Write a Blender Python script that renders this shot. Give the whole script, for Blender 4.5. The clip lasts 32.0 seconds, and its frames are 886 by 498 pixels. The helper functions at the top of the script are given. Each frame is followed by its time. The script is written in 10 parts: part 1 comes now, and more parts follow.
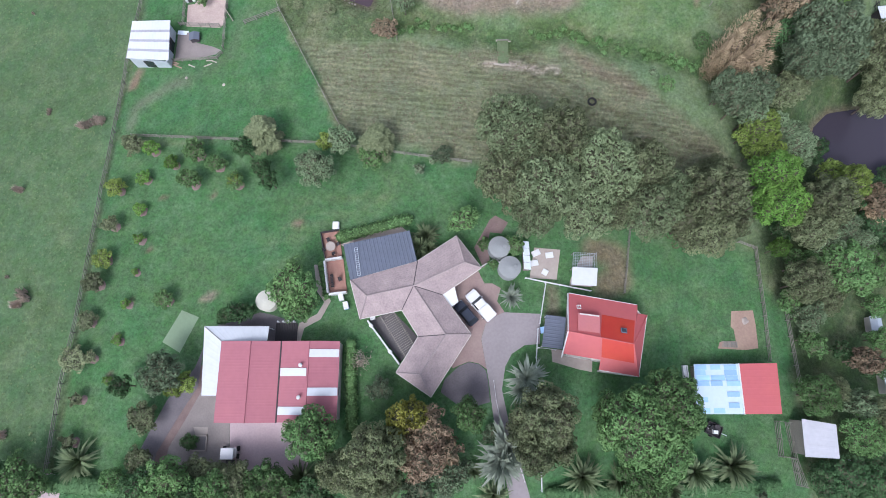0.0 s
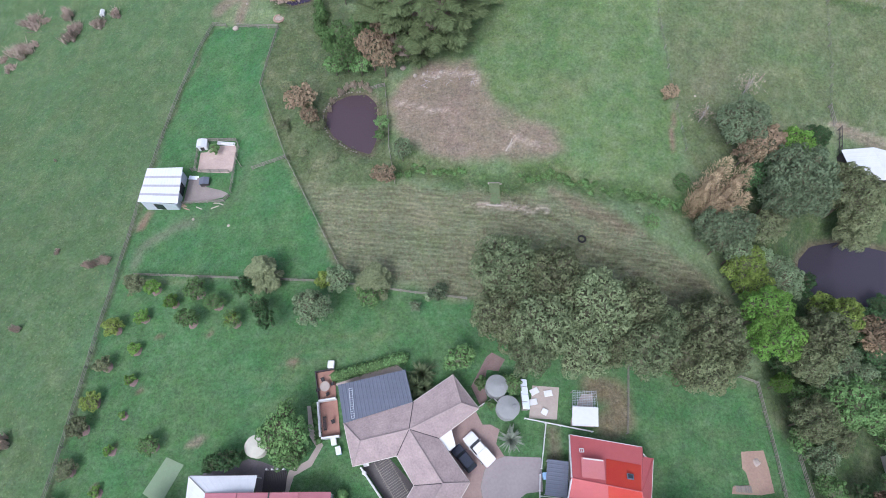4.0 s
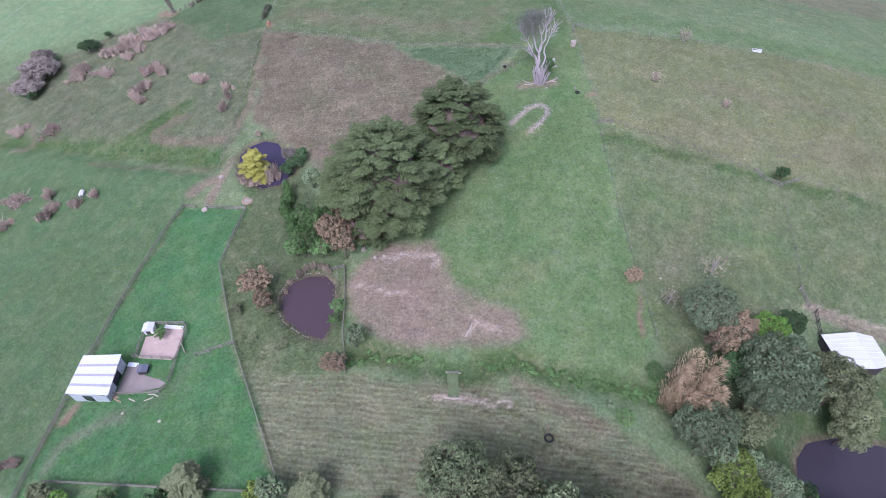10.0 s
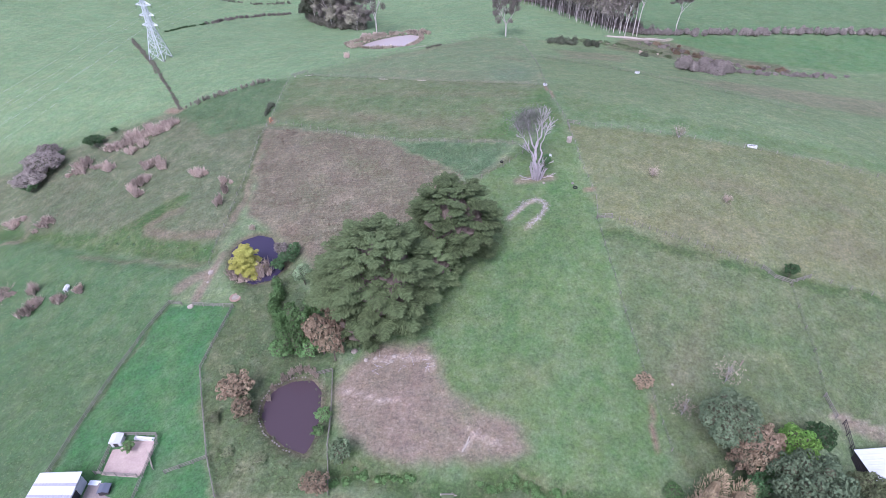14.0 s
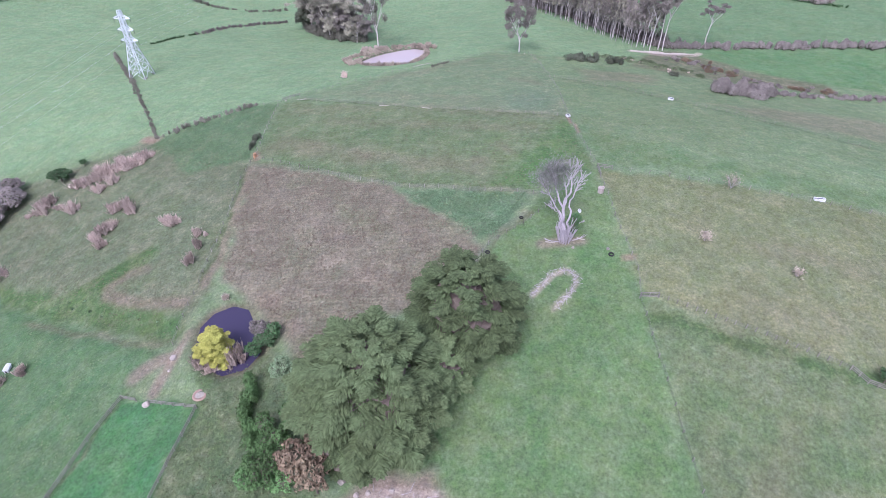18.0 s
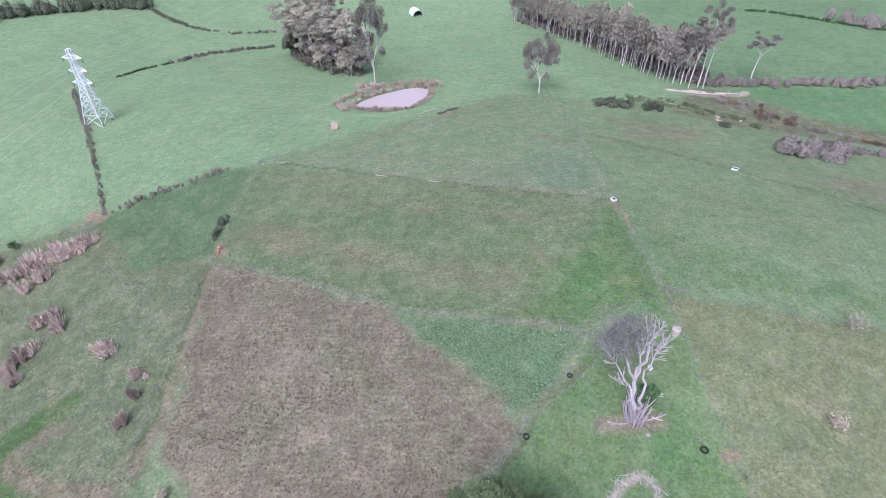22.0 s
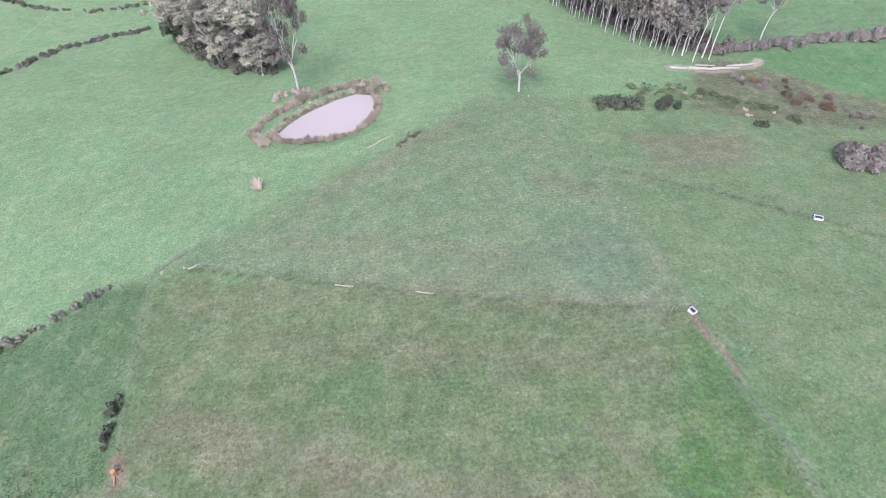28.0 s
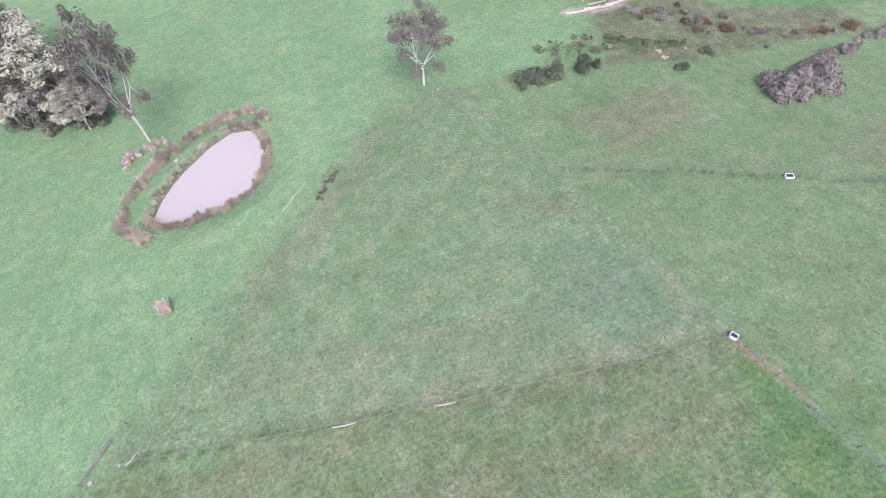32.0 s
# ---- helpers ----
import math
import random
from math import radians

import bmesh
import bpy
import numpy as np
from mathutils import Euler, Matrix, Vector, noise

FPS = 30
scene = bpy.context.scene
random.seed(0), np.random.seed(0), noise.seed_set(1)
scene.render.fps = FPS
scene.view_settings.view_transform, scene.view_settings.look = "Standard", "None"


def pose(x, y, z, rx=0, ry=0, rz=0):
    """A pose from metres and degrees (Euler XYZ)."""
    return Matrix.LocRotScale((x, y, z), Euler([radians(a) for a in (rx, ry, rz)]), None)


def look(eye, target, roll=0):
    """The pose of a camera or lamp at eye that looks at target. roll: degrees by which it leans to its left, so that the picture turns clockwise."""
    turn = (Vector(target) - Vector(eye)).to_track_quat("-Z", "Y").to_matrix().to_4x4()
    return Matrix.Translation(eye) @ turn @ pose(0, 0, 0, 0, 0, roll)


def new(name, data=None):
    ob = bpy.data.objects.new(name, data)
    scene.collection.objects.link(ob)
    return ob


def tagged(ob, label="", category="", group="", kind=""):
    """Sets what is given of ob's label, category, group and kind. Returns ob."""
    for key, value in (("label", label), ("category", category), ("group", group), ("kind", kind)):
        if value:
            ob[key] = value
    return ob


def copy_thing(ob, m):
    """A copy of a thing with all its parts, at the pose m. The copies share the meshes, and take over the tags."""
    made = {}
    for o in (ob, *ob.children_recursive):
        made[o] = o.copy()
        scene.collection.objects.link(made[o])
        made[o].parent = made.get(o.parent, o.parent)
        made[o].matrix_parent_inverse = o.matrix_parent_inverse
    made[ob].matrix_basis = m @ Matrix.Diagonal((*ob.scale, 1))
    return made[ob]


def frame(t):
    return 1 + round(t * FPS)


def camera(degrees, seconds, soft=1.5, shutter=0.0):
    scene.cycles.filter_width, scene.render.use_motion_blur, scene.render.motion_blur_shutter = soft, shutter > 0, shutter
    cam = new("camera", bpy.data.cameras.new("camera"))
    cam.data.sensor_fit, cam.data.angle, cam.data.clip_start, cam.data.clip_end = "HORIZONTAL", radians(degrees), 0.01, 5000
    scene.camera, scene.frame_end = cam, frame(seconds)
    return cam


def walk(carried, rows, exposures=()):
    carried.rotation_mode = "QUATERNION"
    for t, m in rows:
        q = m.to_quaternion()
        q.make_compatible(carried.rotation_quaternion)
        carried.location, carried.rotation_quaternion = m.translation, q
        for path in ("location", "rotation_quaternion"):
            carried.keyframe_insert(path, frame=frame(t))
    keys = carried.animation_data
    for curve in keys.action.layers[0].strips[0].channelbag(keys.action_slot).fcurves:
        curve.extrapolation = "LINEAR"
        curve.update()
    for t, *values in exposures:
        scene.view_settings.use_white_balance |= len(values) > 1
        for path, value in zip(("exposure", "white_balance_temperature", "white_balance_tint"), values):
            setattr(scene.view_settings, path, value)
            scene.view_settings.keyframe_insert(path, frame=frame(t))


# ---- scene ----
cam = camera(78.96, 32.0, soft=0.95)
PATH = [
    (0, 0.49, 0.39, 83.81, 13.935, -0.339, 0.002),
    (0.5, 0.50, 0.51, 83.99, 15.487, -0.326, -0.099),
    (1, 1.11, 1.72, 84.55, 16.453, 0.111, -0.100),
    (1.5, 1.00, 1.72, 84.83, 18.231, 0.021, -0.159),
    (2, 0.81, 2.00, 85.08, 19.831, -0.087, -0.337),
    (2.5, 0.75, 2.54, 85.38, 21.239, -0.105, -0.450),
    (3, 0.63, 2.84, 85.47, 22.886, -0.224, -0.457),
    (3.5, 0.72, 3.18, 85.63, 24.503, -0.271, -0.529),
    (5.5, 2.18, 4.41, 85.54, 30.536, -0.269, -0.527),
    (6, 2.71, 4.89, 85.50, 31.820, -0.285, -0.539),
    (6.5, 3.42, 5.55, 85.38, 33.086, -0.247, -0.541),
    (7, 4.18, 6.36, 85.41, 34.268, -0.197, -0.582),
    (7.5, 4.79, 7.35, 85.42, 35.428, -0.236, -0.624),
    (8, 5.48, 8.30, 85.37, 36.602, -0.236, -0.661),
    (8.5, 6.27, 9.26, 85.20, 37.874, -0.213, -0.649),
    (9, 7.04, 10.21, 85.01, 39.180, -0.230, -0.649),
    (9.5, 7.83, 11.34, 84.87, 40.400, -0.233, -0.640),
    (10, 8.64, 12.27, 84.57, 41.727, -0.205, -0.603),
    (10.5, 9.34, 13.24, 84.26, 43.080, -0.188, -0.561),
    (11, 9.85, 14.14, 84.08, 44.361, -0.164, -0.515),
    (11.5, 10.09, 14.80, 83.67, 45.761, -0.195, -0.518),
    (12, 10.18, 15.51, 83.53, 47.057, -0.224, -0.518),
    (12.5, 10.19, 16.19, 83.40, 48.310, -0.195, -0.516),
    (13, 10.23, 16.70, 83.38, 49.568, -0.114, -0.472),
    (13.5, 10.03, 17.29, 83.40, 50.480, -0.110, -0.443),
    (14, 9.88, 17.85, 83.39, 50.530, -0.091, -0.457),
    (14.5, 9.44, 18.75, 83.49, 50.471, -0.068, -0.454),
    (16.5, 10.60, 30.49, 83.53, 50.326, -0.112, -0.250),
    (17, 10.48, 35.08, 83.31, 50.183, 0.001, -0.157),
    (17.5, 9.76, 39.16, 82.71, 50.237, 0.023, -0.043),
    (18, 9.19, 43.72, 82.31, 50.248, 0.091, 0.027),
    (18.5, 8.60, 47.95, 82.20, 50.206, 0.057, 0.030),
    (19, 8.13, 52.79, 81.92, 50.246, 0.068, -0.026),
    (19.5, 7.86, 57.44, 81.93, 50.254, 0.068, -0.061),
    (20, 7.54, 62.53, 82.31, 50.193, 0.069, -0.063),
    (20.5, 7.11, 67.42, 82.52, 50.150, 0.058, -0.130),
    (21, 6.93, 73.02, 82.65, 50.129, 0.130, -0.165),
    (21.5, 6.59, 78.44, 82.69, 50.091, 0.155, -0.174),
    (22, 6.09, 84.09, 82.94, 50.072, 0.130, -0.153),
    (22.5, 5.81, 89.03, 82.97, 49.736, 0.169, -0.171),
    (23, 5.41, 94.16, 82.98, 49.017, 0.193, -0.241),
    (23.5, 5.22, 99.00, 83.06, 48.334, 0.218, -0.223),
    (24, 4.22, 103.88, 83.20, 47.617, 0.240, -0.468),
    (24.5, 3.42, 108.44, 83.04, 47.012, 0.309, -1.651),
    (25, 2.42, 113.19, 83.32, 46.367, 0.272, -4.999),
    (25.5, 1.83, 117.69, 83.30, 46.121, 0.342, -6.867),
    (27.5, -1.05, 135.84, 83.74, 43.873, 0.412, -9.916),
    (28, -1.65, 140.23, 83.59, 41.948, 0.592, -10.018),
    (28.5, -2.33, 144.41, 83.71, 40.083, 0.619, -10.095),
    (29, -3.03, 148.78, 83.81, 38.140, 0.579, -10.972),
    (29.5, -4.66, 153.18, 84.23, 36.283, 0.327, -12.597),
    (30, -5.70, 157.70, 84.76, 35.597, 0.361, -14.865),
    (30.5, -6.42, 162.10, 85.56, 34.932, 0.422, -17.348),
    (31, -7.16, 166.72, 86.15, 34.268, 0.450, -20.690),
    (31.5, -7.68, 170.61, 86.40, 33.772, 0.498, -25.289),
    (32, -7.94, 174.42, 86.52, 33.737, 0.508, -31.232),
]
walk(cam, [(t, pose(x, y, z, rx, ry, rz)) for t, x, y, z, rx, ry, rz in PATH],
     [(0, 0.67, 5800, 12), (6, 0.66, 5700, 16), (8, 0.66, 5620, 25), (13, 0.78, 5500, 27), (19, 0.93, 5500, 27), (24, 0.88, 5650, 20), (28, 1.05, 5750, 18), (32, 1.14, 5800, 18)])
SKY_STRENGTH, SUN_STRENGTH = 0.14, 1.3
# ---- world, sun, light ----
world = bpy.data.worlds.new("sky")
scene.world = world
world.use_nodes = True
wn, wl = world.node_tree.nodes, world.node_tree.links
sky = wn.new("ShaderNodeTexSky")
sky.sky_type = "NISHITA"
sky.sun_disc = False
sky.sun_elevation = radians(52)
sky.sun_rotation = radians(200)
sky.dust_density = 4.0
sky.air_density = 1.0
sky_soft = wn.new("ShaderNodeHueSaturation")
sky_soft.inputs["Saturation"].default_value = 0.45
wl.new(sky.outputs[0], sky_soft.inputs["Color"])
wl.new(sky_soft.outputs[0], wn["Background"].inputs[0])
wn["Background"].inputs[1].default_value = SKY_STRENGTH
sun = new("sun", bpy.data.lights.new("sun", "SUN"))
sun.data.energy = SUN_STRENGTH
sun.data.angle = radians(24)
sun.data.color = (1.0, 0.96, 0.9)
sun.matrix_world = look((-35, -75, 110), (0, 0, 0))


# ---- materials ----
def mat(name, color, rough=0.8, metal=0.0, vary=0.15, grain=3.0, stain=0.4, bump=0.15, island=0.0, objects=0.0, hue=0.02, spec=0.3):
    """A surface with fine grain and broad stains in its colour, and a fine relief."""
    m = bpy.data.materials.new(name)
    m.use_nodes = True
    n, l = m.node_tree.nodes, m.node_tree.links
    b = n["Principled BSDF"]
    b.inputs["Roughness"].default_value = rough
    b.inputs["Metallic"].default_value = metal
    b.inputs["Specular IOR Level"].default_value = spec
    pos = n.new("ShaderNodeNewGeometry")
    fine = n.new("ShaderNodeTexNoise")
    fine.inputs["Scale"].default_value = grain
    fine.inputs["Detail"].default_value = 4
    broad = n.new("ShaderNodeTexNoise")
    broad.inputs["Scale"].default_value = stain
    broad.inputs["Detail"].default_value = 3
    l.new(pos.outputs["Position"], fine.inputs["Vector"])
    l.new(pos.outputs["Position"], broad.inputs["Vector"])
    add = n.new("ShaderNodeMath")
    add.operation = "ADD"
    l.new(fine.outputs["Fac"], add.inputs[0])
    l.new(broad.outputs["Fac"], add.inputs[1])
    last = add.outputs[0]
    for amount, source in ((island, pos.outputs["Random Per Island"]), (objects, None)):
        if amount:
            if source is None:
                source = n.new("ShaderNodeObjectInfo").outputs["Random"]
            k = n.new("ShaderNodeMath")
            k.operation = "MULTIPLY_ADD"
            l.new(source, k.inputs[0])
            k.inputs[1].default_value = amount / max(vary, 0.01)
            l.new(last, k.inputs[2])
            shift = n.new("ShaderNodeMath")
            shift.operation = "SUBTRACT"
            l.new(k.outputs[0], shift.inputs[0])
            shift.inputs[1].default_value = 0.5 * amount / max(vary, 0.01)
            last = shift.outputs[0]
    ramp = n.new("ShaderNodeMapRange")
    ramp.inputs["From Min"].default_value = 0.0
    ramp.inputs["From Max"].default_value = 2.0
    ramp.inputs["To Min"].default_value = 1 - 2 * vary
    ramp.inputs["To Max"].default_value = 1 + 2 * vary
    l.new(last, ramp.inputs["Value"])
    tone = n.new("ShaderNodeHueSaturation")
    tone.inputs["Color"].default_value = (*color, 1)
    l.new(ramp.outputs[0], tone.inputs["Value"])
    turn = n.new("ShaderNodeMapRange")
    turn.inputs["To Min"].default_value = 0.5 - hue
    turn.inputs["To Max"].default_value = 0.5 + hue
    l.new(broad.outputs["Fac"], turn.inputs["Value"])
    l.new(turn.outputs[0], tone.inputs["Hue"])
    l.new(tone.outputs[0], b.inputs["Base Color"])
    if bump:
        bp = n.new("ShaderNodeBump")
        bp.inputs["Strength"].default_value = bump
        bp.inputs["Distance"].default_value = 0.05
        l.new(fine.outputs["Fac"], bp.inputs["Height"])
        l.new(bp.outputs[0], b.inputs["Normal"])
    return m


def leaf_mat(name, color, hue=0.02, vary=0.3):
    """Foliage: uneven from leaf to leaf and plant to plant."""
    return mat(name, color, rough=0.65, vary=vary, grain=1.3, stain=0.25, bump=0.0, island=0.17, objects=0.35, hue=hue, spec=0.08)


def tile_mat(name, color, course=0.128):
    """Roof tiles: level courses that step down the slope, tile by tile uneven in tone."""
    m = mat(name, color, rough=0.85, vary=0.3, grain=4.0, stain=0.6, bump=0.1, hue=0.02)
    n, l = m.node_tree.nodes, m.node_tree.links
    pos = n.new("ShaderNodeNewGeometry")
    sep = n.new("ShaderNodeSeparateXYZ")
    l.new(pos.outputs["Position"], sep.inputs[0])
    div = n.new("ShaderNodeMath")
    div.operation = "DIVIDE"
    div.inputs[1].default_value = course
    l.new(sep.outputs["Z"], div.inputs[0])
    saw = n.new("ShaderNodeMath")
    saw.operation = "FRACT"
    l.new(div.outputs[0], saw.inputs[0])
    bp = n.new("ShaderNodeBump")
    bp.inputs["Strength"].default_value = 0.9
    bp.inputs["Distance"].default_value = 0.04
    bp.invert = True
    l.new(saw.outputs[0], bp.inputs["Height"])
    l.new(bp.outputs[0], n["Principled BSDF"].inputs["Normal"])
    return m


def ground_mat():
    """Grass and soil: the field's own colour, broken by tufts, clover patches and soil at several scales."""
    m = bpy.data.materials.new("pasture")
    m.use_nodes = True
    n, l = m.node_tree.nodes, m.node_tree.links
    b = n["Principled BSDF"]
    b.inputs["Roughness"].default_value = 0.95
    b.inputs["Specular IOR Level"].default_value = 0.1
    col = n.new("ShaderNodeAttribute")
    col.attribute_name = "field"
    pos = n.new("ShaderNodeNewGeometry")

    def noise_at(scale, detail, rough=0.6):
        t = n.new("ShaderNodeTexNoise")
        t.inputs["Scale"].default_value = scale
        t.inputs["Detail"].default_value = detail
        t.inputs["Roughness"].default_value = rough
        l.new(pos.outputs["Position"], t.inputs["Vector"])
        return t.outputs["Fac"]

    def spread(src, lo, hi, a=0.3, z=0.7):
        r = n.new("ShaderNodeMapRange")
        r.inputs["From Min"].default_value = a
        r.inputs["From Max"].default_value = z
        r.inputs["To Min"].default_value = lo
        r.inputs["To Max"].default_value = hi
        l.new(src, r.inputs["Value"])
        return r.outputs[0]

    def times(x, y):
        k = n.new("ShaderNodeMath")
        k.operation = "MULTIPLY"
        l.new(x, k.inputs[0])
        l.new(y, k.inputs[1])
        return k.outputs[0]

    tuft, patch, swath = noise_at(2.1, 9, 0.9), noise_at(0.4, 6, 0.7), noise_at(0.05, 4)
    value = times(times(spread(tuft, 0.4, 1.64, 0.32, 0.68), spread(patch, 0.86, 1.14)), spread(swath, 0.92, 1.08))
    # tussocks: a pale crown each, the shade between them painted into the colour; the alpha of the field's colour says
    # how rank the growth is
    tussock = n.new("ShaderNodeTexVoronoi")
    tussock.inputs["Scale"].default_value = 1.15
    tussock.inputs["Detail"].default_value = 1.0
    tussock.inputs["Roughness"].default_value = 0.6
    wavy = n.new("ShaderNodeVectorMath")
    wavy.operation = "MULTIPLY_ADD"
    l.new(pos.outputs["Position"], wavy.inputs[0])
    wavy.inputs[1].default_value = (1, 1, 0.3)
    sway = n.new("ShaderNodeTexNoise")
    sway.inputs["Scale"].default_value = 0.9
    l.new(pos.outputs["Position"], sway.inputs["Vector"])
    l.new(sway.outputs["Color"], wavy.inputs[2])
    l.new(wavy.outputs[0], tussock.inputs["Vector"])
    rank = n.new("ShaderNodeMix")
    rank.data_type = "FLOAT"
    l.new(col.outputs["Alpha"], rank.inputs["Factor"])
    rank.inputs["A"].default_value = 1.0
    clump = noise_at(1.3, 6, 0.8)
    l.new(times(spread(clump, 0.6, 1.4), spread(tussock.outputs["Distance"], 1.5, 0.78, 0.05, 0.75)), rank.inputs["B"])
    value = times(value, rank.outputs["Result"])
    mown = n.new("ShaderNodeAttribute")
    mown.attribute_name = "mown"
    turned = n.new("ShaderNodeMapping")
    turned.inputs["Rotation"].default_value = (0, 0, radians(9))
    l.new(pos.outputs["Position"], turned.inputs["Vector"])
    rows = n.new("ShaderNodeTexWave")
    rows.bands_direction = "Y"
    rows.inputs["Scale"].default_value = 0.36
    rows.inputs["Distortion"].default_value = 14.0
    rows.inputs["Detail"].default_value = 4
    rows.inputs["Detail Scale"].default_value = 0.22
    l.new(turned.outputs[0], rows.inputs["Vector"])
    drawn = n.new("ShaderNodeMapping")
    drawn.inputs["Rotation"].default_value = (0, 0, radians(9))
    drawn.inputs["Scale"].default_value = (0.22, 2.2, 1)
    l.new(pos.outputs["Position"], drawn.inputs["Vector"])
    swept = n.new("ShaderNodeTexNoise")
    swept.inputs["Scale"].default_value = 0.8
    swept.inputs["Detail"].default_value = 5
    swept.inputs["Distortion"].default_value = 0.8
    l.new(drawn.outputs[0], swept.inputs["Vector"])
    cut = n.new("ShaderNodeMix")
    cut.data_type = "FLOAT"
    l.new(mown.outputs["Fac"], cut.inputs["Factor"])
    cut.inputs["A"].default_value = 1.0
    l.new(times(spread(rows.outputs["Fac"], 0.78, 1.18, 0.1, 0.9), spread(swept.outputs["Fac"], 0.6, 1.4)), cut.inputs["B"])
    value = times(value, cut.outputs["Result"])
    straw = n.new("ShaderNodeMix")
    straw.data_type = "RGBA"
    l.new(times(spread(noise_at(0.2, 7, 0.7), 0.0, 0.55, 0.47, 0.68), col.outputs["Alpha"]), straw.inputs["Factor"])
    l.new(col.outputs["Color"], straw.inputs[6])
    straw.inputs[7].default_value = (0.27, 0.225, 0.165, 1)
    fresh = n.new("ShaderNodeMix")
    fresh.data_type = "RGBA"
    l.new(times(spread(noise_at(0.11, 6, 0.65), 0.0, 0.45, 0.5, 0.68), col.outputs["Alpha"]), fresh.inputs["Factor"])
    l.new(straw.outputs[2], fresh.inputs[6])
    fresh.inputs[7].default_value = (0.085, 0.142, 0.055, 1)
    tone = n.new("ShaderNodeHueSaturation")
    l.new(fresh.outputs[2], tone.inputs["Color"])
    l.new(value, tone.inputs["Value"])
    l.new(spread(noise_at(0.15, 4), 0.478, 0.515), tone.inputs["Hue"])
    l.new(spread(noise_at(0.7, 4), 0.85, 1.12), tone.inputs["Saturation"])
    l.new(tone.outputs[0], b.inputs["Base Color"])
    bp = n.new("ShaderNodeBump")
    bp.inputs["Strength"].default_value = 0.6
    bp.inputs["Distance"].default_value = 0.3
    l.new(rank.outputs["Result"], bp.inputs["Height"])
    bp2 = n.new("ShaderNodeBump")
    bp2.inputs["Strength"].default_value = 0.5
    bp2.inputs["Distance"].default_value = 0.12
    l.new(tuft, bp2.inputs["Height"])
    l.new(bp.outputs[0], bp2.inputs["Normal"])
    l.new(bp2.outputs[0], b.inputs["Normal"])
    return m


def water_mat(name, color, rough=0.06):
    m = bpy.data.materials.new(name)
    m.use_nodes = True
    n, l = m.node_tree.nodes, m.node_tree.links
    b = n["Principled BSDF"]
    b.inputs["Base Color"].default_value = (*color, 1)
    b.inputs["Roughness"].default_value = rough
    b.inputs["IOR"].default_value = 1.33
    pos = n.new("ShaderNodeNewGeometry")
    t = n.new("ShaderNodeTexNoise")
    t.inputs["Scale"].default_value = 1.6
    t.inputs["Detail"].default_value = 3
    l.new(pos.outputs["Position"], t.inputs["Vector"])
    bp = n.new("ShaderNodeBump")
    bp.inputs["Strength"].default_value = 0.05
    bp.inputs["Distance"].default_value = 0.05
    l.new(t.outputs["Fac"], bp.inputs["Height"])
    l.new(bp.outputs[0], b.inputs["Normal"])
    return m


GROUND = ground_mat()
WATER_BROWN = water_mat("brown pond water", (0.07, 0.05, 0.062))
WATER_DARK = water_mat("dark pond water", (0.045, 0.038, 0.075))
WATER_CLAY = water_mat("clay pond water", (0.36, 0.31, 0.312), 0.15)
WATER_SLATE = water_mat("slate pond water", (0.045, 0.04, 0.055))
WOOD = mat("weathered timber", (0.22, 0.205, 0.185), vary=0.25, grain=6, objects=0.15)
WOOD_PALE = mat("pale dry timber", (0.38, 0.34, 0.3), vary=0.2, grain=6)
WOOD_DARK = mat("dark stained timber", (0.05, 0.045, 0.05), vary=0.25, grain=5)
POST_GREY = mat("grey fence posts", (0.17, 0.16, 0.14), vary=0.25, grain=6, objects=0.3)
LINE = mat("bright conductor", (0.5, 0.52, 0.54), rough=0.5, metal=0.3, vary=0.03, bump=0)
WIRE = mat("fence wire", (0.17, 0.175, 0.15), rough=0.7, bump=0)
WHITE = mat("white paint", (0.62, 0.63, 0.65), rough=0.6, vary=0.05, grain=4, stain=0.8, bump=0.05, hue=0.005)
WHITE_SHEET = mat("white roofing sheet", (0.54, 0.56, 0.61), rough=0.5, vary=0.06, grain=2, stain=0.5, bump=0.03, hue=0.01)
PALE_STEEL = mat("galvanised sheet", (0.5, 0.55, 0.62), rough=0.45, metal=0.25, vary=0.1, grain=1.2, stain=0.6, bump=0.02, hue=0.01)
CLEAR_SHEET = mat("translucent roofing sheet", (0.68, 0.74, 0.85), rough=0.4, vary=0.06, bump=0.02)
BLUE_SHEET = mat("faded blue roofing sheet", (0.3, 0.47, 0.72), rough=0.55, vary=0.1, grain=2, stain=0.7, bump=0.03, objects=0.3, hue=0.01)
RED_ROOF = mat("faded pink-red painted steel", (0.335, 0.125, 0.155), rough=0.65, vary=0.09, grain=1.5, stain=0.25, bump=0.03, hue=0.006)
RED_HOUSE = mat("coral red painted steel", (0.43, 0.11, 0.12), rough=0.55, vary=0.07, grain=1.5, stain=0.3, bump=0.03, hue=0.006)
RED_FRESH = mat("fresh red painted steel", (0.42, 0.045, 0.03), rough=0.5, vary=0.07, grain=1.5, stain=0.3, bump=0.03, hue=0.006)
SLATE_SHEET = mat("blue-grey roofing sheet", (0.115, 0.13, 0.175), rough=0.6, vary=0.1, grain=1.5, stain=0.4, bump=0.03, hue=0.01)
TILES = tile_mat("mauve-brown concrete tiles", (0.33, 0.265, 0.27))
RIDGE = mat("ridge tiles", (0.32, 0.265, 0.27), vary=0.2, grain=4)
BRICK_WALL = mat("buff wall", (0.36, 0.3, 0.27), vary=0.1, grain=3)
CREAM_BOARD = mat("cream weatherboard", (0.55, 0.52, 0.5), vary=0.06)
GLASS = mat("window glass", (0.03, 0.035, 0.045), rough=0.08, vary=0.05, bump=0, spec=0.6)
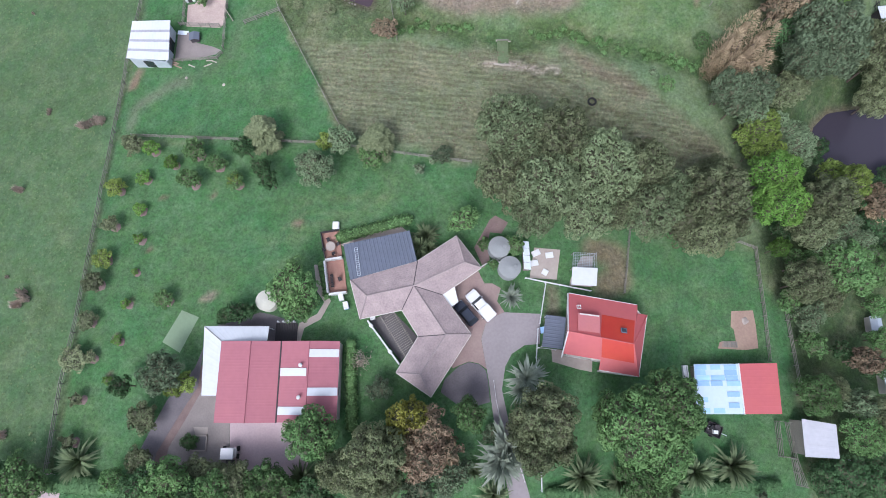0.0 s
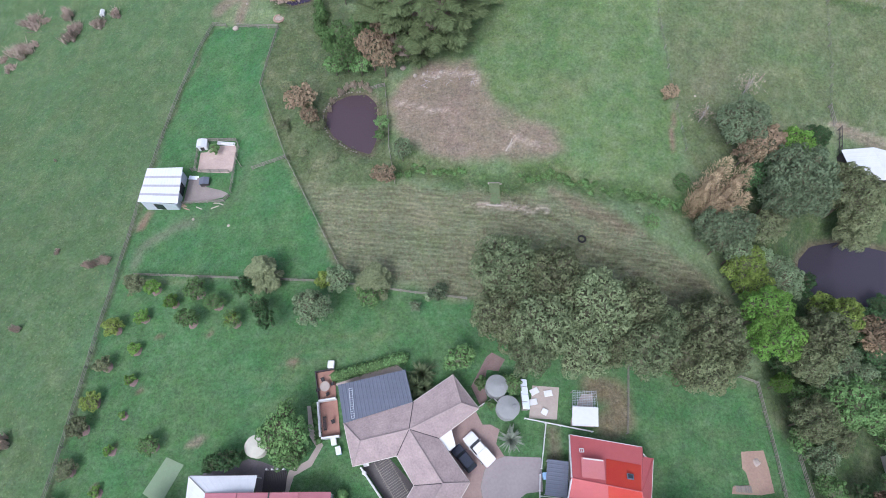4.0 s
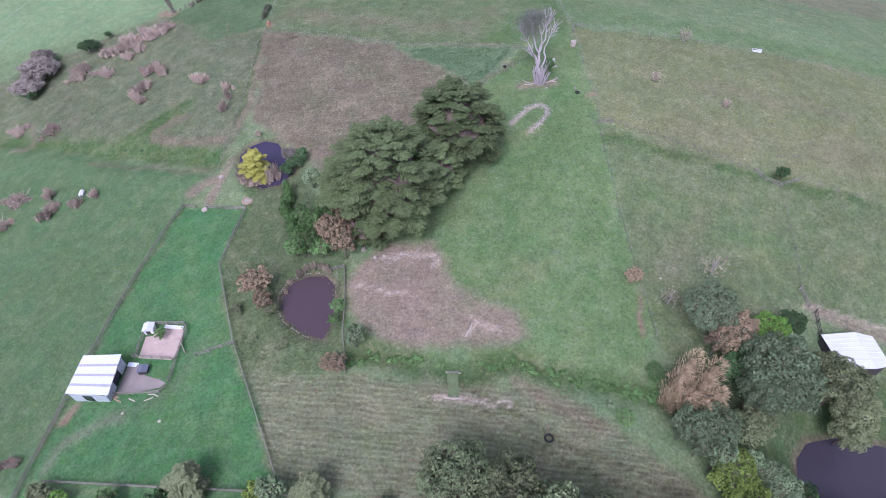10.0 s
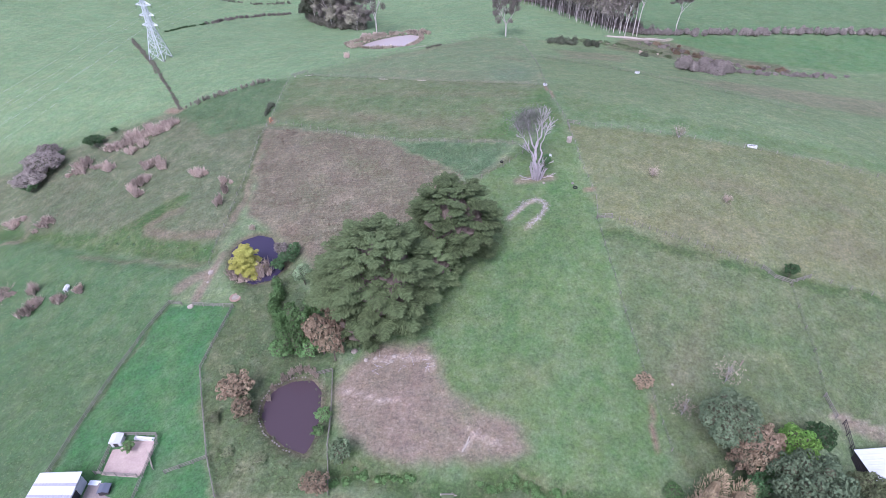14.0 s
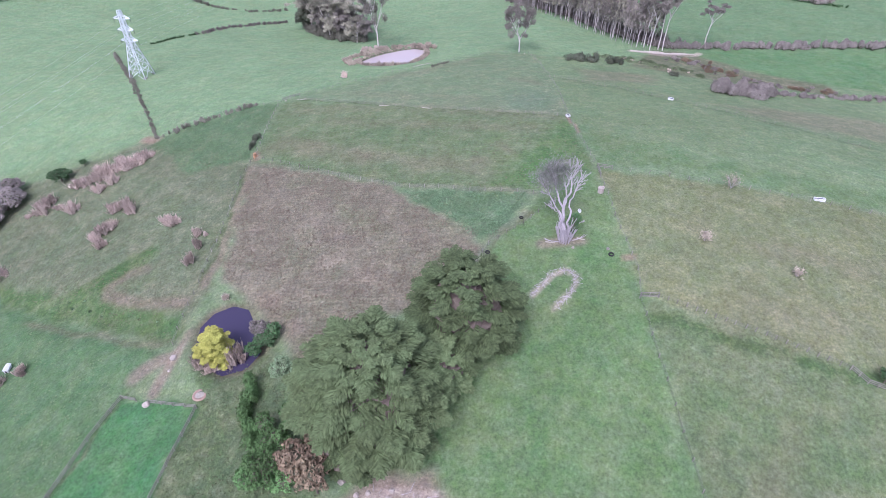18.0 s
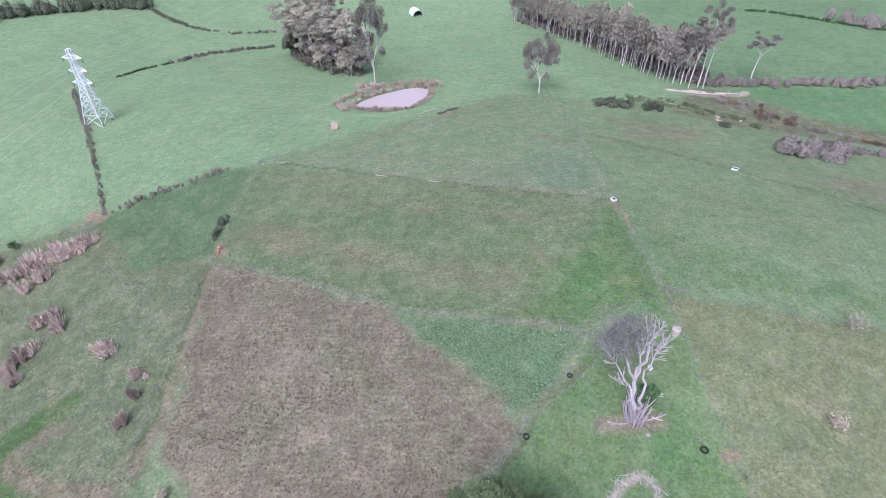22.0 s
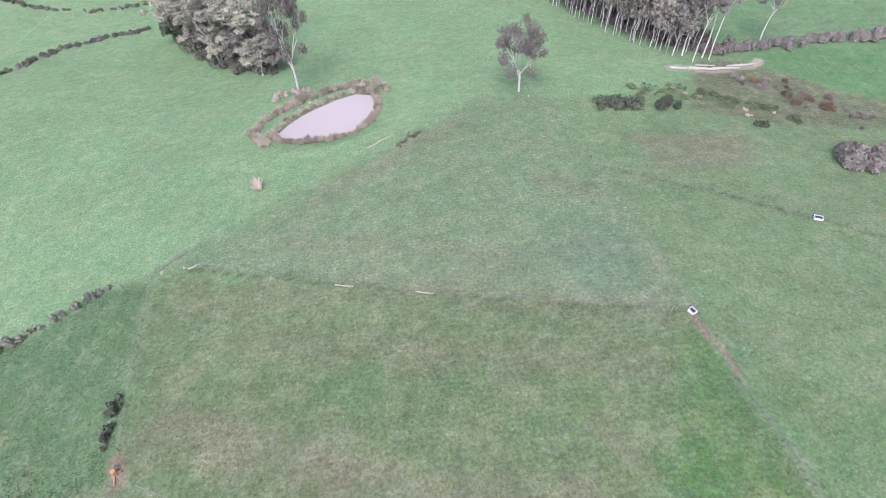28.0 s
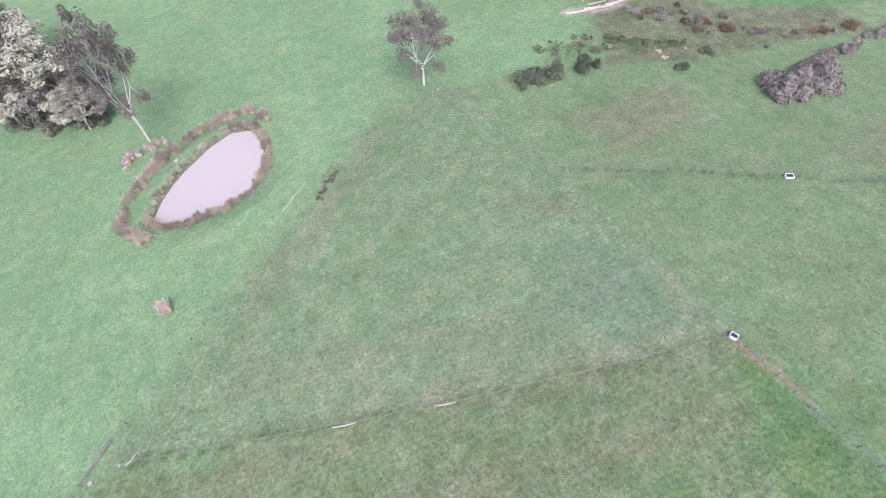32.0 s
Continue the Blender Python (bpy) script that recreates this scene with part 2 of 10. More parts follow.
TERRACOTTA = mat("terracotta paving", (0.33, 0.185, 0.15), vary=0.12, grain=4, stain=0.7)
CONCRETE = mat("grey-mauve driveway concrete", (0.27, 0.24, 0.255), vary=0.14, grain=2.5, stain=0.3, bump=0.1)
PINK_YARD = mat("pinkish gravel yard", (0.44, 0.345, 0.37), vary=0.16, grain=4, stain=0.25, bump=0.2)
PAVERS = mat("brownish-grey pavers", (0.235, 0.205, 0.2), vary=0.2, grain=5, stain=0.5, bump=0.3)
MAUVE_PAVING = mat("mauve-brown paving", (0.28, 0.205, 0.195), vary=0.16, grain=4, stain=0.6)
BLUE_GRAVEL = mat("blue-grey gravel", (0.15, 0.135, 0.15), vary=0.3, grain=6, stain=0.5, bump=0.3)
MULCH = mat("brown bark mulch", (0.19, 0.135, 0.13), vary=0.3, grain=6, stain=0.8, bump=0.4)
GREY_YARD = mat("dark grey gravel", (0.125, 0.115, 0.12), vary=0.22, grain=5, stain=0.5, bump=0.3)
BARE_SOIL = mat("bare pinkish soil", (0.3, 0.21, 0.17), vary=0.2, grain=3, stain=0.5, bump=0.3)
PINK_SOIL = mat("trodden pinkish soil", (0.4, 0.315, 0.29), vary=0.22, grain=3, stain=0.7, bump=0.3)
BAND_PALE = mat("dull grey-mauve roof sheet", (0.42, 0.42, 0.47), vary=0.1, grain=2)
BAND = mat("grey translucent roof strip", (0.33, 0.33, 0.38), vary=0.15, grain=2)
PALE_PAD = mat("pale concrete pad", (0.36, 0.31, 0.285), vary=0.15, grain=2, stain=0.6)
STONE = mat("pale stone", (0.32, 0.28, 0.25), vary=0.25, grain=4, objects=0.2)
CARBLACK = mat("black rubber", (0.02, 0.02, 0.022), vary=0.1)
CAR_WHITE = mat("white car paint", (0.66, 0.66, 0.69), rough=0.25, vary=0.02, bump=0)
CAR_NAVY = mat("dark blue car paint", (0.03, 0.035, 0.055), rough=0.2, vary=0.03, bump=0, spec=0.5)
TANK_GREY = mat("grey concrete tank", (0.24, 0.25, 0.26), vary=0.12, grain=2)
TANK_WHITE = mat("cream plastic tank", (0.46, 0.45, 0.4), vary=0.08)
BARK = mat("grey-brown bark", (0.12, 0.095, 0.08), vary=0.3, grain=5, bump=0.5)
# twig colour darkened to paint the shade seen between the leaves
CORE_SHADE = mat("inner twigs darkened as crown shade", (0.085, 0.089, 0.055), vary=0.35, grain=3, bump=0)
BARK_WHITE = mat("white gum bark", (0.5, 0.46, 0.44), vary=0.2, grain=3, bump=0.3)
BARK_GREY = mat("grey-mauve gum bark", (0.42, 0.375, 0.375), vary=0.25, grain=3, bump=0.3, objects=0.25)
BARK_DEAD = mat("bleached dead timber", (0.36, 0.325, 0.35), vary=0.25, grain=3, bump=0.4)
STEEL = mat("galvanised lattice steel", (0.6, 0.63, 0.68), rough=0.5, metal=0.3, vary=0.08, bump=0)
LEAF = {
    "dusty": leaf_mat("dusty pale gum leaves", (0.285, 0.272, 0.215)),
    "mid": leaf_mat("mid green leaves", (0.11, 0.195, 0.075)),
    "dark": leaf_mat("dark green leaves", (0.066, 0.125, 0.055)),
    "olive": leaf_mat("olive grey-green leaves", (0.152, 0.178, 0.098)),
    "oak": leaf_mat("dusty grey-green leaves", (0.14, 0.178, 0.098)),
    "brown": leaf_mat("autumn brown leaves", (0.284, 0.221, 0.147), 0.02),
    "rust": leaf_mat("rusty bronze leaves", (0.215, 0.165, 0.115), 0.03),
    "yellow": leaf_mat("yellow leaves", (0.3, 0.3, 0.075), 0.02),
    "lime": leaf_mat("lime green leaves", (0.179, 0.247, 0.063)),
    "bright": leaf_mat("bright green leaves", (0.115, 0.22, 0.05)),
    "blue": leaf_mat("blue-green leaves", (0.1, 0.135, 0.082)),
    "grey": leaf_mat("silver grey leaves", (0.165, 0.225, 0.13)),
    "pine": leaf_mat("cypress needles", (0.1, 0.134, 0.063), vary=0.4),
    "gum": leaf_mat("gum leaves", (0.235, 0.212, 0.19)),
    "mauve": leaf_mat("mauve-brown bramble stems", (0.47, 0.385, 0.335), 0.02),
    "scrub": leaf_mat("grey-mauve scrub", (0.24, 0.212, 0.196), 0.02),
    "flax": leaf_mat("flax blades", (0.122, 0.159, 0.085)),
    "palm": leaf_mat("grey palm fronds", (0.25, 0.29, 0.235)),
    "rush": leaf_mat("dry rushes", (0.38, 0.325, 0.265), 0.02),
    "bush": leaf_mat("dull dark bush leaves", (0.112, 0.125, 0.09)),
    "hedge": leaf_mat("dull hedge leaves and twigs", (0.178, 0.172, 0.138)),
    "ash": leaf_mat("ashen grey leaves", (0.235, 0.235, 0.215)),
    "weed": leaf_mat("pale weeds", (0.189, 0.273, 0.168)),
}


# ---- building tools ----
def link(name, me, material, parent=None, label="", m=None):
    ob = new(name, me)
    if material and not me.materials:
        me.materials.append(material)
    if parent:
        ob.parent = parent
    if m is not None:
        ob.matrix_basis = m
    if label:
        tagged(ob, label)
    return ob


def part(name, bm, material, parent=None, label="", smooth=False):
    me = bpy.data.meshes.new(name)
    bm.to_mesh(me)
    bm.free()
    if smooth:
        me.shade_smooth()
    return link(name, me, material, parent, label)


def soup(name, verts, faces, material, parent=None, label="", smooth=False):
    """A mesh from arrays of vertices and of equal-sided faces."""
    me = bpy.data.meshes.new(name)
    verts, faces = np.asarray(verts, np.float32), np.asarray(faces, np.int32)
    k = faces.shape[1]
    me.vertices.add(len(verts))
    me.vertices.foreach_set("co", verts.ravel())
    me.loops.add(faces.size)
    me.loops.foreach_set("vertex_index", faces.ravel())
    me.polygons.add(len(faces))
    me.polygons.foreach_set("loop_start", np.arange(0, faces.size, k, dtype=np.int32))
    me.update(calc_edges=True)
    if smooth:
        me.shade_smooth()
    return link(name, me, material, parent, label)


def thing(name, m, label, category, group="", kind=""):
    ob = new(name)
    ob.empty_display_size = 0.3
    ob.matrix_basis = m
    return tagged(ob, label, category, group, kind)


def box(bm, x0, y0, z0, x1, y1, z1, m=None, bevel=0.0):
    made = bmesh.ops.create_cube(bm, size=1, matrix=Matrix.Translation(((x0 + x1) / 2, (y0 + y1) / 2, (z0 + z1) / 2)) @ Matrix.Diagonal((x1 - x0, y1 - y0, z1 - z0, 1)))
    if bevel:
        edges = list({e for v in made["verts"] for e in v.link_edges})
        made = bmesh.ops.bevel(bm, geom=edges, offset=bevel, segments=1, affect="EDGES", profile=0.7)
    if m is not None:
        bmesh.ops.transform(bm, matrix=m, verts=made["verts"])
    return made["verts"]


def rod(bm, a, b, r0, r1=None, sides=6):
    """A tapered rod from a to b."""
    a, b = Vector(a), Vector(b)
    d = b - a
    m = Matrix.Translation((a + b) / 2) @ d.to_track_quat("Z", "Y").to_matrix().to_4x4()
    return bmesh.ops.create_cone(bm, cap_ends=True, segments=sides, radius1=r0, radius2=r0 if r1 is None else r1, depth=d.length, matrix=m)["verts"]


def tube(bm, pts, r, sides=3):
    """One unbroken thin tube along the points."""
    rings = []
    for i, p in enumerate(pts):
        d = (Vector(pts[min(i + 1, len(pts) - 1)]) - Vector(pts[max(i - 1, 0)])).normalized()
        u = d.orthogonal().normalized() if not rings else (last - d * last.dot(d)).normalized()
        last = u
        w = d.cross(u)
        rings.append([bm.verts.new(Vector(p) + (u * math.cos(6.2832 * k / sides) + w * math.sin(6.2832 * k / sides)) * r) for k in range(sides)])
    for a, b in zip(rings, rings[1:]):
        for k in range(sides):
            bm.faces.new((a[k], a[(k + 1) % sides], b[(k + 1) % sides], b[k]))
    bm.faces.new(rings[0][::-1])
    bm.faces.new(rings[-1])


def ball(bm, c, r, sub=1, squash=1.0):
    return bmesh.ops.create_icosphere(bm, subdivisions=sub, radius=r, matrix=Matrix.Translation(c) @ Matrix.Diagonal((1, 1, squash, 1)))["verts"]


# ---- the lie of the land ----
SWELL_X = (-195, -130, -65, 0, 65, 130, 195)
SWELLS = {
    -30: (-0.1, -0.3, -0.6, 2.9, 1, -3.8, -1.3),
    35: (-2.1, -1.4, 0.7, 2.2, -3.7, -9.9, -3),
    100: (-9, -8.8, -0.4, -1.9, 8.7, 5.4, 0.7),
    165: (-10.6, -6.8, 6.7, 2, 8.8, 3.7, 0.4),
    230: (-3.1, 2.9, 1.7, -0.5, 2.9, -6, 0.8),
    295: (-1.5, 0.6, -3, 0.1, 3.4, -2.8, 4),
    360: (-2.8, -4.4, -4.1, -2.3, -1.4, -1.5, 1.7),
    425: (-1.3, -2.9, -4.3, -5, -2.5, -0.6, 0.2),
}


def inside(X, Y, pts, wobble=0.0):
    """Signed distance to a closed outline, positive inside, with an uneven edge."""
    X, Y = np.asarray(X, float), np.asarray(Y, float)
    if wobble:
        X = X + wobble * (np.sin(Y * 0.43 + 1.3) + 0.6 * np.sin(Y * 1.31 + X * 0.21))
        Y = Y + wobble * (np.sin(X * 0.39 + 0.7) + 0.6 * np.sin(X * 1.17 - Y * 0.27))
    far = np.full(X.shape, 1e9)
    within = np.zeros(X.shape, bool)
    for (ax, ay), (bx, by) in zip(pts, pts[1:] + pts[:1]):
        dx, dy = bx - ax, by - ay
        u = np.clip(((X - ax) * dx + (Y - ay) * dy) / (dx * dx + dy * dy), 0, 1)
        far = np.minimum(far, np.hypot(X - ax - u * dx, Y - ay - u * dy))
        if dy:
            within ^= ((ay > Y) != (by > Y)) & (X < ax + (Y - ay) * dx / dy)
    return np.where(within, far, -far)


def along(X, Y, pts, wobble=0.0):
    """Distance to an open line."""
    X, Y = np.asarray(X, float), np.asarray(Y, float)
    if wobble:
        X = X + wobble * np.sin(Y * 0.5 + 0.3 * X)
        Y = Y + wobble * np.sin(X * 0.45 + 1.1)
    far = np.full(X.shape, 1e9)
    for (ax, ay), (bx, by) in zip(pts, pts[1:]):
        dx, dy = bx - ax, by - ay
        u = np.clip(((X - ax) * dx + (Y - ay) * dy) / (dx * dx + dy * dy), 0, 1)
        far = np.minimum(far, np.hypot(X - ax - u * dx, Y - ay - u * dy))
    return far


def swell(X, Y):
    z = 0 * np.asarray(X, float)
    for cy, row in SWELLS.items():
        for cx, a in zip(SWELL_X, row):
            z = z + a * np.exp(-((X - cx) ** 2 + (Y - cy) ** 2) / 7200)
    return z


POND_SHORES = {
    "duck_pond": [(-20.7, 73.5), (-19.6, 76.2), (-16.5, 78.0), (-13.0, 78.2), (-10.9, 75.8), (-10.4, 70.5), (-10.5, 66.9), (-11.5, 63.4), (-15.3, 64.8), (-18.9, 67.6), (-20.6, 70.5)],
    "dark_pond": [(-38.4, 114.5), (-36.9, 118.3), (-33.5, 120.5), (-30.0, 119.4), (-27.9, 115.7), (-25.8, 111.4), (-24.6, 108.2), (-26.5, 104.3), (-30.6, 102.8), (-35.0, 105.2), (-37.6, 109.6)],
    "clay_pond": [(-25.2, 259.4), (-21.4, 264.6), (-16.4, 269.0), (-9.0, 273.4), (-3.4, 275.4), (0.8, 274.0), (1.9, 270.0), (1.0, 265.6), (-1.8, 260.4), (-5.6, 256.9), (-11.0, 255.4), (-17.2, 255.3), (-22.0, 256.6)],
    "slate_pond": [(64.8, 40.5), (66.0, 44.0), (69.0, 46.8), (74.5, 47.7), (79.6, 46.6), (84.5, 45.2), (92, 42), (96, 36), (90, 30), (80.7, 31.6), (75.5, 34.4), (70.5, 34.7), (66.2, 36.4)],
}
POND_LEVEL = {k: float(swell(*np.mean(p, 0))) - 0.7 for k, p in POND_SHORES.items()}
CREEK = [(-6.5, 60.5), (1.2, 60.1), (7, 57), (12.2, 56.3), (21.5, 58), (31.2, 55.0), (43.3, 53), (52, 50)]
SWALE = [(-124.5, 149.8), (-97.3, 137.0), (-73.6, 124.7), (-48.7, 115.8), (-41.3, 111.4)]


def terrain(X, Y):
    X, Y = np.asarray(X, float), np.asarray(Y, float)
    z = swell(X, Y)
    z = z - 0.9 * np.exp(-((along(X, Y, CREEK, 0.5) / 2.2) ** 2)) - 1.2 * np.exp(-((along(X, Y, SWALE, 1.0) / 4.0) ** 2))
    z = z + 0.12 * np.sin(X * 0.31 + 0.2 * Y) * np.sin(Y * 0.27 - 0.1 * X) * (np.hypot(X - 0, Y - 5) > 60)
    for k, pts in POND_SHORES.items():
        d = inside(X, Y, pts)
        w = np.clip(1 + d / 7, 0, 1)
        w = w * w * (3 - 2 * w)
        z = z * (1 - w) + w * (POND_LEVEL[k] + np.clip(-d * 0.35, -0.9, 0.8))
    return z


def ground_z(x, y):
    return float(terrain(np.array([x]), np.array([y]))[0])


# ---- ground ----
def axis(lo, hi, step, reach):
    core = np.arange(lo, hi + step / 2, step)
    out, s = [], step
    while sum(out) < reach:
        s *= 1.28
        out.append(s)
    return np.concatenate([lo - np.cumsum(out)[::-1], core, hi + np.cumsum(out)])


LAWN, PASTURE, PADDOCK = (0.066, 0.142, 0.06), (0.082, 0.141, 0.066), (0.06, 0.139, 0.057)
STUBBLE, DUSTY, CENTRE = (0.152, 0.168, 0.101), (0.215, 0.175, 0.138), (0.104, 0.164, 0.072)
EAST, DRY, WEEDS = (0.11, 0.145, 0.074), (0.163, 0.15, 0.107), (0.1, 0.158, 0.08)
SECOND, THIRD, YELLOW = (0.113, 0.158, 0.08), (0.142, 0.197, 0.111), (0.147, 0.17, 0.09)
NORTH_EAST, HILL, ROUGH = (0.135, 0.19, 0.1), (0.15, 0.228, 0.12), (0.12, 0.146, 0.086)
RANK_GREEN, LITTER, GULLY = (0.068, 0.116, 0.045), (0.085, 0.09, 0.052), (0.128, 0.142, 0.085)
TAN, BLUISH, RIM = (0.17, 0.145, 0.104), (0.126, 0.174, 0.109), (0.15, 0.172, 0.112)
MULCHED = (0.16, 0.115, 0.09)
SOIL, PALE_SOIL, CLOVER = (0.25, 0.17, 0.135), (0.38, 0.32, 0.275), (0.112, 0.178, 0.096)

FIELDS = [
    # colour, rankness, edge width, outline
    (HILL, 0.25, 5, [(-400, 190), (-81, 196), (-52, 211), (-44, 213.5), (30, 261), (45, 259), (60, 300), (60, 460), (-400, 460)]),
    ((0.108, 0.174, 0.088), 0.2, 5, [(100, 282), (130, 268), (175, 262), (400, 230), (400, 460), (60, 460)]),
    (HILL, 0.2, 5, [(40, 258), (58, 253), (80, 256), (94, 268), (102, 282), (70, 360), (30, 300)]),
    (NORTH_EAST, 0.35, 2, [(44.5, 151), (43.4, 181), (45, 223), (45, 255), (80, 256), (100, 270), (130, 262), (400, 230), (400, 60), (88, 137)]),
    (ROUGH, 0.6, 3, [(-82, 196), (-43.5, 173), (-43, 149), (-40, 128), (-42, 111), (-125, 150), (-160, 175)]),
    (WEEDS, 0.5, 2, [(-83, 196), (-52, 211), (-45.5, 212), (-43.5, 174), (-62, 172)]),
    (PASTURE, 0.22, 2, [(-400, -300), (-55.5, -300), (-55, 62), (-53.4, 79), (-51, 93), (-48.4, 101), (-43, 110), (-75, 124), (-125, 149), (-400, 190)]),
    (LAWN, 0.12, 1, [(-55.5, -300), (-55.5, 40), (-17, 38), (5.5, 34.6), (30, 30), (51, 21.5), (56, 10), (58, -300)]),
    (PADDOCK, 0.1, 0.8, [(-55, 41), (-54.4, 64.6), (-53.4, 79), (-51, 93), (-48.4, 100.9), (-32.9, 97), (-35, 81.8), (-27.7, 63.8), (-15.4, 40), (-17, 38)]),
    ((0.095, 0.135, 0.066), 0.6, 1.5, [(-33, 98), (-35, 81.8), (-27.7, 63.8), (-24, 57), (-8, 57), (-8.5, 79), (-16, 96), (-24, 110), (-36, 110)]),
    (STUBBLE, 0.45, 1.2, [(-25, 58), (11, 54.5), (25, 54), (35, 49), (50, 35), (34, 24), (5.5, 34.6), (-15.4, 40)]),
    (CENTRE, 0.3, 2, [(-8, 62), (-8.5, 79), (5, 92), (14, 122), (30, 141), (44, 149), (44.8, 84), (46, 55)]),
    (DUSTY, 0.5, 2.5, [(-8.5, 76), (-2, 84), (7, 83), (12, 73), (22, 67), (24, 62), (10, 60.6), (1, 61.5), (-6.6, 66)]),
    (EAST, 0.4, 1.5, [(45, 111), (44.7, 84), (46.2, 62), (52, 56), (75, 68), (130, 60), (400, 60), (400, 100), (98, 91.6), (82.7, 95.7), (75, 97)]),
    (YELLOW, 0.4, 1.2, [(44.8, 150), (88, 137), (400, 90), (400, 60), (98, 91.6), (82.7, 95.7), (75, 97), (45, 111.7)]),
    (DRY, 0.5, 1.8, [(-43.6, 173.1), (-20, 160.7), (-2.3, 151), (14.1, 131.3), (17.5, 127.7), (14.4, 122), (3.3, 114), (-16.1, 108), (-30, 121), (-38, 126)]),
    (CLOVER, 0.5, 1.5, [(-2.3, 151), (28.9, 142.8), (20.3, 130), (14.1, 131.3)]),
    (SECOND, 0.45, 1.2, [(-44, 212), (-43.2, 175), (-21, 161), (-2.3, 152), (29, 143), (44, 149), (43.4, 181), (2.7, 195.4)]),
    (THIRD, 0.42, 2.5, [(-41, 213.5), (30, 260), (43, 257), (44.5, 242), (45, 223), (43.5, 182), (2.7, 196)]),
    ((0.062, 0.1, 0.044), 0.4, 3, [(46, 56), (58, 61), (72, 56), (90, 58), (120, 40), (120, -60), (58, -60), (56, 10), (52, 22), (55, 40)]),
    ((0.085, 0.15, 0.058), 0.4, 7, [(18, 143.5), (43.5, 150), (43.2, 178), (36, 168)]),
    (BLUISH, 0.4, 10, [(42.8, 184), (34, 184.6), (23.8, 196.2), (30, 206), (40, 204)]),
    (GULLY, 0.7, 2, [(80, 246), (100, 236), (125, 232), (150, 222), (152, 240), (128, 252), (116, 272), (100, 274)]),
    ((0.09, 0.165, 0.075), 0.2, 3, [(112, 274), (123, 279), (164, 274), (240, 264), (400, 242), (400, 212), (172, 228), (152, 236), (136, 246), (122, 262)]),
    ((0.155, 0.17, 0.104), 0.5, 5, [(57.5, 235), (85.4, 232.3), (79, 218), (58.5, 218.4)]),
    ((0.158, 0.17, 0.108), 0.4, 6, [(90.6, 196), (120.9, 200.5), (150, 196), (240, 185), (240, 165), (134.7, 175.5), (109.4, 180.7)]),
    ((0.112, 0.172, 0.082), 0.35, 4, [(45.6, 152), (64.2, 149), (85.3, 139), (106, 135), (140, 126), (140, 132), (104, 143), (84, 148), (62, 160), (45, 172)]),
    (RANK_GREEN, 0.45, 2, [(-128, 153), (-106.7, 143.3), (-92.7, 137.9), (-78.1, 132.5), (-72.4, 134.6), (-66.4, 139.6), (-61, 143), (-57.4, 140.4), (-60.4, 135), (-65.6, 130.5), (-62, 125.6), (-50.1, 121.6), (-42.6, 119.0), (-41, 113), (-45, 113.4), (-61.5, 119.6), (-77, 125), (-104, 138.6), (-128, 146)]),
]
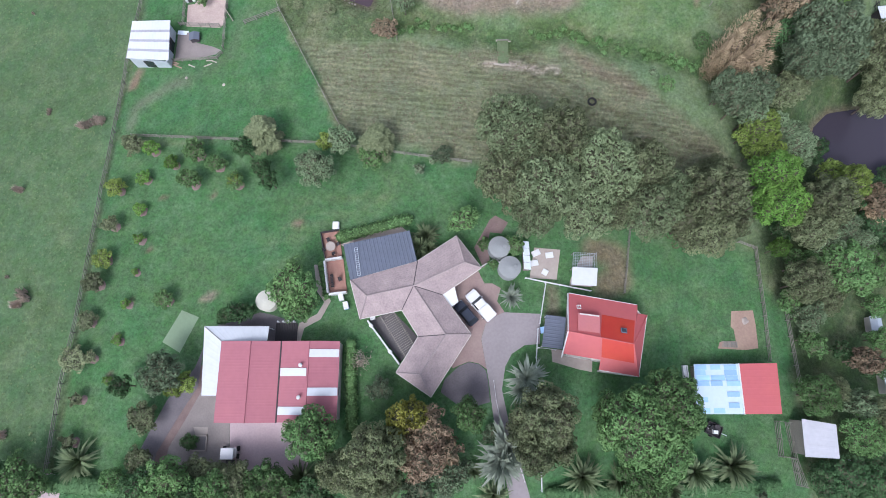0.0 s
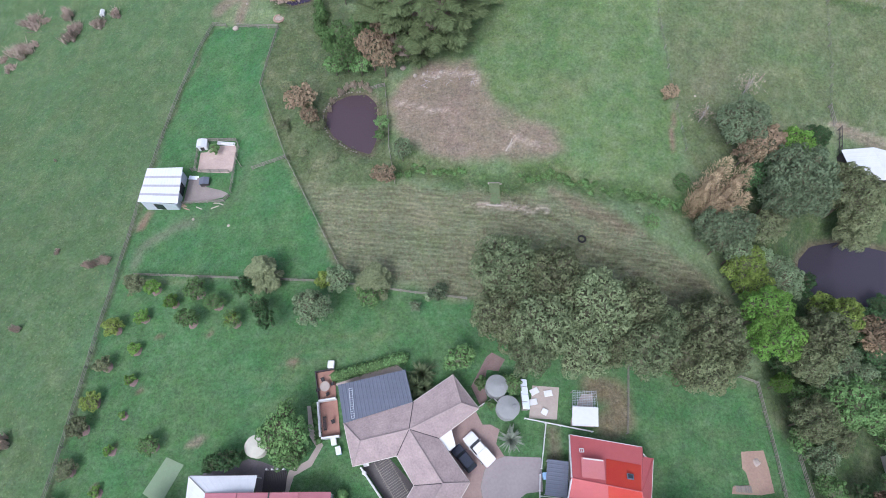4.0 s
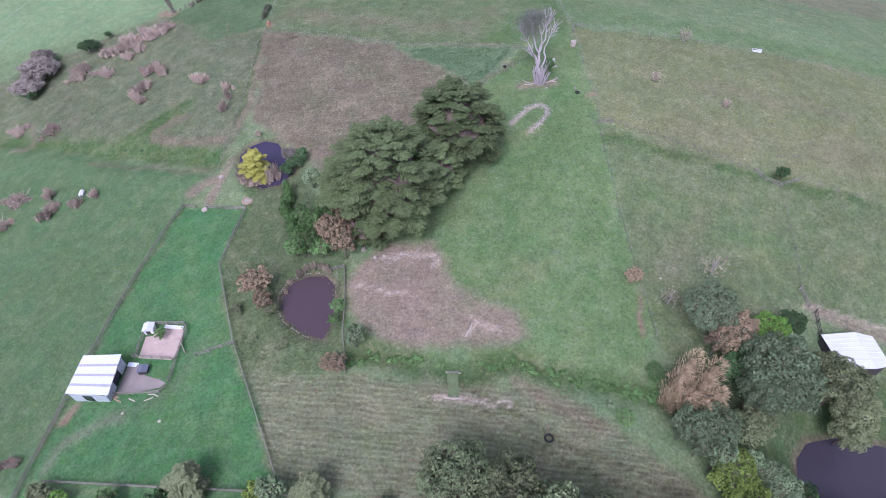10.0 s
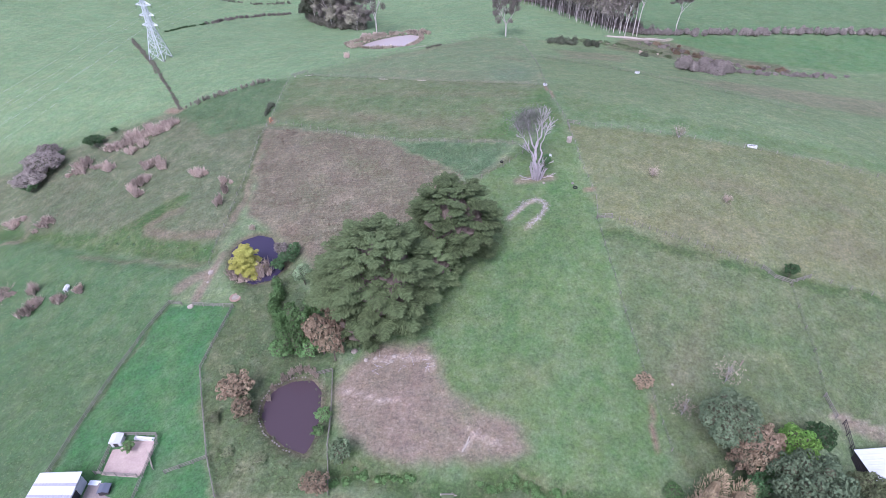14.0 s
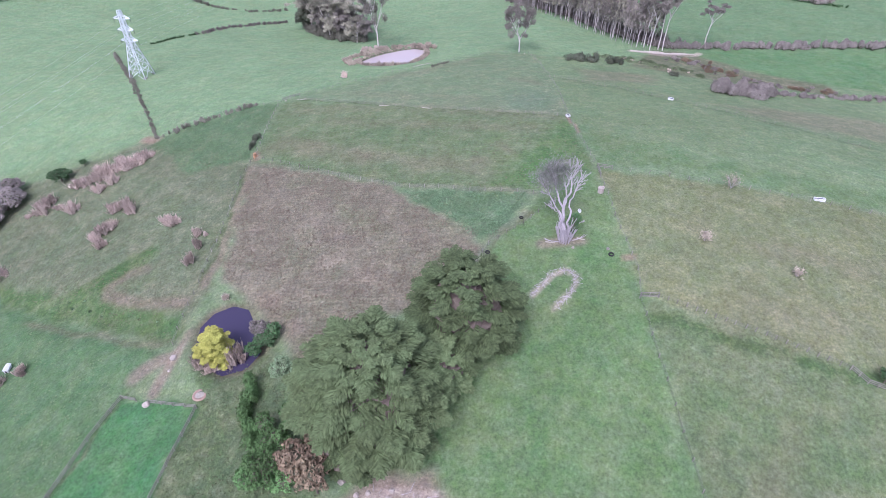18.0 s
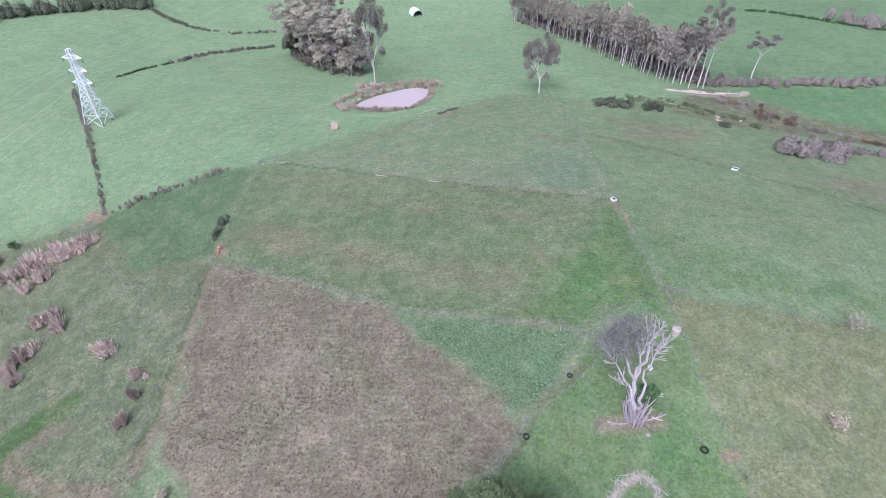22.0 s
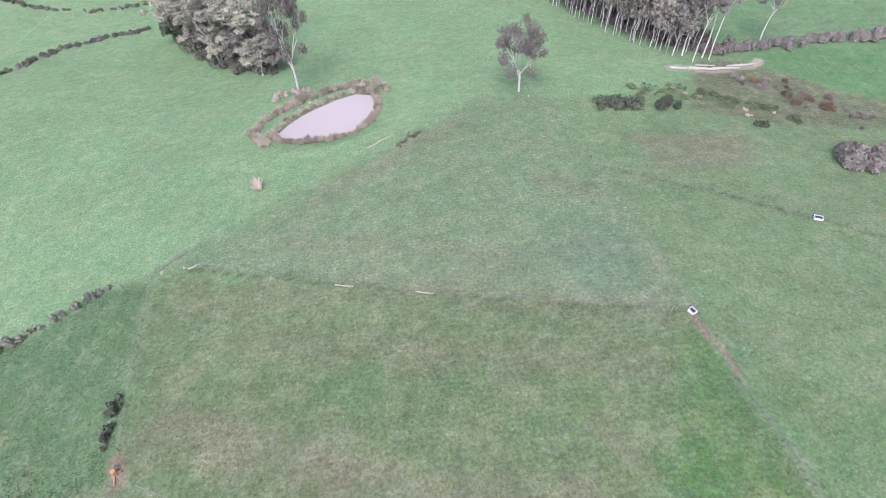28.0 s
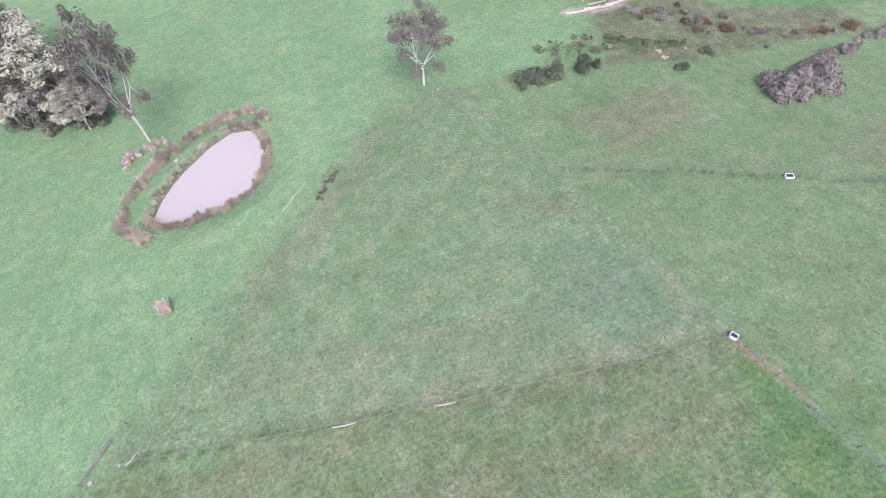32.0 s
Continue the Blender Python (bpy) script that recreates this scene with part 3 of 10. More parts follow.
STRIPS = [
    # colour, half width, line
    (RANK_GREEN, 2.6, CREEK),
    ((0.082, 0.112, 0.058), 0.4, [(-55, -60), (-55.3, 10), (-55, 60), (-53.4, 79), (-48.4, 101)]),
    (PALE_SOIL, 0.35, [(-7.7, 74.6), (-4, 73.2), (-0.5, 72.3), (3, 72.6)]),
    (PALE_SOIL, 0.6, [(8, 51.5), (13, 51.8), (20, 50.5)]),
    (LITTER, 0.35, [(14, 51), (22, 45), (34, 39), (50, 31)]),
    (PALE_SOIL, 0.5, [(75.5, 68.5), (84, 67), (92, 64)]),
    (DUSTY, 1.4, [(77, 67.5), (84, 65.5), (93, 62)]),
    (DUSTY, 1.3, [(-42.6, 101), (-41.5, 105), (-41.4, 109), (-39.5, 113)]),
    (TAN, 1.3, [(-41.4, 127), (-40.6, 136), (-41.4, 149), (-43.0, 172)]),
    ((0.085, 0.115, 0.058), 0.5, [(-42.9, 127), (-42.0, 136), (-42.8, 149), (-44.4, 172)]),
    (RIM, 0.9, [(-43.6, 171.6), (-20, 161.2), (-2.3, 152.4), (29, 143.2)]),
    ((0.095, 0.14, 0.066), 0.45, [(-43.6, 173), (-20, 162.6), (-2.3, 153.8), (29, 144.6)]),
    (RIM, 0.8, [(27.2, 136.9), (20, 130.6), (12.6, 121.4)]),
    ((0.115, 0.13, 0.075), 0.45, [(28.6, 136.9), (21.4, 130.4), (14.6, 121.6)]),
    (TAN, 2.6, [(-26.7, 120.4), (-20, 112), (-14.1, 103.9)]),
    ((0.165, 0.21, 0.125), 0.8, [(-38, 214.4), (2.7, 197.2), (42.7, 182.5)]),
    (RANK_GREEN, 0.5, [(-38, 212.8), (2.7, 195.6), (42.7, 181)]),
    ((0.158, 0.208, 0.12), 0.7, [(44.5, 151), (43.3, 181), (45, 223), (45.1, 258)]),
    ((0.1, 0.138, 0.076), 0.6, [(47, 222), (77.3, 198.2), (90.7, 188.3), (120, 168)]),
    (SOIL, 0.45, [(43.4, 182), (43.6, 176), (44, 170)]),
    (PALE_SOIL, 0.6, [(25.7, 114), (29, 118.4), (32, 119.4), (33.9, 117.2), (32.5, 114.4), (29.4, 111)]),
    (DUSTY, 1.4, [(29, 127), (36, 126)]),
    (SOIL, 2.0, [(-86, 198), (-82, 196.5)]),
    (SOIL, 1.3, [(-43.4, 176.8), (-42.8, 174)]),
    (TAN, 1.6, [(-58.8, 134.8), (-62.5, 134.2), (-66.0, 131.2), (-65.0, 128.4), (-60.0, 126.2), (-52.0, 123.6), (-45.0, 122.2)]),
    (GULLY, 0.9, [(-83.8, 126.0), (-75.7, 122.0), (-62.0, 117.6), (-47.2, 112.0)]),
    (DUSTY, 0.8, [(-118.0, 141.2), (-112.8, 140.6), (-111.8, 145.6), (-116.0, 151.9)]),
    (DUSTY, 1.8, [(-48.0, 104.6), (-44.0, 108.6), (-41.3, 108.5)]),
    ((0.19, 0.155, 0.105), 2.2, [(24.5, 20.5), (28, 20), (28, 16), (26.5, 15.2)]),
    (DRY, 1.0, [(17.2, 9.6), (17.6, 14.2)]),
    (MULCHED, 0.55, [(-49.1, 1.0), (-48.9, 1.0)]), (MULCHED, 0.5, [(-48.4, 6.7), (-48.2, 6.7)]), (MULCHED, 0.5, [(-47.8, 12.0), (-47.6, 12)]),
    (MULCHED, 0.5, [(-45.6, 20.8), (-45.4, 20.8)]), (MULCHED, 0.5, [(-44.2, 29.5), (-44.0, 29.5)]), (MULCHED, 0.5, [(-40.2, 33.0), (-40.0, 33.0)]), (MULCHED, 0.5, [(-36.4, 29.7), (-36.2, 29.7)]),
    (DRY, 1.6, [(0.4, 141), (8, 137), (15, 132)]),
    (SOIL, 0.8, [(-53.0, 53.8), (-53.4, 51)]),
    (SOIL, 0.7, [(-22.2, 24.5), (-21.6, 24.5)]),
    (DUSTY, 0.7, [(-35.2, 12.5), (-34.2, 13)]),
    (RANK_GREEN, 1.4, [(45, 107.5), (75, 96), (98, 91)]),
    (PALE_SOIL, 1.5, [(88, 271.5), (96, 268.5), (104, 267.6), (112.8, 269.5), (118, 272)]),
    (SOIL, 0.35, [(44, 63), (45, 72)]),
    (PALE_SOIL, 0.5, [(-2, 80.3), (2.2, 80.9), (8.0, 79.4), (8.4, 77.2)]),
    (PALE_SOIL, 0.4, [(13, 62.4), (14.8, 65.4)]), (PALE_SOIL, 0.45, [(14.5, 66.5), (19, 63.5)]),
    (LITTER, 0.45, [(14.2, 53.3), (19.7, 49.6), (27.5, 44.6), (36.7, 40.7), (46.0, 37.3)]),
    (TAN, 0.9, [(21.4, 54.2), (26.0, 51.3), (30.7, 49.4), (34.4, 46.6)]),
    (SOIL, 0.9, [(43.4, 121.6), (44.6, 121.6)]),
]
gx, gy = axis(-230, 230, 1.3, 3500), axis(-70, 430, 1.3, 3500)
gx = np.concatenate([gx[gx < -72], np.arange(-72, 70, 0.8), gx[gx >= 70]])
gy = np.concatenate([gy[gy < -16], np.arange(-16, 205, 0.8), gy[gy >= 205]])
GX, GY = np.meshgrid(gx, gy)
GZ = terrain(GX, GY)
tint = np.empty((*GX.shape, 4))
tint[...] = (*NORTH_EAST, 0.4)
for colour, rank, edge, pts in FIELDS:
    w = np.clip(0.5 + inside(GX, GY, pts, 0.5) / edge, 0, 1)[..., None]
    tint = tint * (1 - w) + w * np.array([*colour, rank])
for colour, half, pts in STRIPS:
    w = (np.exp(-((along(GX, GY, pts, 0.35) / half) ** 4)) * 0.85)[..., None]
    tint = tint * (1 - w) + w * np.array([*colour, 0.6])
BANDS = [
    # colour, half width, weight, line: worn, browsed and mown streaks that only tint the sward
    ((0.135, 0.15, 0.105), 1.2, 0.75, [(-52.8, 43.4), (-51.2, 46.2), (-47.9, 49.1), (-43.5, 51.3)]),
    ((0.1, 0.14, 0.08), 1.4, 0.5, [(-43.5, 51.3), (-38, 54), (-34, 60), (-33, 63)]),
    ((0.19, 0.2, 0.11), 2.4, 0.55, [(56, 130), (62, 127)]), ((0.19, 0.2, 0.11), 2.0, 0.55, [(68, 112), (73, 109)]), ((0.19, 0.2, 0.11), 2.6, 0.5, [(80, 126), (88, 122)]), ((0.19, 0.2, 0.11), 2.2, 0.5, [(50, 118), (54, 113)]), ((0.19, 0.2, 0.11), 2.2, 0.5, [(92, 102), (99, 99)]),
    (TAN, 4.5, 0.28, [(-35.5, 202.8), (-5.8, 200.4), (21.3, 189.3), (38.8, 182.0)]),
    (TAN, 4.0, 0.45, [(-37.4, 180.8), (-15.4, 169.2), (3.5, 161.2), (18.2, 155.9)]),
    (TAN, 3.2, 0.3, [(-24.5, 192.2), (8.2, 181.9), (32.0, 173.9)]),
    (TAN, 3.0, 0.35, [(20.3, 252.1), (4.1, 238.9), (-12, 228)]),
    (TAN, 2.6, 0.45, [(32.6, 220.3), (39.9, 214.2)]),
    (TAN, 3.5, 0.3, [(-20, 214), (0, 208), (18, 200)]),
    (TAN, 1.6, 0.5, [(-14.5, 171.4), (-11.5, 168.5)]), (TAN, 1.6, 0.5, [(24.3, 165.6), (26, 162)]), (TAN, 1.4, 0.5, [(16.6, 160.6), (18.2, 159)]), (TAN, 2.0, 0.4, [(-29, 180), (-25, 178)]),
    ((0.135, 0.17, 0.09), 0.3, 0.5, [(-25.7, 24.1), (-19.4, 25.9), (-13.1, 27.5), (-8.7, 29.1)]), ((0.135, 0.17, 0.09), 0.3, 0.5, [(-23.3, 26), (-17, 28.2), (-11.3, 30.5)]), ((0.135, 0.17, 0.09), 0.35, 0.4, [(-24, 22.6), (-17, 24.4), (-10, 25.6)]),
    ((0.1, 0.152, 0.07), 0.8, 0.5, [(-21, 28), (-13.8, 29.4), (-8.3, 28.4)]), ((0.1, 0.152, 0.07), 0.7, 0.5, [(-18.1, 26.1), (-10.1, 27)]), ((0.1, 0.152, 0.07), 0.7, 0.45, [(-30, 24), (-22, 21.5), (-14, 26)]),
    ((0.1, 0.152, 0.07), 0.9, 0.35, [(-40, 20), (-30, 17), (-22, 18)]), ((0.1, 0.15, 0.07), 1.2, 0.4, [(33, 12), (40, 15), (47, 14)]), ((0.1, 0.15, 0.07), 1.0, 0.4, [(31, 6), (36, 9), (42, 9)]),
    ((0.085, 0.16, 0.07), 0.5, 0.5, [(-30.3, 63.9), (-32.2, 56.2), (-33.0, 48.6), (-35.3, 41.3)]), ((0.085, 0.16, 0.07), 0.5, 0.5, [(-32, 64), (-34, 56.2), (-34.8, 48.6), (-37, 41.3)]),
    ((0.085, 0.16, 0.07), 0.5, 0.45, [(-43.4, 96), (-41.4, 84.1), (-37.1, 73.4), (-34.4, 66)]), ((0.085, 0.16, 0.07), 0.5, 0.45, [(-45, 96), (-43, 84.1), (-38.7, 73.4), (-36, 66)]),
    ((0.13, 0.16, 0.085), 3, 0.4, [(16, 70), (28, 76), (36, 88)]), ((0.075, 0.14, 0.055), 5, 0.45, [(22, 84), (30, 100), (38, 120)]), ((0.075, 0.14, 0.055), 4, 0.4, [(38, 62), (38, 80), (41, 100)]),
    (TAN, 5, 0.3, [(60, 108), (80, 104), (110, 104)]), (TAN, 3, 0.35, [(70, 122), (86, 118), (100, 116)]), ((0.18, 0.19, 0.1), 2.2, 0.4, [(52, 112), (66, 106), (76, 101)]),
    ((0.18, 0.19, 0.1), 2.0, 0.4, [(84, 108), (100, 112)]), ((0.09, 0.15, 0.06), 4, 0.4, [(50, 92), (62, 84), (72, 80)]), (TAN, 3, 0.3, [(52, 75), (60, 86)]),
]
for colour, half, weight, pts in BANDS:
    w = (np.exp(-((along(GX, GY, pts, 0.8) / half) ** 2)) * weight)[..., None]
    tint[..., :3] = tint[..., :3] * (1 - w) + w * np.array(colour)
for pts in POND_SHORES.values():
    w = np.clip(1 + inside(GX, GY, pts) / 1.3, 0, 1)[..., None] * 0.8
    tint = tint * (1 - w) + w * np.array([0.12, 0.09, 0.07, 0.6])
# mown rows on the stubble, fainter ones on the lawn and in the grazed fields
mown = np.clip(0.5 + inside(GX, GY, FIELDS[10][3]) / 2, 0, 1) * 0.5
for k, much in ((7, 0.1), (15, 0.2), (17, 0.14), (18, 0.1)):
    mown = np.maximum(mown, much * np.clip(0.5 + inside(GX, GY, FIELDS[k][3]) / 2, 0, 1))
ny, nx = GX.shape
idx = np.arange(nx * ny).reshape(ny, nx)
quads = np.stack([idx[:-1, :-1], idx[:-1, 1:], idx[1:, 1:], idx[1:, :-1]], -1).reshape(-1, 4)
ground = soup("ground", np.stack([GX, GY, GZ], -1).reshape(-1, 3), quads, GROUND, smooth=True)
layer = ground.data.color_attributes.new("field", "FLOAT_COLOR", "POINT")
layer.data.foreach_set("color", tint.astype(np.float32).ravel())
rows_layer = ground.data.attributes.new("mown", "FLOAT", "POINT")
rows_layer.data.foreach_set("value", mown.astype(np.float32).ravel())
tagged(ground, "rolling green and brown farm pasture", "ground", kind="structure")

for k, (water, label) in {"duck_pond": (WATER_BROWN, "small muddy brown farm pond"), "dark_pond": (WATER_DARK, "dark still pond with an island tree"), "clay_pond": (WATER_CLAY, "pale clay-coloured pond on the hillside"), "slate_pond": (WATER_SLATE, "slate-coloured garden pond under trees")}.items():
    bm = bmesh.new()
    cx, cy = np.mean(POND_SHORES[k], 0)
    ring = [bm.verts.new((cx + (x - cx) * 1.12, cy + (y - cy) * 1.12, POND_LEVEL[k] - 0.05)) for x, y in POND_SHORES[k]]
    bm.faces.new(ring)
    tagged(part("water", bm, water), label, "pond", kind="structure")


def paved(name, pts, material, label, category="paving", lift=0.05, step=1.5):
    """A thin slab that follows the ground."""
    bm = bmesh.new()
    bm.faces.new([bm.verts.new((x, y, 0)) for x, y in pts])
    xs, ys = [p[0] for p in pts], [p[1] for p in pts]
    for a, b, n in ((min(xs), max(xs), (1, 0, 0)), (min(ys), max(ys), (0, 1, 0))):
        for v in np.arange(a + step, b, step):
            bmesh.ops.bisect_plane(bm, geom=bm.verts[:] + bm.edges[:] + bm.faces[:], plane_co=Vector(n) * v, plane_no=n)
    z = terrain([v.co.x for v in bm.verts], [v.co.y for v in bm.verts])
    for v, h in zip(bm.verts, z):
        v.co.z = h + lift
    made = bmesh.ops.extrude_face_region(bm, geom=bm.faces[:])
    for v in made["geom"]:
        if isinstance(v, bmesh.types.BMVert):
            v.co.z -= 0.3
    bmesh.ops.recalc_face_normals(bm, faces=bm.faces[:])
    return tagged(part(name, bm, material), label, category, kind="structure")


# ---- plants ----
def leaves_mesh(points, normals, size, rng, stretch=1.0, droop=0.0):
    """Bent leaf blades at the points, facing roughly along the normals."""
    k = len(points)
    nrm = normals + rng.normal(0, 0.3, (k, 3))
    nrm /= np.linalg.norm(nrm, axis=1, keepdims=True)
    side = np.cross(nrm, rng.normal(0, 1, (k, 3)))
    side /= np.linalg.norm(side, axis=1, keepdims=True) + 1e-9
    up = np.cross(nrm, side)
    s = (size * rng.uniform(0.55, 1.35, k))[:, None]
    a = points - up * s * stretch - nrm * s * 0.25
    b = points + side * s * 0.62
    c = points + up * s * stretch - nrm * s * 0.25 - np.array([0, 0, droop]) * s
    d = points - side * s * 0.62
    v = np.stack([a, b, c, d], 1).reshape(-1, 3)
    f = np.arange(4 * k).reshape(-1, 4)
    return v, f


def lobes_of(R, H, count, rng, low=0.32):
    """Centres and sizes of the leafy puffs that make up a crown: an inner mass, boughs round it, and many small puffs on the boughs."""
    cz, rz = H * (0.5 + low / 2), H * (0.5 - low / 2)
    out, boughs = [], []
    for i in range(count):
        a = 2.399 * i + rng.uniform(-0.4, 0.4)
        e = np.arcsin(np.clip(-0.3 + 1.28 * (i + 0.5) / count, -1, 1))
        k = rng.uniform(0.56, 0.8)
        r = R * rng.uniform(0.2, 0.34)
        boughs.append((np.array([np.cos(a) * np.cos(e) * R * k, np.sin(a) * np.cos(e) * R * k, cz + np.sin(e) * rz * k]), r))
    for c, r in boughs:
        out.append((c, r * 0.8))
        way = (c - (0, 0, cz)) / (np.linalg.norm(c - (0, 0, cz)) + 1e-6)
        for _ in range(4):
            d = rng.normal(0, 1, 3) + way * 1.1 + (0, 0, 0.25)
            d /= np.linalg.norm(d)
            out.append((c + d * r * rng.uniform(0.7, 1.05), r * rng.uniform(0.36, 0.66)))
    out.append((np.array([0, 0, cz]), R * 0.66))
    return out


def crown_soup(R, H, leaf, count, density, seed, low=0.32, squash=0.85, stretch=1.0, droop=0.0):
    rng = np.random.default_rng(seed)
    lobes = lobes_of(R, H, count, rng, low)
    C, S = np.array([c for c, _ in lobes]), np.array([r for _, r in lobes])
    pts, nrm = [], []
    for i, (c, r) in enumerate(lobes):
        k = int(4 * np.pi * r * r * density / leaf**2)
        n = rng.normal(0, 1, (k, 3))
        n /= np.linalg.norm(n, axis=1, keepdims=True)
        p = c + n * np.array([1, 1, squash]) * r * (rng.uniform(0.85, 1.1, k)[:, None])
        q = (p[:, None, :] - C[None]) / np.array([1, 1, squash])
        deep = (q * q).sum(2) < (0.8 * S[None]) ** 2
        deep[:, i] = False
        keep = ~deep.any(1) & (n[:, 2] > -0.6)
        pts.append(p[keep])
        nrm.append(n[keep])
    v, f = leaves_mesh(np.concatenate(pts), np.concatenate(nrm), leaf, rng, stretch, droop)
    # an inside that closes the view through the crown; its dark colour paints the shade in the gaps
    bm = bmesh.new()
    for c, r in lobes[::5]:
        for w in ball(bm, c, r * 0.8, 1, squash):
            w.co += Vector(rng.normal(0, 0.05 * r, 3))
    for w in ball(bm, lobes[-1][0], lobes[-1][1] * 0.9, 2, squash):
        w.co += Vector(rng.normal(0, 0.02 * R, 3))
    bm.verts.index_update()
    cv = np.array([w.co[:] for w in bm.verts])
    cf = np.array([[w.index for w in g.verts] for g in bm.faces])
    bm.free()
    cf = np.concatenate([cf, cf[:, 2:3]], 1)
    return lobes, v, f, cv, cf


def trunk_mesh(lobes, H, r, seed, base=0.0):
    rng = random.Random(seed)
    bm = bmesh.new()
    fork = Vector((0, 0, H * 0.35))
    rod(bm, (0, 0, -0.4), fork, r, r * 0.7, 7)
    for c, s in lobes[:45:5]:
        c = Vector(c)
        mid = fork.lerp(c, 0.5) + Vector((rng.uniform(-0.2, 0.2) * s, rng.uniform(-0.2, 0.2) * s, 0.1 * s))
        rod(bm, fork, mid, r * 0.5, r * 0.32, 5)
        rod(bm, mid, c, r * 0.32, r * 0.14, 5)
    return bm


TREE_CACHE = {}


def crown_mesh(style, R, H, leaf, count, density, seed, material, **more):
    lobes, v, f, cv, cf = crown_soup(R, H, leaf, count, density, seed, **more)
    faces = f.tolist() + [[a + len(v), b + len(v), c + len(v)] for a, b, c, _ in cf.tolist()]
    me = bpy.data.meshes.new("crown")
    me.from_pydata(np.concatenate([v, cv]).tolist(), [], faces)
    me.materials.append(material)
    # second slot: the core's painted shade behind the leaves
    me.materials.append(CORE_SHADE)
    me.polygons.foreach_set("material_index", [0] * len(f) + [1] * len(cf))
    return lobes, me


SIZES = {  # radius, height, leaf, lobes, density
    "tiny": (1.0, 2.2, 0.13, 7, 0.8), "small": (1.7, 3.6, 0.15, 15, 0.6), "medium": (3.4, 7.0, 0.18, 26, 0.52), "large": (5.6, 11.5, 0.225, 40, 0.46), "shrub": (1.6, 1.9, 0.155, 11, 0.7),
}


def tree(leaf, size, x, y, r, h, label, category="tree", group="", variant=0, name="tree", sink=0.0):
    key = (leaf, size, variant)
    R, H, s, count, density = SIZES[size]
    turn = (x * 37.0 + y * 17.0) % 360
    m = pose(x, y, ground_z(x, y) - sink, 0, 0, turn) @ Matrix.Diagonal((r / R, r / R, h / H, 1))
    if key in TREE_CACHE:
        ob = copy_thing(TREE_CACHE[key], m)
        ob.name = name
    else:
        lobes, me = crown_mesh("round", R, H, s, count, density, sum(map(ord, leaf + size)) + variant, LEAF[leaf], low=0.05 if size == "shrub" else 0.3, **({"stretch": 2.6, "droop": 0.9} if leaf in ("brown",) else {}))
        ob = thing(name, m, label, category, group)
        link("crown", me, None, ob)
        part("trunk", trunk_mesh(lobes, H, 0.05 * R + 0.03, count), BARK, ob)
        TREE_CACHE[key] = ob
    return tagged(ob, label, category, group)


def bramble(x, y, r, h, leaf="mauve", label="dry mauve-brown bramble thicket in the pasture", category="shrub", group="", name="bramble_bush"):
    """A loose group of upright dry tufts, each a sheaf of thin stems over a few leaves."""
    variant = int(abs(x * 7 + y * 3)) % 3
    key = ("bramble", leaf, variant)
    m = pose(x, y, ground_z(x, y), 0, 0, (x * 53 + y * 29) % 360) @ Matrix.Diagonal((r, r, h, 1))
    if key in TREE_CACHE:
        ob = copy_thing(TREE_CACHE[key], m)
        ob.name = name
        return tagged(ob, label, category, group)
    rng = np.random.default_rng(5 + variant)
    ob = thing(name, m, label, category, group)
    Q, P, N = [], [], []
    bm = bmesh.new()
    for i in range(11):
        a, q = 2.399 * i + rng.uniform(-0.5, 0.5), 0.86 * math.sqrt((i + 0.3) / 11.0) * rng.uniform(0.75, 1.15)
        c = np.array([q * math.cos(a), q * math.sin(a), 0.0])
        w, t = rng.uniform(0.16, 0.3), rng.uniform(0.45, 1.0) * (1 - 0.25 * q)
        for e in ball(bm, (c[0], c[1], t * 0.22), w * 0.6, 1, t / w * 0.5):
            e.co += Vector(rng.normal(0, 0.03, 3))
        for _ in range(34):
            d = np.array([rng.normal(0, 0.5) * w, rng.normal(0, 0.5) * w, 0.0])
            tip = c + d * rng.uniform(1.2, 3.0) + (0, 0, t * rng.uniform(0.7, 1.1))
            side = rng.normal(0, 1, 3)
            side[2] *= 0.3
            side *= rng.uniform(0.018, 0.034) / np.linalg.norm(side)
            mid = (c + d + tip) / 2 + (0, 0, 0.1 * t)
            Q += [c + d * 0.6, mid + side, tip, mid - side]
        n = rng.normal(0, 1, (26, 3))
        n[:, 2] = np.abs(n[:, 2]) * 0.9
        n /= np.linalg.norm(n, axis=1, keepdims=True)
        P.append(c + n * np.array([w, w, t * 0.55]) * rng.uniform(0.7, 1.2, (26, 1)) + np.array([0, 0, t * 0.25]))
        N.append(n)
    v, f = leaves_mesh(np.concatenate(P), np.concatenate(N), 0.06, rng, 1.4)
    soup("foliage", v, f, LEAF[leaf], ob)
    tagged(soup("stem_sheaf", np.array(Q), np.arange(len(Q)).reshape(-1, 4), LEAF[leaf], ob), kind="stuff")
    tagged(part("inner_growth", bm, LEAF[leaf], ob), kind="stuff")
    TREE_CACHE[key] = ob
    return ob


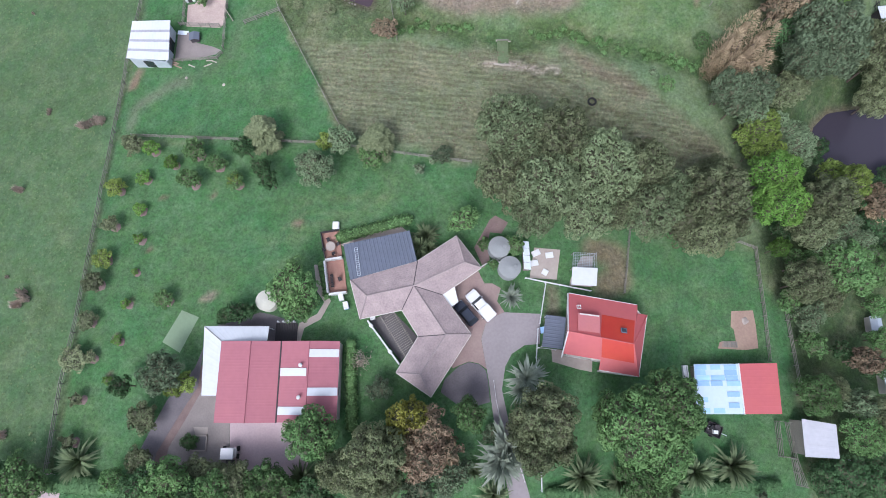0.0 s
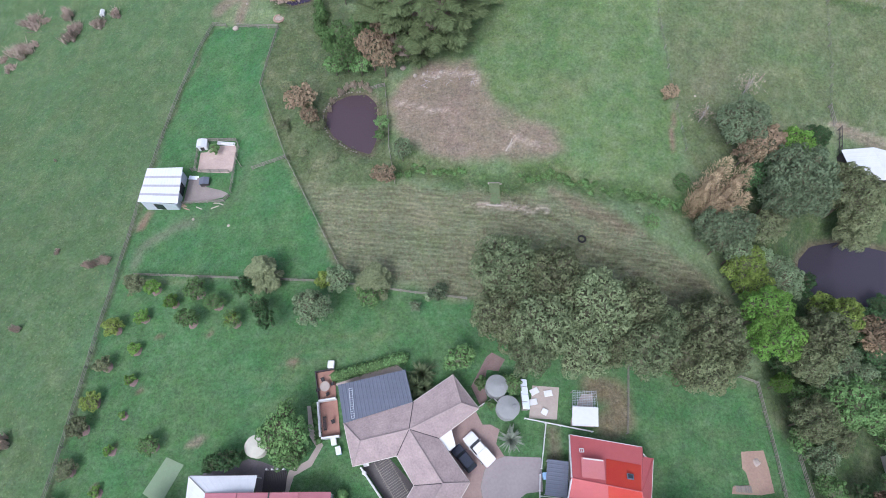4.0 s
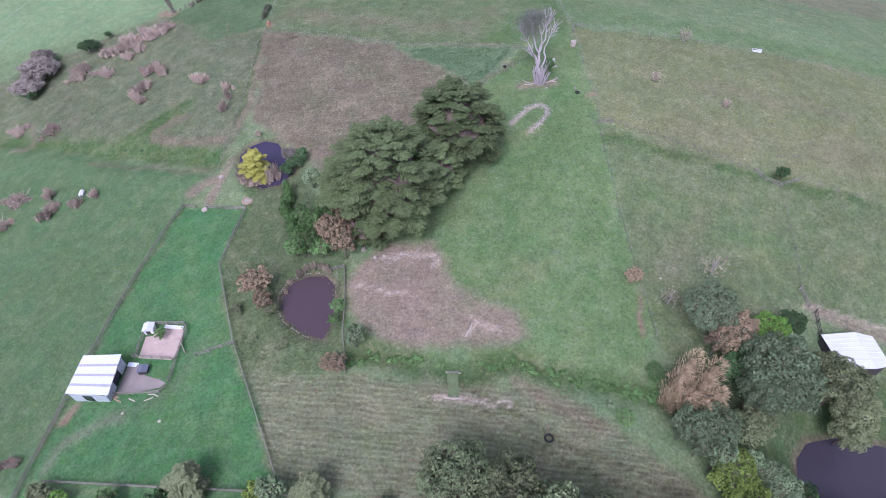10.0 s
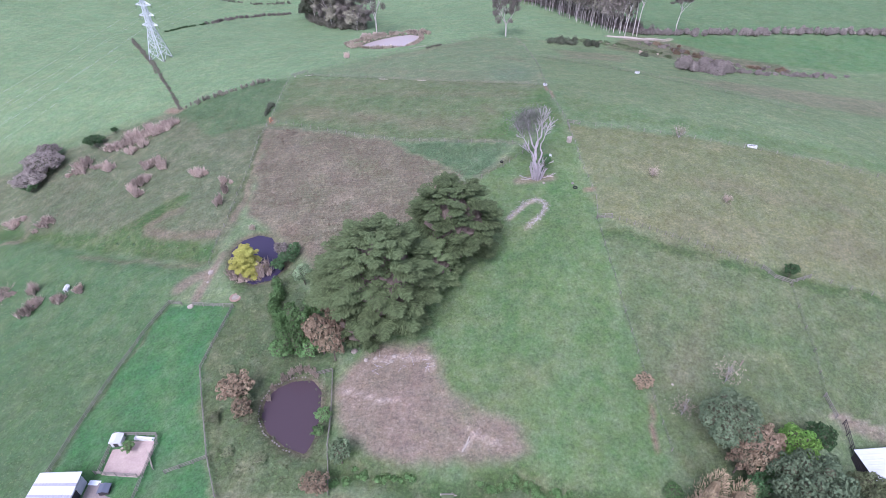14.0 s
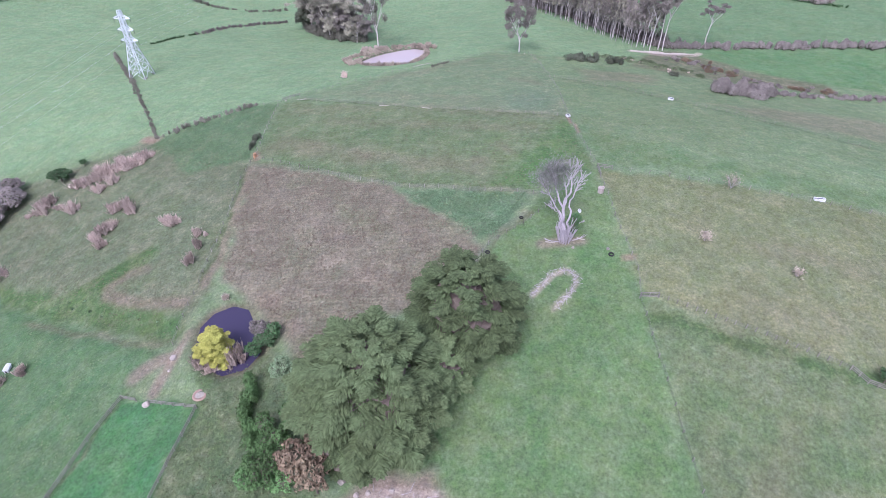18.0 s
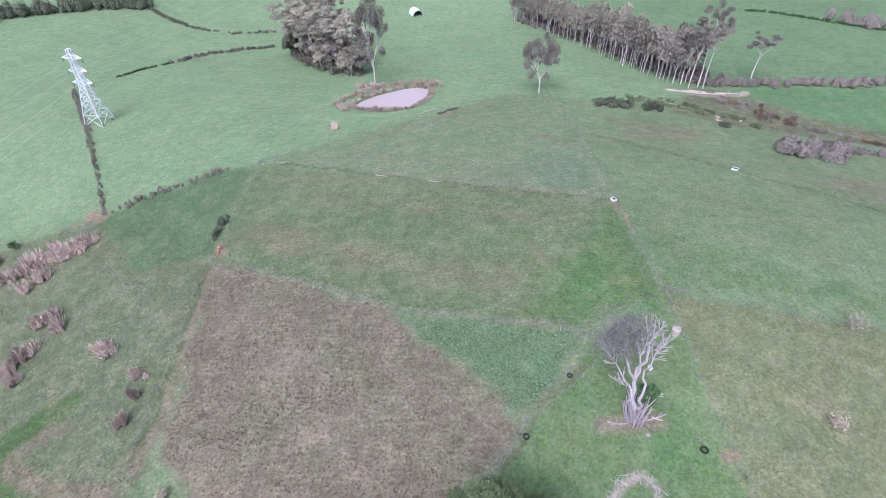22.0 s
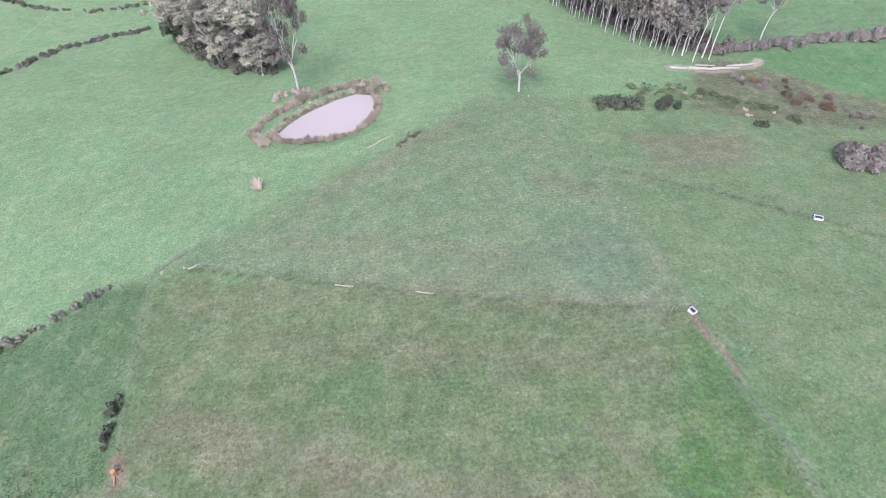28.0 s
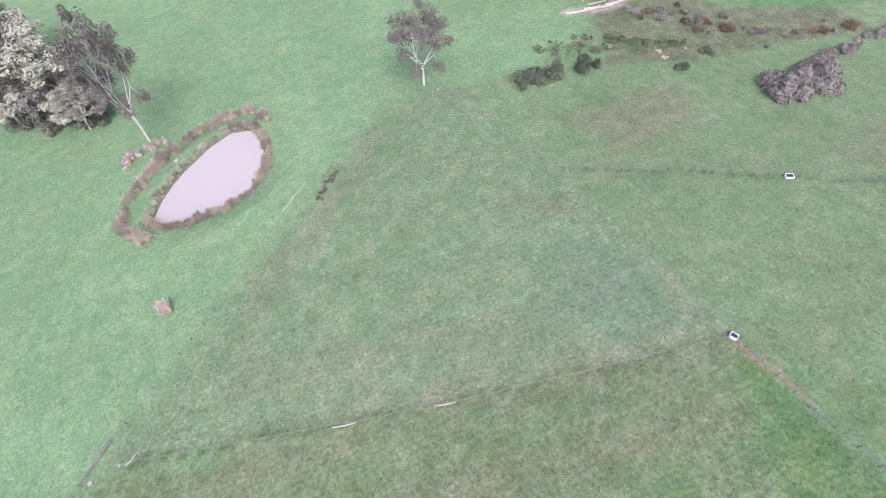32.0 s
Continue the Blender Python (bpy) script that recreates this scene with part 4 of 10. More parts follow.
def scrub_row(pts, w, h, leaf, label, category="hedgerow", name="hedgerow", gap=0.0, seed=1):
    """An uneven row of scrub that follows a line over the ground."""
    rng = np.random.default_rng(seed)
    o = thing(name, pose(0, 0, 0), label, category)
    P, N = [], []
    bm = bmesh.new()
    for a, b in zip(pts, pts[1:]):
        a, b = np.array(a, float), np.array(b, float)
        k = max(2, int(np.hypot(*(b - a)) / ((0.26 if w < 3 else 0.14) * w)))
        for i in range(k):
            if rng.uniform() < gap:
                continue
            c = a + (b - a) * (i + rng.uniform(0, 1)) / k + rng.normal(0, 0.3 * w, 2)
            r, t = w * rng.uniform(0.22, 0.5), h * rng.uniform(0.45, 1.1)
            z = ground_z(*c)
            for v in ball(bm, (c[0], c[1], z + t * 0.25), r * 0.55, 1, t / r * 0.7):
                v.co += Vector(rng.normal(0, 0.08 * r, 3))
            m = int((105 if w < 5 or w == 7 else 30) * max(0.4, r * t))
            n = rng.normal(0, 1, (m, 3))
            n[:, 2] = np.abs(n[:, 2])
            n /= np.linalg.norm(n, axis=1, keepdims=True)
            P.append(np.array([c[0], c[1], z + t * 0.25]) + n * np.array([r, r, t * 0.75]) * rng.uniform(0.7, 1.15, (m, 1)))
            N.append(n * np.array([1, 1, 0.4]))
    # broad rows get the dark core colour, shade painted between their leaves
    tagged(part("inner_growth", bm, CORE_SHADE if w > 3 else LEAF[leaf], o), kind="stuff")
    v, f = leaves_mesh(np.concatenate(P), np.concatenate(N), 0.14 if w < 5 else 0.23, rng, 1.7)
    soup("foliage", v, f, LEAF[leaf], o)
    return o


def spiky(leaf, x, y, r, h, label, category="shrub", name="flax_bush", blades=110, trunk=0.0):
    """A tuft of long arching blades: flax, cordyline or palm."""
    key = ("spiky", leaf, trunk > 0)
    m = pose(x, y, ground_z(x, y), 0, 0, (x * 53 + y * 29) % 360) @ Matrix.Diagonal((r, r, h, 1))
    if key in TREE_CACHE:
        ob = copy_thing(TREE_CACHE[key], m)
        ob.name = name
        return tagged(ob, label, category)
    rng = np.random.default_rng(11)
    ob = thing(name, m, label, category)
    V, F = [], []
    for i in range(blades):
        a, lean = rng.uniform(0, 6.283), rng.uniform(0.25, 1.0)
        d, w = np.array([np.cos(a), np.sin(a), 0]), np.array([-np.sin(a), np.cos(a), 0])
        L = rng.uniform(0.75, 1.05)
        b = len(V)
        for u, wide in ((0.03, 0.022), (0.35, 0.04), (0.7, 0.034), (1.0, 0.004)):
            p = d * u * L * lean + np.array([0, 0, trunk + (1 - trunk) * (1.05 * u * (1.25 - lean * 0.5) - 0.75 * u * u * lean)])
            V += [p - w * wide, p + w * wide]
        F += [(b + j, b + j + 1, b + j + 3, b + j + 2) for j in (0, 2, 4)]
    soup("leaf_tuft", V, F, LEAF[leaf], ob)
    bm = bmesh.new()
    rod(bm, (0, 0, -0.1), (0, 0, max(trunk, 0.12)), 0.07, 0.05, 7)
    part("stalk", bm, BARK, ob)
    TREE_CACHE[key] = ob
    return ob


def plume_tree(leaf, x, y, H, plumes, label, seed=1):
    """A tree of upright feathery plumes, each a sheaf of thin drooping shoots."""
    rng = np.random.default_rng(seed)
    o = thing("tree", pose(x, y, ground_z(x, y)), label, "tree")
    trunk = bmesh.new()
    rod(trunk, (0, 0, -0.4), (0, 0, H * 0.25), 0.35, 0.28, 8)
    core = bmesh.new()
    Q = []
    for px, py, w, h in plumes:
        rod(trunk, (0, 0, H * 0.2), (px, py, h * 0.8), 0.2, 0.06, 6)
        for e in ball(core, (px, py, h * 0.55), w * 0.42, 2, h / w * 0.7):
            e.co += Vector(rng.normal(0, 0.12, 3))
        for k in range(1200):
            u = rng.uniform(0.12, 1.0)
            a = rng.uniform(0, 6.283)
            r = w * (math.sin(math.pi * min(1, u * 0.9 + 0.08)) ** 0.6) * rng.uniform(0.4, 1.2) * (1 + 0.25 * math.sin(5 * a + 9 * u))
            c = np.array([px + r * math.cos(a), py + r * math.sin(a), h * u])
            d = np.array([math.cos(a) * 0.55 + 0.3, math.sin(a) * 0.55, rng.uniform(0.2, 0.9)])
            d /= np.linalg.norm(d)
            side = np.cross(d, rng.normal(0, 1, 3))
            side /= np.linalg.norm(side)
            L, g = rng.uniform(0.3, 0.65), rng.uniform(0.02, 0.045)
            Q += [c - d * L * 0.6, c + side * g, c + d * L - np.array([0, 0, 0.12]), c - side * g]
    soup("crown", np.array(Q), np.arange(len(Q)).reshape(-1, 4), LEAF[leaf], o)
    part("inner_growth", core, LEAF[leaf], o)
    part("trunk", trunk, BARK, o)
    return o


def mulch_ring(x, y, r):
    """A low uneven ring of bark round a young tree."""
    rng = random.Random(int(x * 31 + y * 7))
    o = thing("mulch_ring", pose(x, y, ground_z(x, y)), "brown bark mulch ring round a young tree", "mulch", "orchard mulch rings")
    bm = bmesh.new()
    hub = bm.verts.new((0, 0, 0.1))
    rim = [bm.verts.new((r * k * math.cos(a), r * k * math.sin(a), -0.06)) for a, k in ((0.3927 * i, rng.uniform(0.8, 1.15)) for i in range(16))]
    mid = [bm.verts.new((v.co.x * 0.7, v.co.y * 0.7, 0.09)) for v in rim]
    for i in range(16):
        j = (i + 1) % 16
        bm.faces.new((hub, mid[i], mid[j]))
        bm.faces.new((mid[i], rim[i], rim[j], mid[j]))
    part("bark", bm, MULCH, o)


# ---- buildings ----
def sheet(name, a, b, c, d, material, parent, pitch=0.3, amp=0.035, thick=0.05, label=""):
    """A ribbed roofing sheet: a-b along the eave, d-c along the ridge."""
    a, b, c, d = (Vector(p) for p in (a, b, c, d))
    n = (b - a).cross(d - a).normalized()
    if n.z < 0:
        n = -n
    count = max(2, int((b - a).length / pitch))
    bm = bmesh.new()
    rows = []
    for i in range(count):
        for u, k in ((0.0, 0), (0.62, 0), (0.7, 1), (0.92, 1)):
            t = (i + u) / count
            rows.append((t, k))
    rows.append((1.0, 0))
    up = [[bm.verts.new(p.lerp(q, t) + n * amp * k) for p, q in ((a, b), (d, c))] for t, k in rows]
    dn = [[bm.verts.new(p.lerp(q, t) - n * thick) for p, q in ((a, b), (d, c))] for t in (0.0, 1.0)]
    for p, q in zip(up, up[1:]):
        bm.faces.new((p[0], q[0], q[1], p[1]))
    bm.faces.new((dn[0][0], dn[0][1], dn[1][1], dn[1][0]))
    bm.faces.new([w[0] for w in up] + [dn[1][0], dn[0][0]])
    bm.faces.new([w[1] for w in up] + [dn[1][1], dn[0][1]])
    bm.faces.new((up[0][0], up[0][1], dn[0][1], dn[0][0]))
    bm.faces.new((up[-1][0], up[-1][1], dn[1][1], dn[1][0]))
    bmesh.ops.recalc_face_normals(bm, faces=bm.faces[:])
    return part(name, bm, material, parent, label)


def slab(name, pts, material, parent, thick=0.12, label=""):
    """A flat or sloping plate with thickness."""
    bm = bmesh.new()
    f = bm.faces.new([bm.verts.new(p) for p in pts])
    f.normal_update()
    if f.normal.z < 0:
        f.normal_flip()
    made = bmesh.ops.extrude_face_region(bm, geom=[f])
    for v in made["geom"]:
        if isinstance(v, bmesh.types.BMVert):
            v.co.z -= thick
    bmesh.ops.recalc_face_normals(bm, faces=bm.faces[:])
    return part(name, bm, material, parent, label)


def wall_run(name, a, b, z0, z1, material, parent, thick=0.2, holes=(), label=""):
    """A wall from a to b, with rectangular openings (from, to, sill, head) cut through it; returns the wall."""
    a, b = Vector((*a, 0)), Vector((*b, 0))
    d = (b - a).normalized()
    n = Vector((-d.y, d.x, 0)) * thick
    L = (b - a).length
    bm = bmesh.new()
    cuts = sorted({0.0, L, *(h[0] for h in holes), *(h[1] for h in holes)})
    for u0, u1 in zip(cuts, cuts[1:]):
        spans = [(z0, z1)]
        for h in holes:
            if h[0] <= u0 and h[1] >= u1:
                spans = [(z0, h[2]), (h[3], z1)]
        for s0, s1 in spans:
            if s1 - s0 > 0.01:
                p = [a + d * u0, a + d * u1, a + d * u1 + n, a + d * u0 + n]
                lo = [bm.verts.new((q.x, q.y, s0)) for q in p]
                hi = [bm.verts.new((q.x, q.y, s1)) for q in p]
                bm.faces.new(lo[::-1])
                bm.faces.new(hi)
                for i in range(4):
                    j = (i + 1) % 4
                    bm.faces.new((lo[i], lo[j], hi[j], hi[i]))
    wall = part(name, bm, material, parent, label)
    for h in holes:
        win = None
        kind = "window" if h[2] > z0 + 0.9 else "door"
        bm = bmesh.new()
        for u0, u1, s0, s1 in ((h[0], h[0] + 0.08, h[2], h[3]), (h[1] - 0.08, h[1], h[2], h[3]), (h[0] + 0.08, h[1] - 0.08, h[3] - 0.08, h[3]), (h[0] + 0.08, h[1] - 0.08, h[2], h[2] + 0.08)):
            box(bm, u0, 0.02, s0, u1, thick + 0.03, s1, Matrix.Translation((a.x, a.y, 0)) @ Matrix.Rotation(math.atan2(d.y, d.x), 4, "Z"))
        win = part(kind, bm, WHITE, parent)
        bm = bmesh.new()
        box(bm, h[0] + 0.08, thick * 0.4, h[2] + 0.08, h[1] - 0.08, thick * 0.6, h[3] - 0.08, Matrix.Translation((a.x, a.y, 0)) @ Matrix.Rotation(math.atan2(d.y, d.x), 4, "Z"))
        part("pane" if kind == "window" else "door_leaf", bm, GLASS if kind == "window" else WOOD_DARK, win)
    return wall


def ridge_cap(a, b, parent, material=None, r=0.1, name="ridge_cap"):
    bm = bmesh.new()
    rod(bm, a, b, r, r, 8)
    return part(name, bm, material or RIDGE, parent)


def inset(pts, by):
    """A counter-clockwise outline drawn in by a distance."""
    out = []
    for p, q, r in zip(pts[-1:] + pts[:-1], pts, pts[1:] + pts[:1]):
        d, e = (Vector(q) - Vector(p)).normalized(), (Vector(r) - Vector(q)).normalized()
        m, n = Vector((-d.y, d.x)), Vector((-e.y, e.x))
        out.append(tuple(Vector(q) + (m + n) * (by / (1 + m.dot(n)))))
    return out


# main house: four wings under one hipped roof whose ridges meet at two junctions
HZ = ground_z(-3, 11) + 0.1
house = thing("house", pose(0, 0, 0), "rambling single-storey house with mauve-brown tiled hip roofs", "house")
EAVE = {"a": (-12.74, 15.05), "b": (-11.09, 9.31), "c": (-5.05, 10.62), "d": (-2.59, 6.8), "e": (-5.71, 1.75), "f": (-0.74, -1.6), "g": (5.03, 7.12), "h": (0.87, 12.87), "i": (6.66, 16.94), "k": (2.98, 21.85), "l": (-2.84, 17.96)}
CREST = {"R": (-10.07, 12.49), "J": (-3.33, 13.96), "S": (4.08, 17.49), "M": (1.33, 6.97), "T": (-2.23, 1.47)}
ROOF = {k: Vector((*v, HZ + 2.7)) for k, v in EAVE.items()} | {k: Vector((*v, HZ + 4.1)) for k, v in CREST.items()}
for face in ("abR", "alJR", "bcJR", "lkSJ", "kiS", "ihJS", "hgMJ", "cdMJ", "gfTM", "feT", "edMT"):
    slab("roof_hip" if len(face) == 3 else "roof_slope", [ROOF[c] for c in face], TILES, house)
for a, b in ("RJ", "JS", "JM", "MT"):
    ridge_cap(ROOF[a] + Vector((0, 0, 0.03)), ROOF[b] + Vector((0, 0, 0.03)), house)
for a, b in ("aR", "bR", "kS", "iS", "gM", "eT", "fT"):
    ridge_cap(ROOF[a] + Vector((0, 0, 0.03)), ROOF[b] + Vector((0, 0, 0.03)), house, name="hip_cap")
for a, b in ("lJ", "cJ", "hJ", "dM"):
    ridge_cap(ROOF[a], ROOF[b], house, WOOD_DARK, 0.06, "valley_flashing")
plan = inset(list(EAVE.values()), 0.5)
for p, q in zip(plan, plan[1:] + plan[:1]):
    L = (Vector(q) - Vector(p)).length
    wall_run("wall", p, q, HZ - 0.6, HZ + 2.62, BRICK_WALL, house, holes=[(u, u + 1.4, HZ + 1.0, HZ + 2.1) for u in np.arange(1.0, L - 1.8, 3.0)])
outline = list(EAVE.values())
for p, q in zip(outline, outline[1:] + outline[:1]):
    bm = bmesh.new()
    rod(bm, (*p, HZ + 2.64), (*q, HZ + 2.64), 0.07, 0.07, 6)
    part("gutter", bm, CREAM_BOARD, house)

# slate-blue flat roof extension, with a ladder lying on it
ext = thing("house_extension", pose(0, 0, 0), "low extension under a ribbed blue-grey sheet roof", "extension")
EZ = HZ + 2.75
sheet("roof_sheet", (-14.0, 20.5, EZ - 0.15), (-4.1, 22.7, EZ - 0.15), (-2.9, 17.9, EZ + 0.25), (-12.7, 15.0, EZ + 0.25), SLATE_SHEET, ext, 0.55)
for a, b in (((-13.7, 20.2), (-4.4, 22.2)), ((-4.5, 22.0), (-3.5, 18.4)), ((-13.6, 19.9), (-12.8, 15.8))):
    wall_run("wall", a, b, HZ - 0.6, EZ - 0.35, BRICK_WALL, ext, holes=[(1.0, 2.6, HZ + 0.05, HZ + 2.1)] if a[0] == -13.7 else [])
bm = bmesh.new()
for u in (0.0, 0.45):
    rod(bm, (-12.3 + u, 19.9 + u * 0.2, EZ + 0.1), (-11.6 + u, 15.6 + u * 0.2, EZ + 0.42), 0.035)
for i in range(14):
    k = i / 13
    rod(bm, (-12.3 + 0.7 * k, 19.9 - 4.3 * k, EZ + 0.1 + 0.32 * k), (-11.85 + 0.7 * k, 19.99 - 4.3 * k, EZ + 0.1 + 0.32 * k), 0.025)
tagged(part("ladder", bm, PALE_STEEL), "aluminium ladder lying on the ribbed roof", "ladder")

# terraces on the west side
deck = thing("terrace", pose(0, 0, 0), "terracotta-paved terrace with white parapet walls", "terrace")
slab("paving", [(x, y, HZ - 0.02) for x, y in ((-17.0, 18.4), (-14.4, 18.8), (-13.6, 13.8), (-16.2, 13.5))], TERRACOTTA, deck, 0.5)
for a, b in (((-17.0, 18.4), (-14.5, 18.8)), ((-16.2, 13.5), (-17.0, 18.4)), ((-13.6, 13.7), (-16.2, 13.4))):
    wall_run("parapet", a, b, HZ - 0.5, HZ + 0.95, WHITE, deck, 0.28)
deck2 = thing("terrace", pose(0, 0, 0), "upper brick terrace with dark timber edging", "terrace")
slab("paving", [(x, y, HZ + 0.02) for x, y in ((-18.1, 23.0), (-15.2, 23.5), (-14.6, 19.2), (-17.2, 18.9))], TERRACOTTA, deck2, 0.5)
for a, b in (((-18.1, 23.0), (-17.2, 18.9)), ((-15.2, 23.5), (-18.1, 23.0))):
    wall_run("parapet", a, b, HZ - 0.5, HZ + 0.6, WOOD_DARK, deck2, 0.15)


def table_round(x, y, z, r=0.7):
    t = thing("garden_table", pose(x, y, z), "round pale garden table on the terrace", "table")
    bm = bmesh.new()
    bmesh.ops.create_cone(bm, cap_ends=True, segments=24, radius1=r, radius2=r, depth=0.05, matrix=Matrix.Translation((0, 0, 0.72)))
    part("tabletop", bm, PALE_PAD, t)
    bm = bmesh.new()
    rod(bm, (0, 0, 0), (0, 0, 0.7), 0.06)
    part("pedestal", bm, WOOD_DARK, t)
    bm = bmesh.new()
    bmesh.ops.create_cone(bm, cap_ends=True, segments=16, radius1=0.35, radius2=0.3, depth=0.05, matrix=Matrix.Translation((0, 0, 0.025)))
    part("foot", bm, WOOD_DARK, t)


def chair_simple(x, y, z, turn, material, label="small garden chair on the terrace"):
    c = thing("garden_chair", pose(x, y, z, 0, 0, turn), label, "chair", "terrace chairs")
    bm = bmesh.new()
    box(bm, -0.25, -0.25, 0.4, 0.25, 0.25, 0.46, bevel=0.01)
    part("seat", bm, material, c)
    bm = bmesh.new()
    box(bm, -0.25, 0.2, 0.46, 0.25, 0.26, 0.9, bevel=0.01)
    part("backrest", bm, material, c)
    for i in (-0.2, 0.2):
        for j in (-0.2, 0.2):
            bm = bmesh.new()
            box(bm, i - 0.025, j - 0.025, 0, i + 0.025, j + 0.025, 0.4)
            part("leg", bm, material, c)


table_round(-16.3, 20.7, HZ + 0.02, 0.75)
for k in range(4):
    chair_simple(-16.3 + 1.15 * math.cos(k * 1.57 + 0.4), 20.7 + 1.15 * math.sin(k * 1.57 + 0.4), HZ + 0.02, math.degrees(k * 1.57 + 0.4) - 90, WOOD_DARK)
bench = thing("terrace_bench", pose(-15.9, 15.4, HZ - 0.02, 0, 0, 98), "dark slatted bench against the parapet", "bench")
for i in range(4):
    bm = bmesh.new()
    box(bm, -1.0, -0.22 + 0.12 * i, 0.4, 1.0, -0.13 + 0.12 * i, 0.44)
    part("slat", bm, WOOD_DARK, bench)
for i in (-0.9, 0.9):
    bm = bmesh.new()
    box(bm, i - 0.04, -0.22, 0, i + 0.04, 0.24, 0.4)
    part("leg", bm, WOOD_DARK, bench)
chair_simple(-14.7, 15.6, HZ - 0.02, 20, WOOD_DARK)
gas = thing("barbecue", pose(-15.7, 24.1, ground_z(-15.7, 24.1)), "white covered barbecue beside the terrace", "barbecue")
bm = bmesh.new()
box(bm, -0.5, -0.6, 0.15, 0.5, 0.6, 0.9, bevel=0.08)
part("cover", bm, WHITE, gas)
for i in (-0.4, 0.4):
    for j in (-0.5, 0.5):
        bm = bmesh.new()
        rod(bm, (i, j, 0), (i, j, 0.16), 0.04)
        part("foot", bm, WOOD_DARK, gas)

# courtyard: white wall and a pergola
yard_wall = thing("courtyard_wall", pose(0, 0, 0), "low white courtyard wall with round posts", "wall")
wall_run("wall", (-10.3, 9.2), (-5.5, 2.9), HZ - 0.5, HZ + 1.3, WHITE, yard_wall, 0.22)
for u in (0.12, 0.72):
    bm = bmesh.new()
    rod(bm, (-10.3 + 4.8 * u + 0.08, 9.2 - 6.3 * u + 0.08, HZ - 0.5), (-10.3 + 4.8 * u + 0.08, 9.2 - 6.3 * u + 0.08, HZ + 1.6), 0.28, 0.28, 12)
    part("pier", bm, WHITE, yard_wall)
paved("courtyard_paving", [(-10, 9.4), (-6.6, 10.9), (-2.6, 6.8), (-5.2, 3.4)], GREY_YARD, "dark courtyard paving inside the house wings")
perg = thing("pergola", pose(0, 0, 0), "grey timber pergola with slatted top in the courtyard", "pergola")
pa, pb = Vector((-6.4, 10.9, HZ + 2.5)), Vector((-2.6, 5.0, HZ + 2.5))
pd = (pb - pa).normalized()
pn = Vector((pd.y, -pd.x, 0))
for i in range(22):
    q = pa + pd * (i * 0.32)
    bm = bmesh.new()
    box(bm, 0, -0.03, 0, 2.3 if i > 2 else 1.6, 0.03, 0.12, Matrix.Translation(q) @ Matrix.Rotation(math.atan2(pn.y, pn.x), 4, "Z"))
    part("slat", bm, WOOD, perg)
for k in (0.2, 2.1):
    bm = bmesh.new()
    rod(bm, pa + pn * k - Vector((0, 0, 0.08)), pb + pn * k - Vector((0, 0, 0.08)), 0.07)
    part("beam", bm, WOOD, perg)
    for u in (0.05, 0.5, 0.95):
        bm = bmesh.new()
        q = pa.lerp(pb, u) + pn * k
        box(bm, q.x - 0.06, q.y - 0.06, HZ - 0.3, q.x + 0.06, q.y + 0.06, HZ + 2.45)
        part("post", bm, WOOD, perg)
awn = thing("porch_awning", pose(0, 0, 0), "white porch canopy over the front door", "awning")
slab("canopy", [(0.7, 13.2, HZ + 2.6), (2.6, 14.3, HZ + 2.6), (3.2, 11.9, HZ + 2.4), (2.0, 11.0, HZ + 2.4)], WHITE, awn, 0.1)
for x, y in ((3.1, 11.95), (2.05, 11.15), (2.5, 14.1)):
    bm = bmesh.new()
    rod(bm, (x, y, HZ - 0.4), (x, y, HZ + 2.4), 0.06)
    part("post", bm, WHITE, awn)
for x, y, label in ((-14.4, 12.9, "white garden box"), (-13.6, 11.6, "teal garden box"), (-9.6, 10.0, "white heat pump")):
    bx = thing("utility_box", pose(x, y, ground_z(x, y), 0, 0, 15), label + " against the house wall", "box")
    bm = bmesh.new()
    box(bm, -0.35, -0.55, 0, 0.35, 0.55, 0.8, bevel=0.05)
    part("body", bm, BLUE_SHEET if "teal" in label else WHITE, bx)
    bm = bmesh.new()
    box(bm, -0.38, -0.58, 0.8, 0.38, 0.58, 0.87, bevel=0.03)
    part("lid", bm, WHITE, bx)

# the big red-roofed shed
SZ = ground_z(-22, 1)
shed = thing("machine_shed", pose(0, 0, 0), "large shed with faded red steel roof and white skylights", "shed")
sx0, sxm, sx1, sy0, sy1 = -30.6, -22.0, -13.7, -5.0, 6.1
sheet("roof_sheet", (sx0, sy0, SZ + 3.5), (sx0, sy1, SZ + 3.5), (-26.2, sy1, SZ + 4.15), (-26.2, sy0, SZ + 4.15), RED_ROOF, shed, 0.42, 0.006)
sheet("roof_sheet", (sxm, sy1, SZ + 3.6), (sxm, sy0, SZ + 3.6), (-26.2, sy0, SZ + 4.16), (-26.2, sy1, SZ + 4.16), RED_ROOF, shed, 0.42, 0.006)
sheet("roof_sheet", (sxm + 0.02, sy0 + 0.05, SZ + 3.72), (sxm + 0.02, sy1 + 0.0, SZ + 3.72), (-17.9, sy1, SZ + 4.25), (-17.9, sy0 + 0.05, SZ + 4.25), RED_ROOF, shed, 0.42, 0.006)
sheet("roof_sheet", (sx1, sy1, SZ + 3.6), (sx1, sy0 + 0.05, SZ + 3.6), (-17.9, sy0 + 0.05, SZ + 4.26), (-17.9, sy1, SZ + 4.26), RED_ROOF, shed, 0.42, 0.006)
ridge_cap((-17.9, sy0, SZ + 4.3), (-17.9, sy1, SZ + 4.3), shed, RED_ROOF, 0.1)
ridge_cap((-26.2, sy0, SZ + 4.2), (-26.2, sy1, SZ + 4.2), shed, RED_ROOF, 0.1)
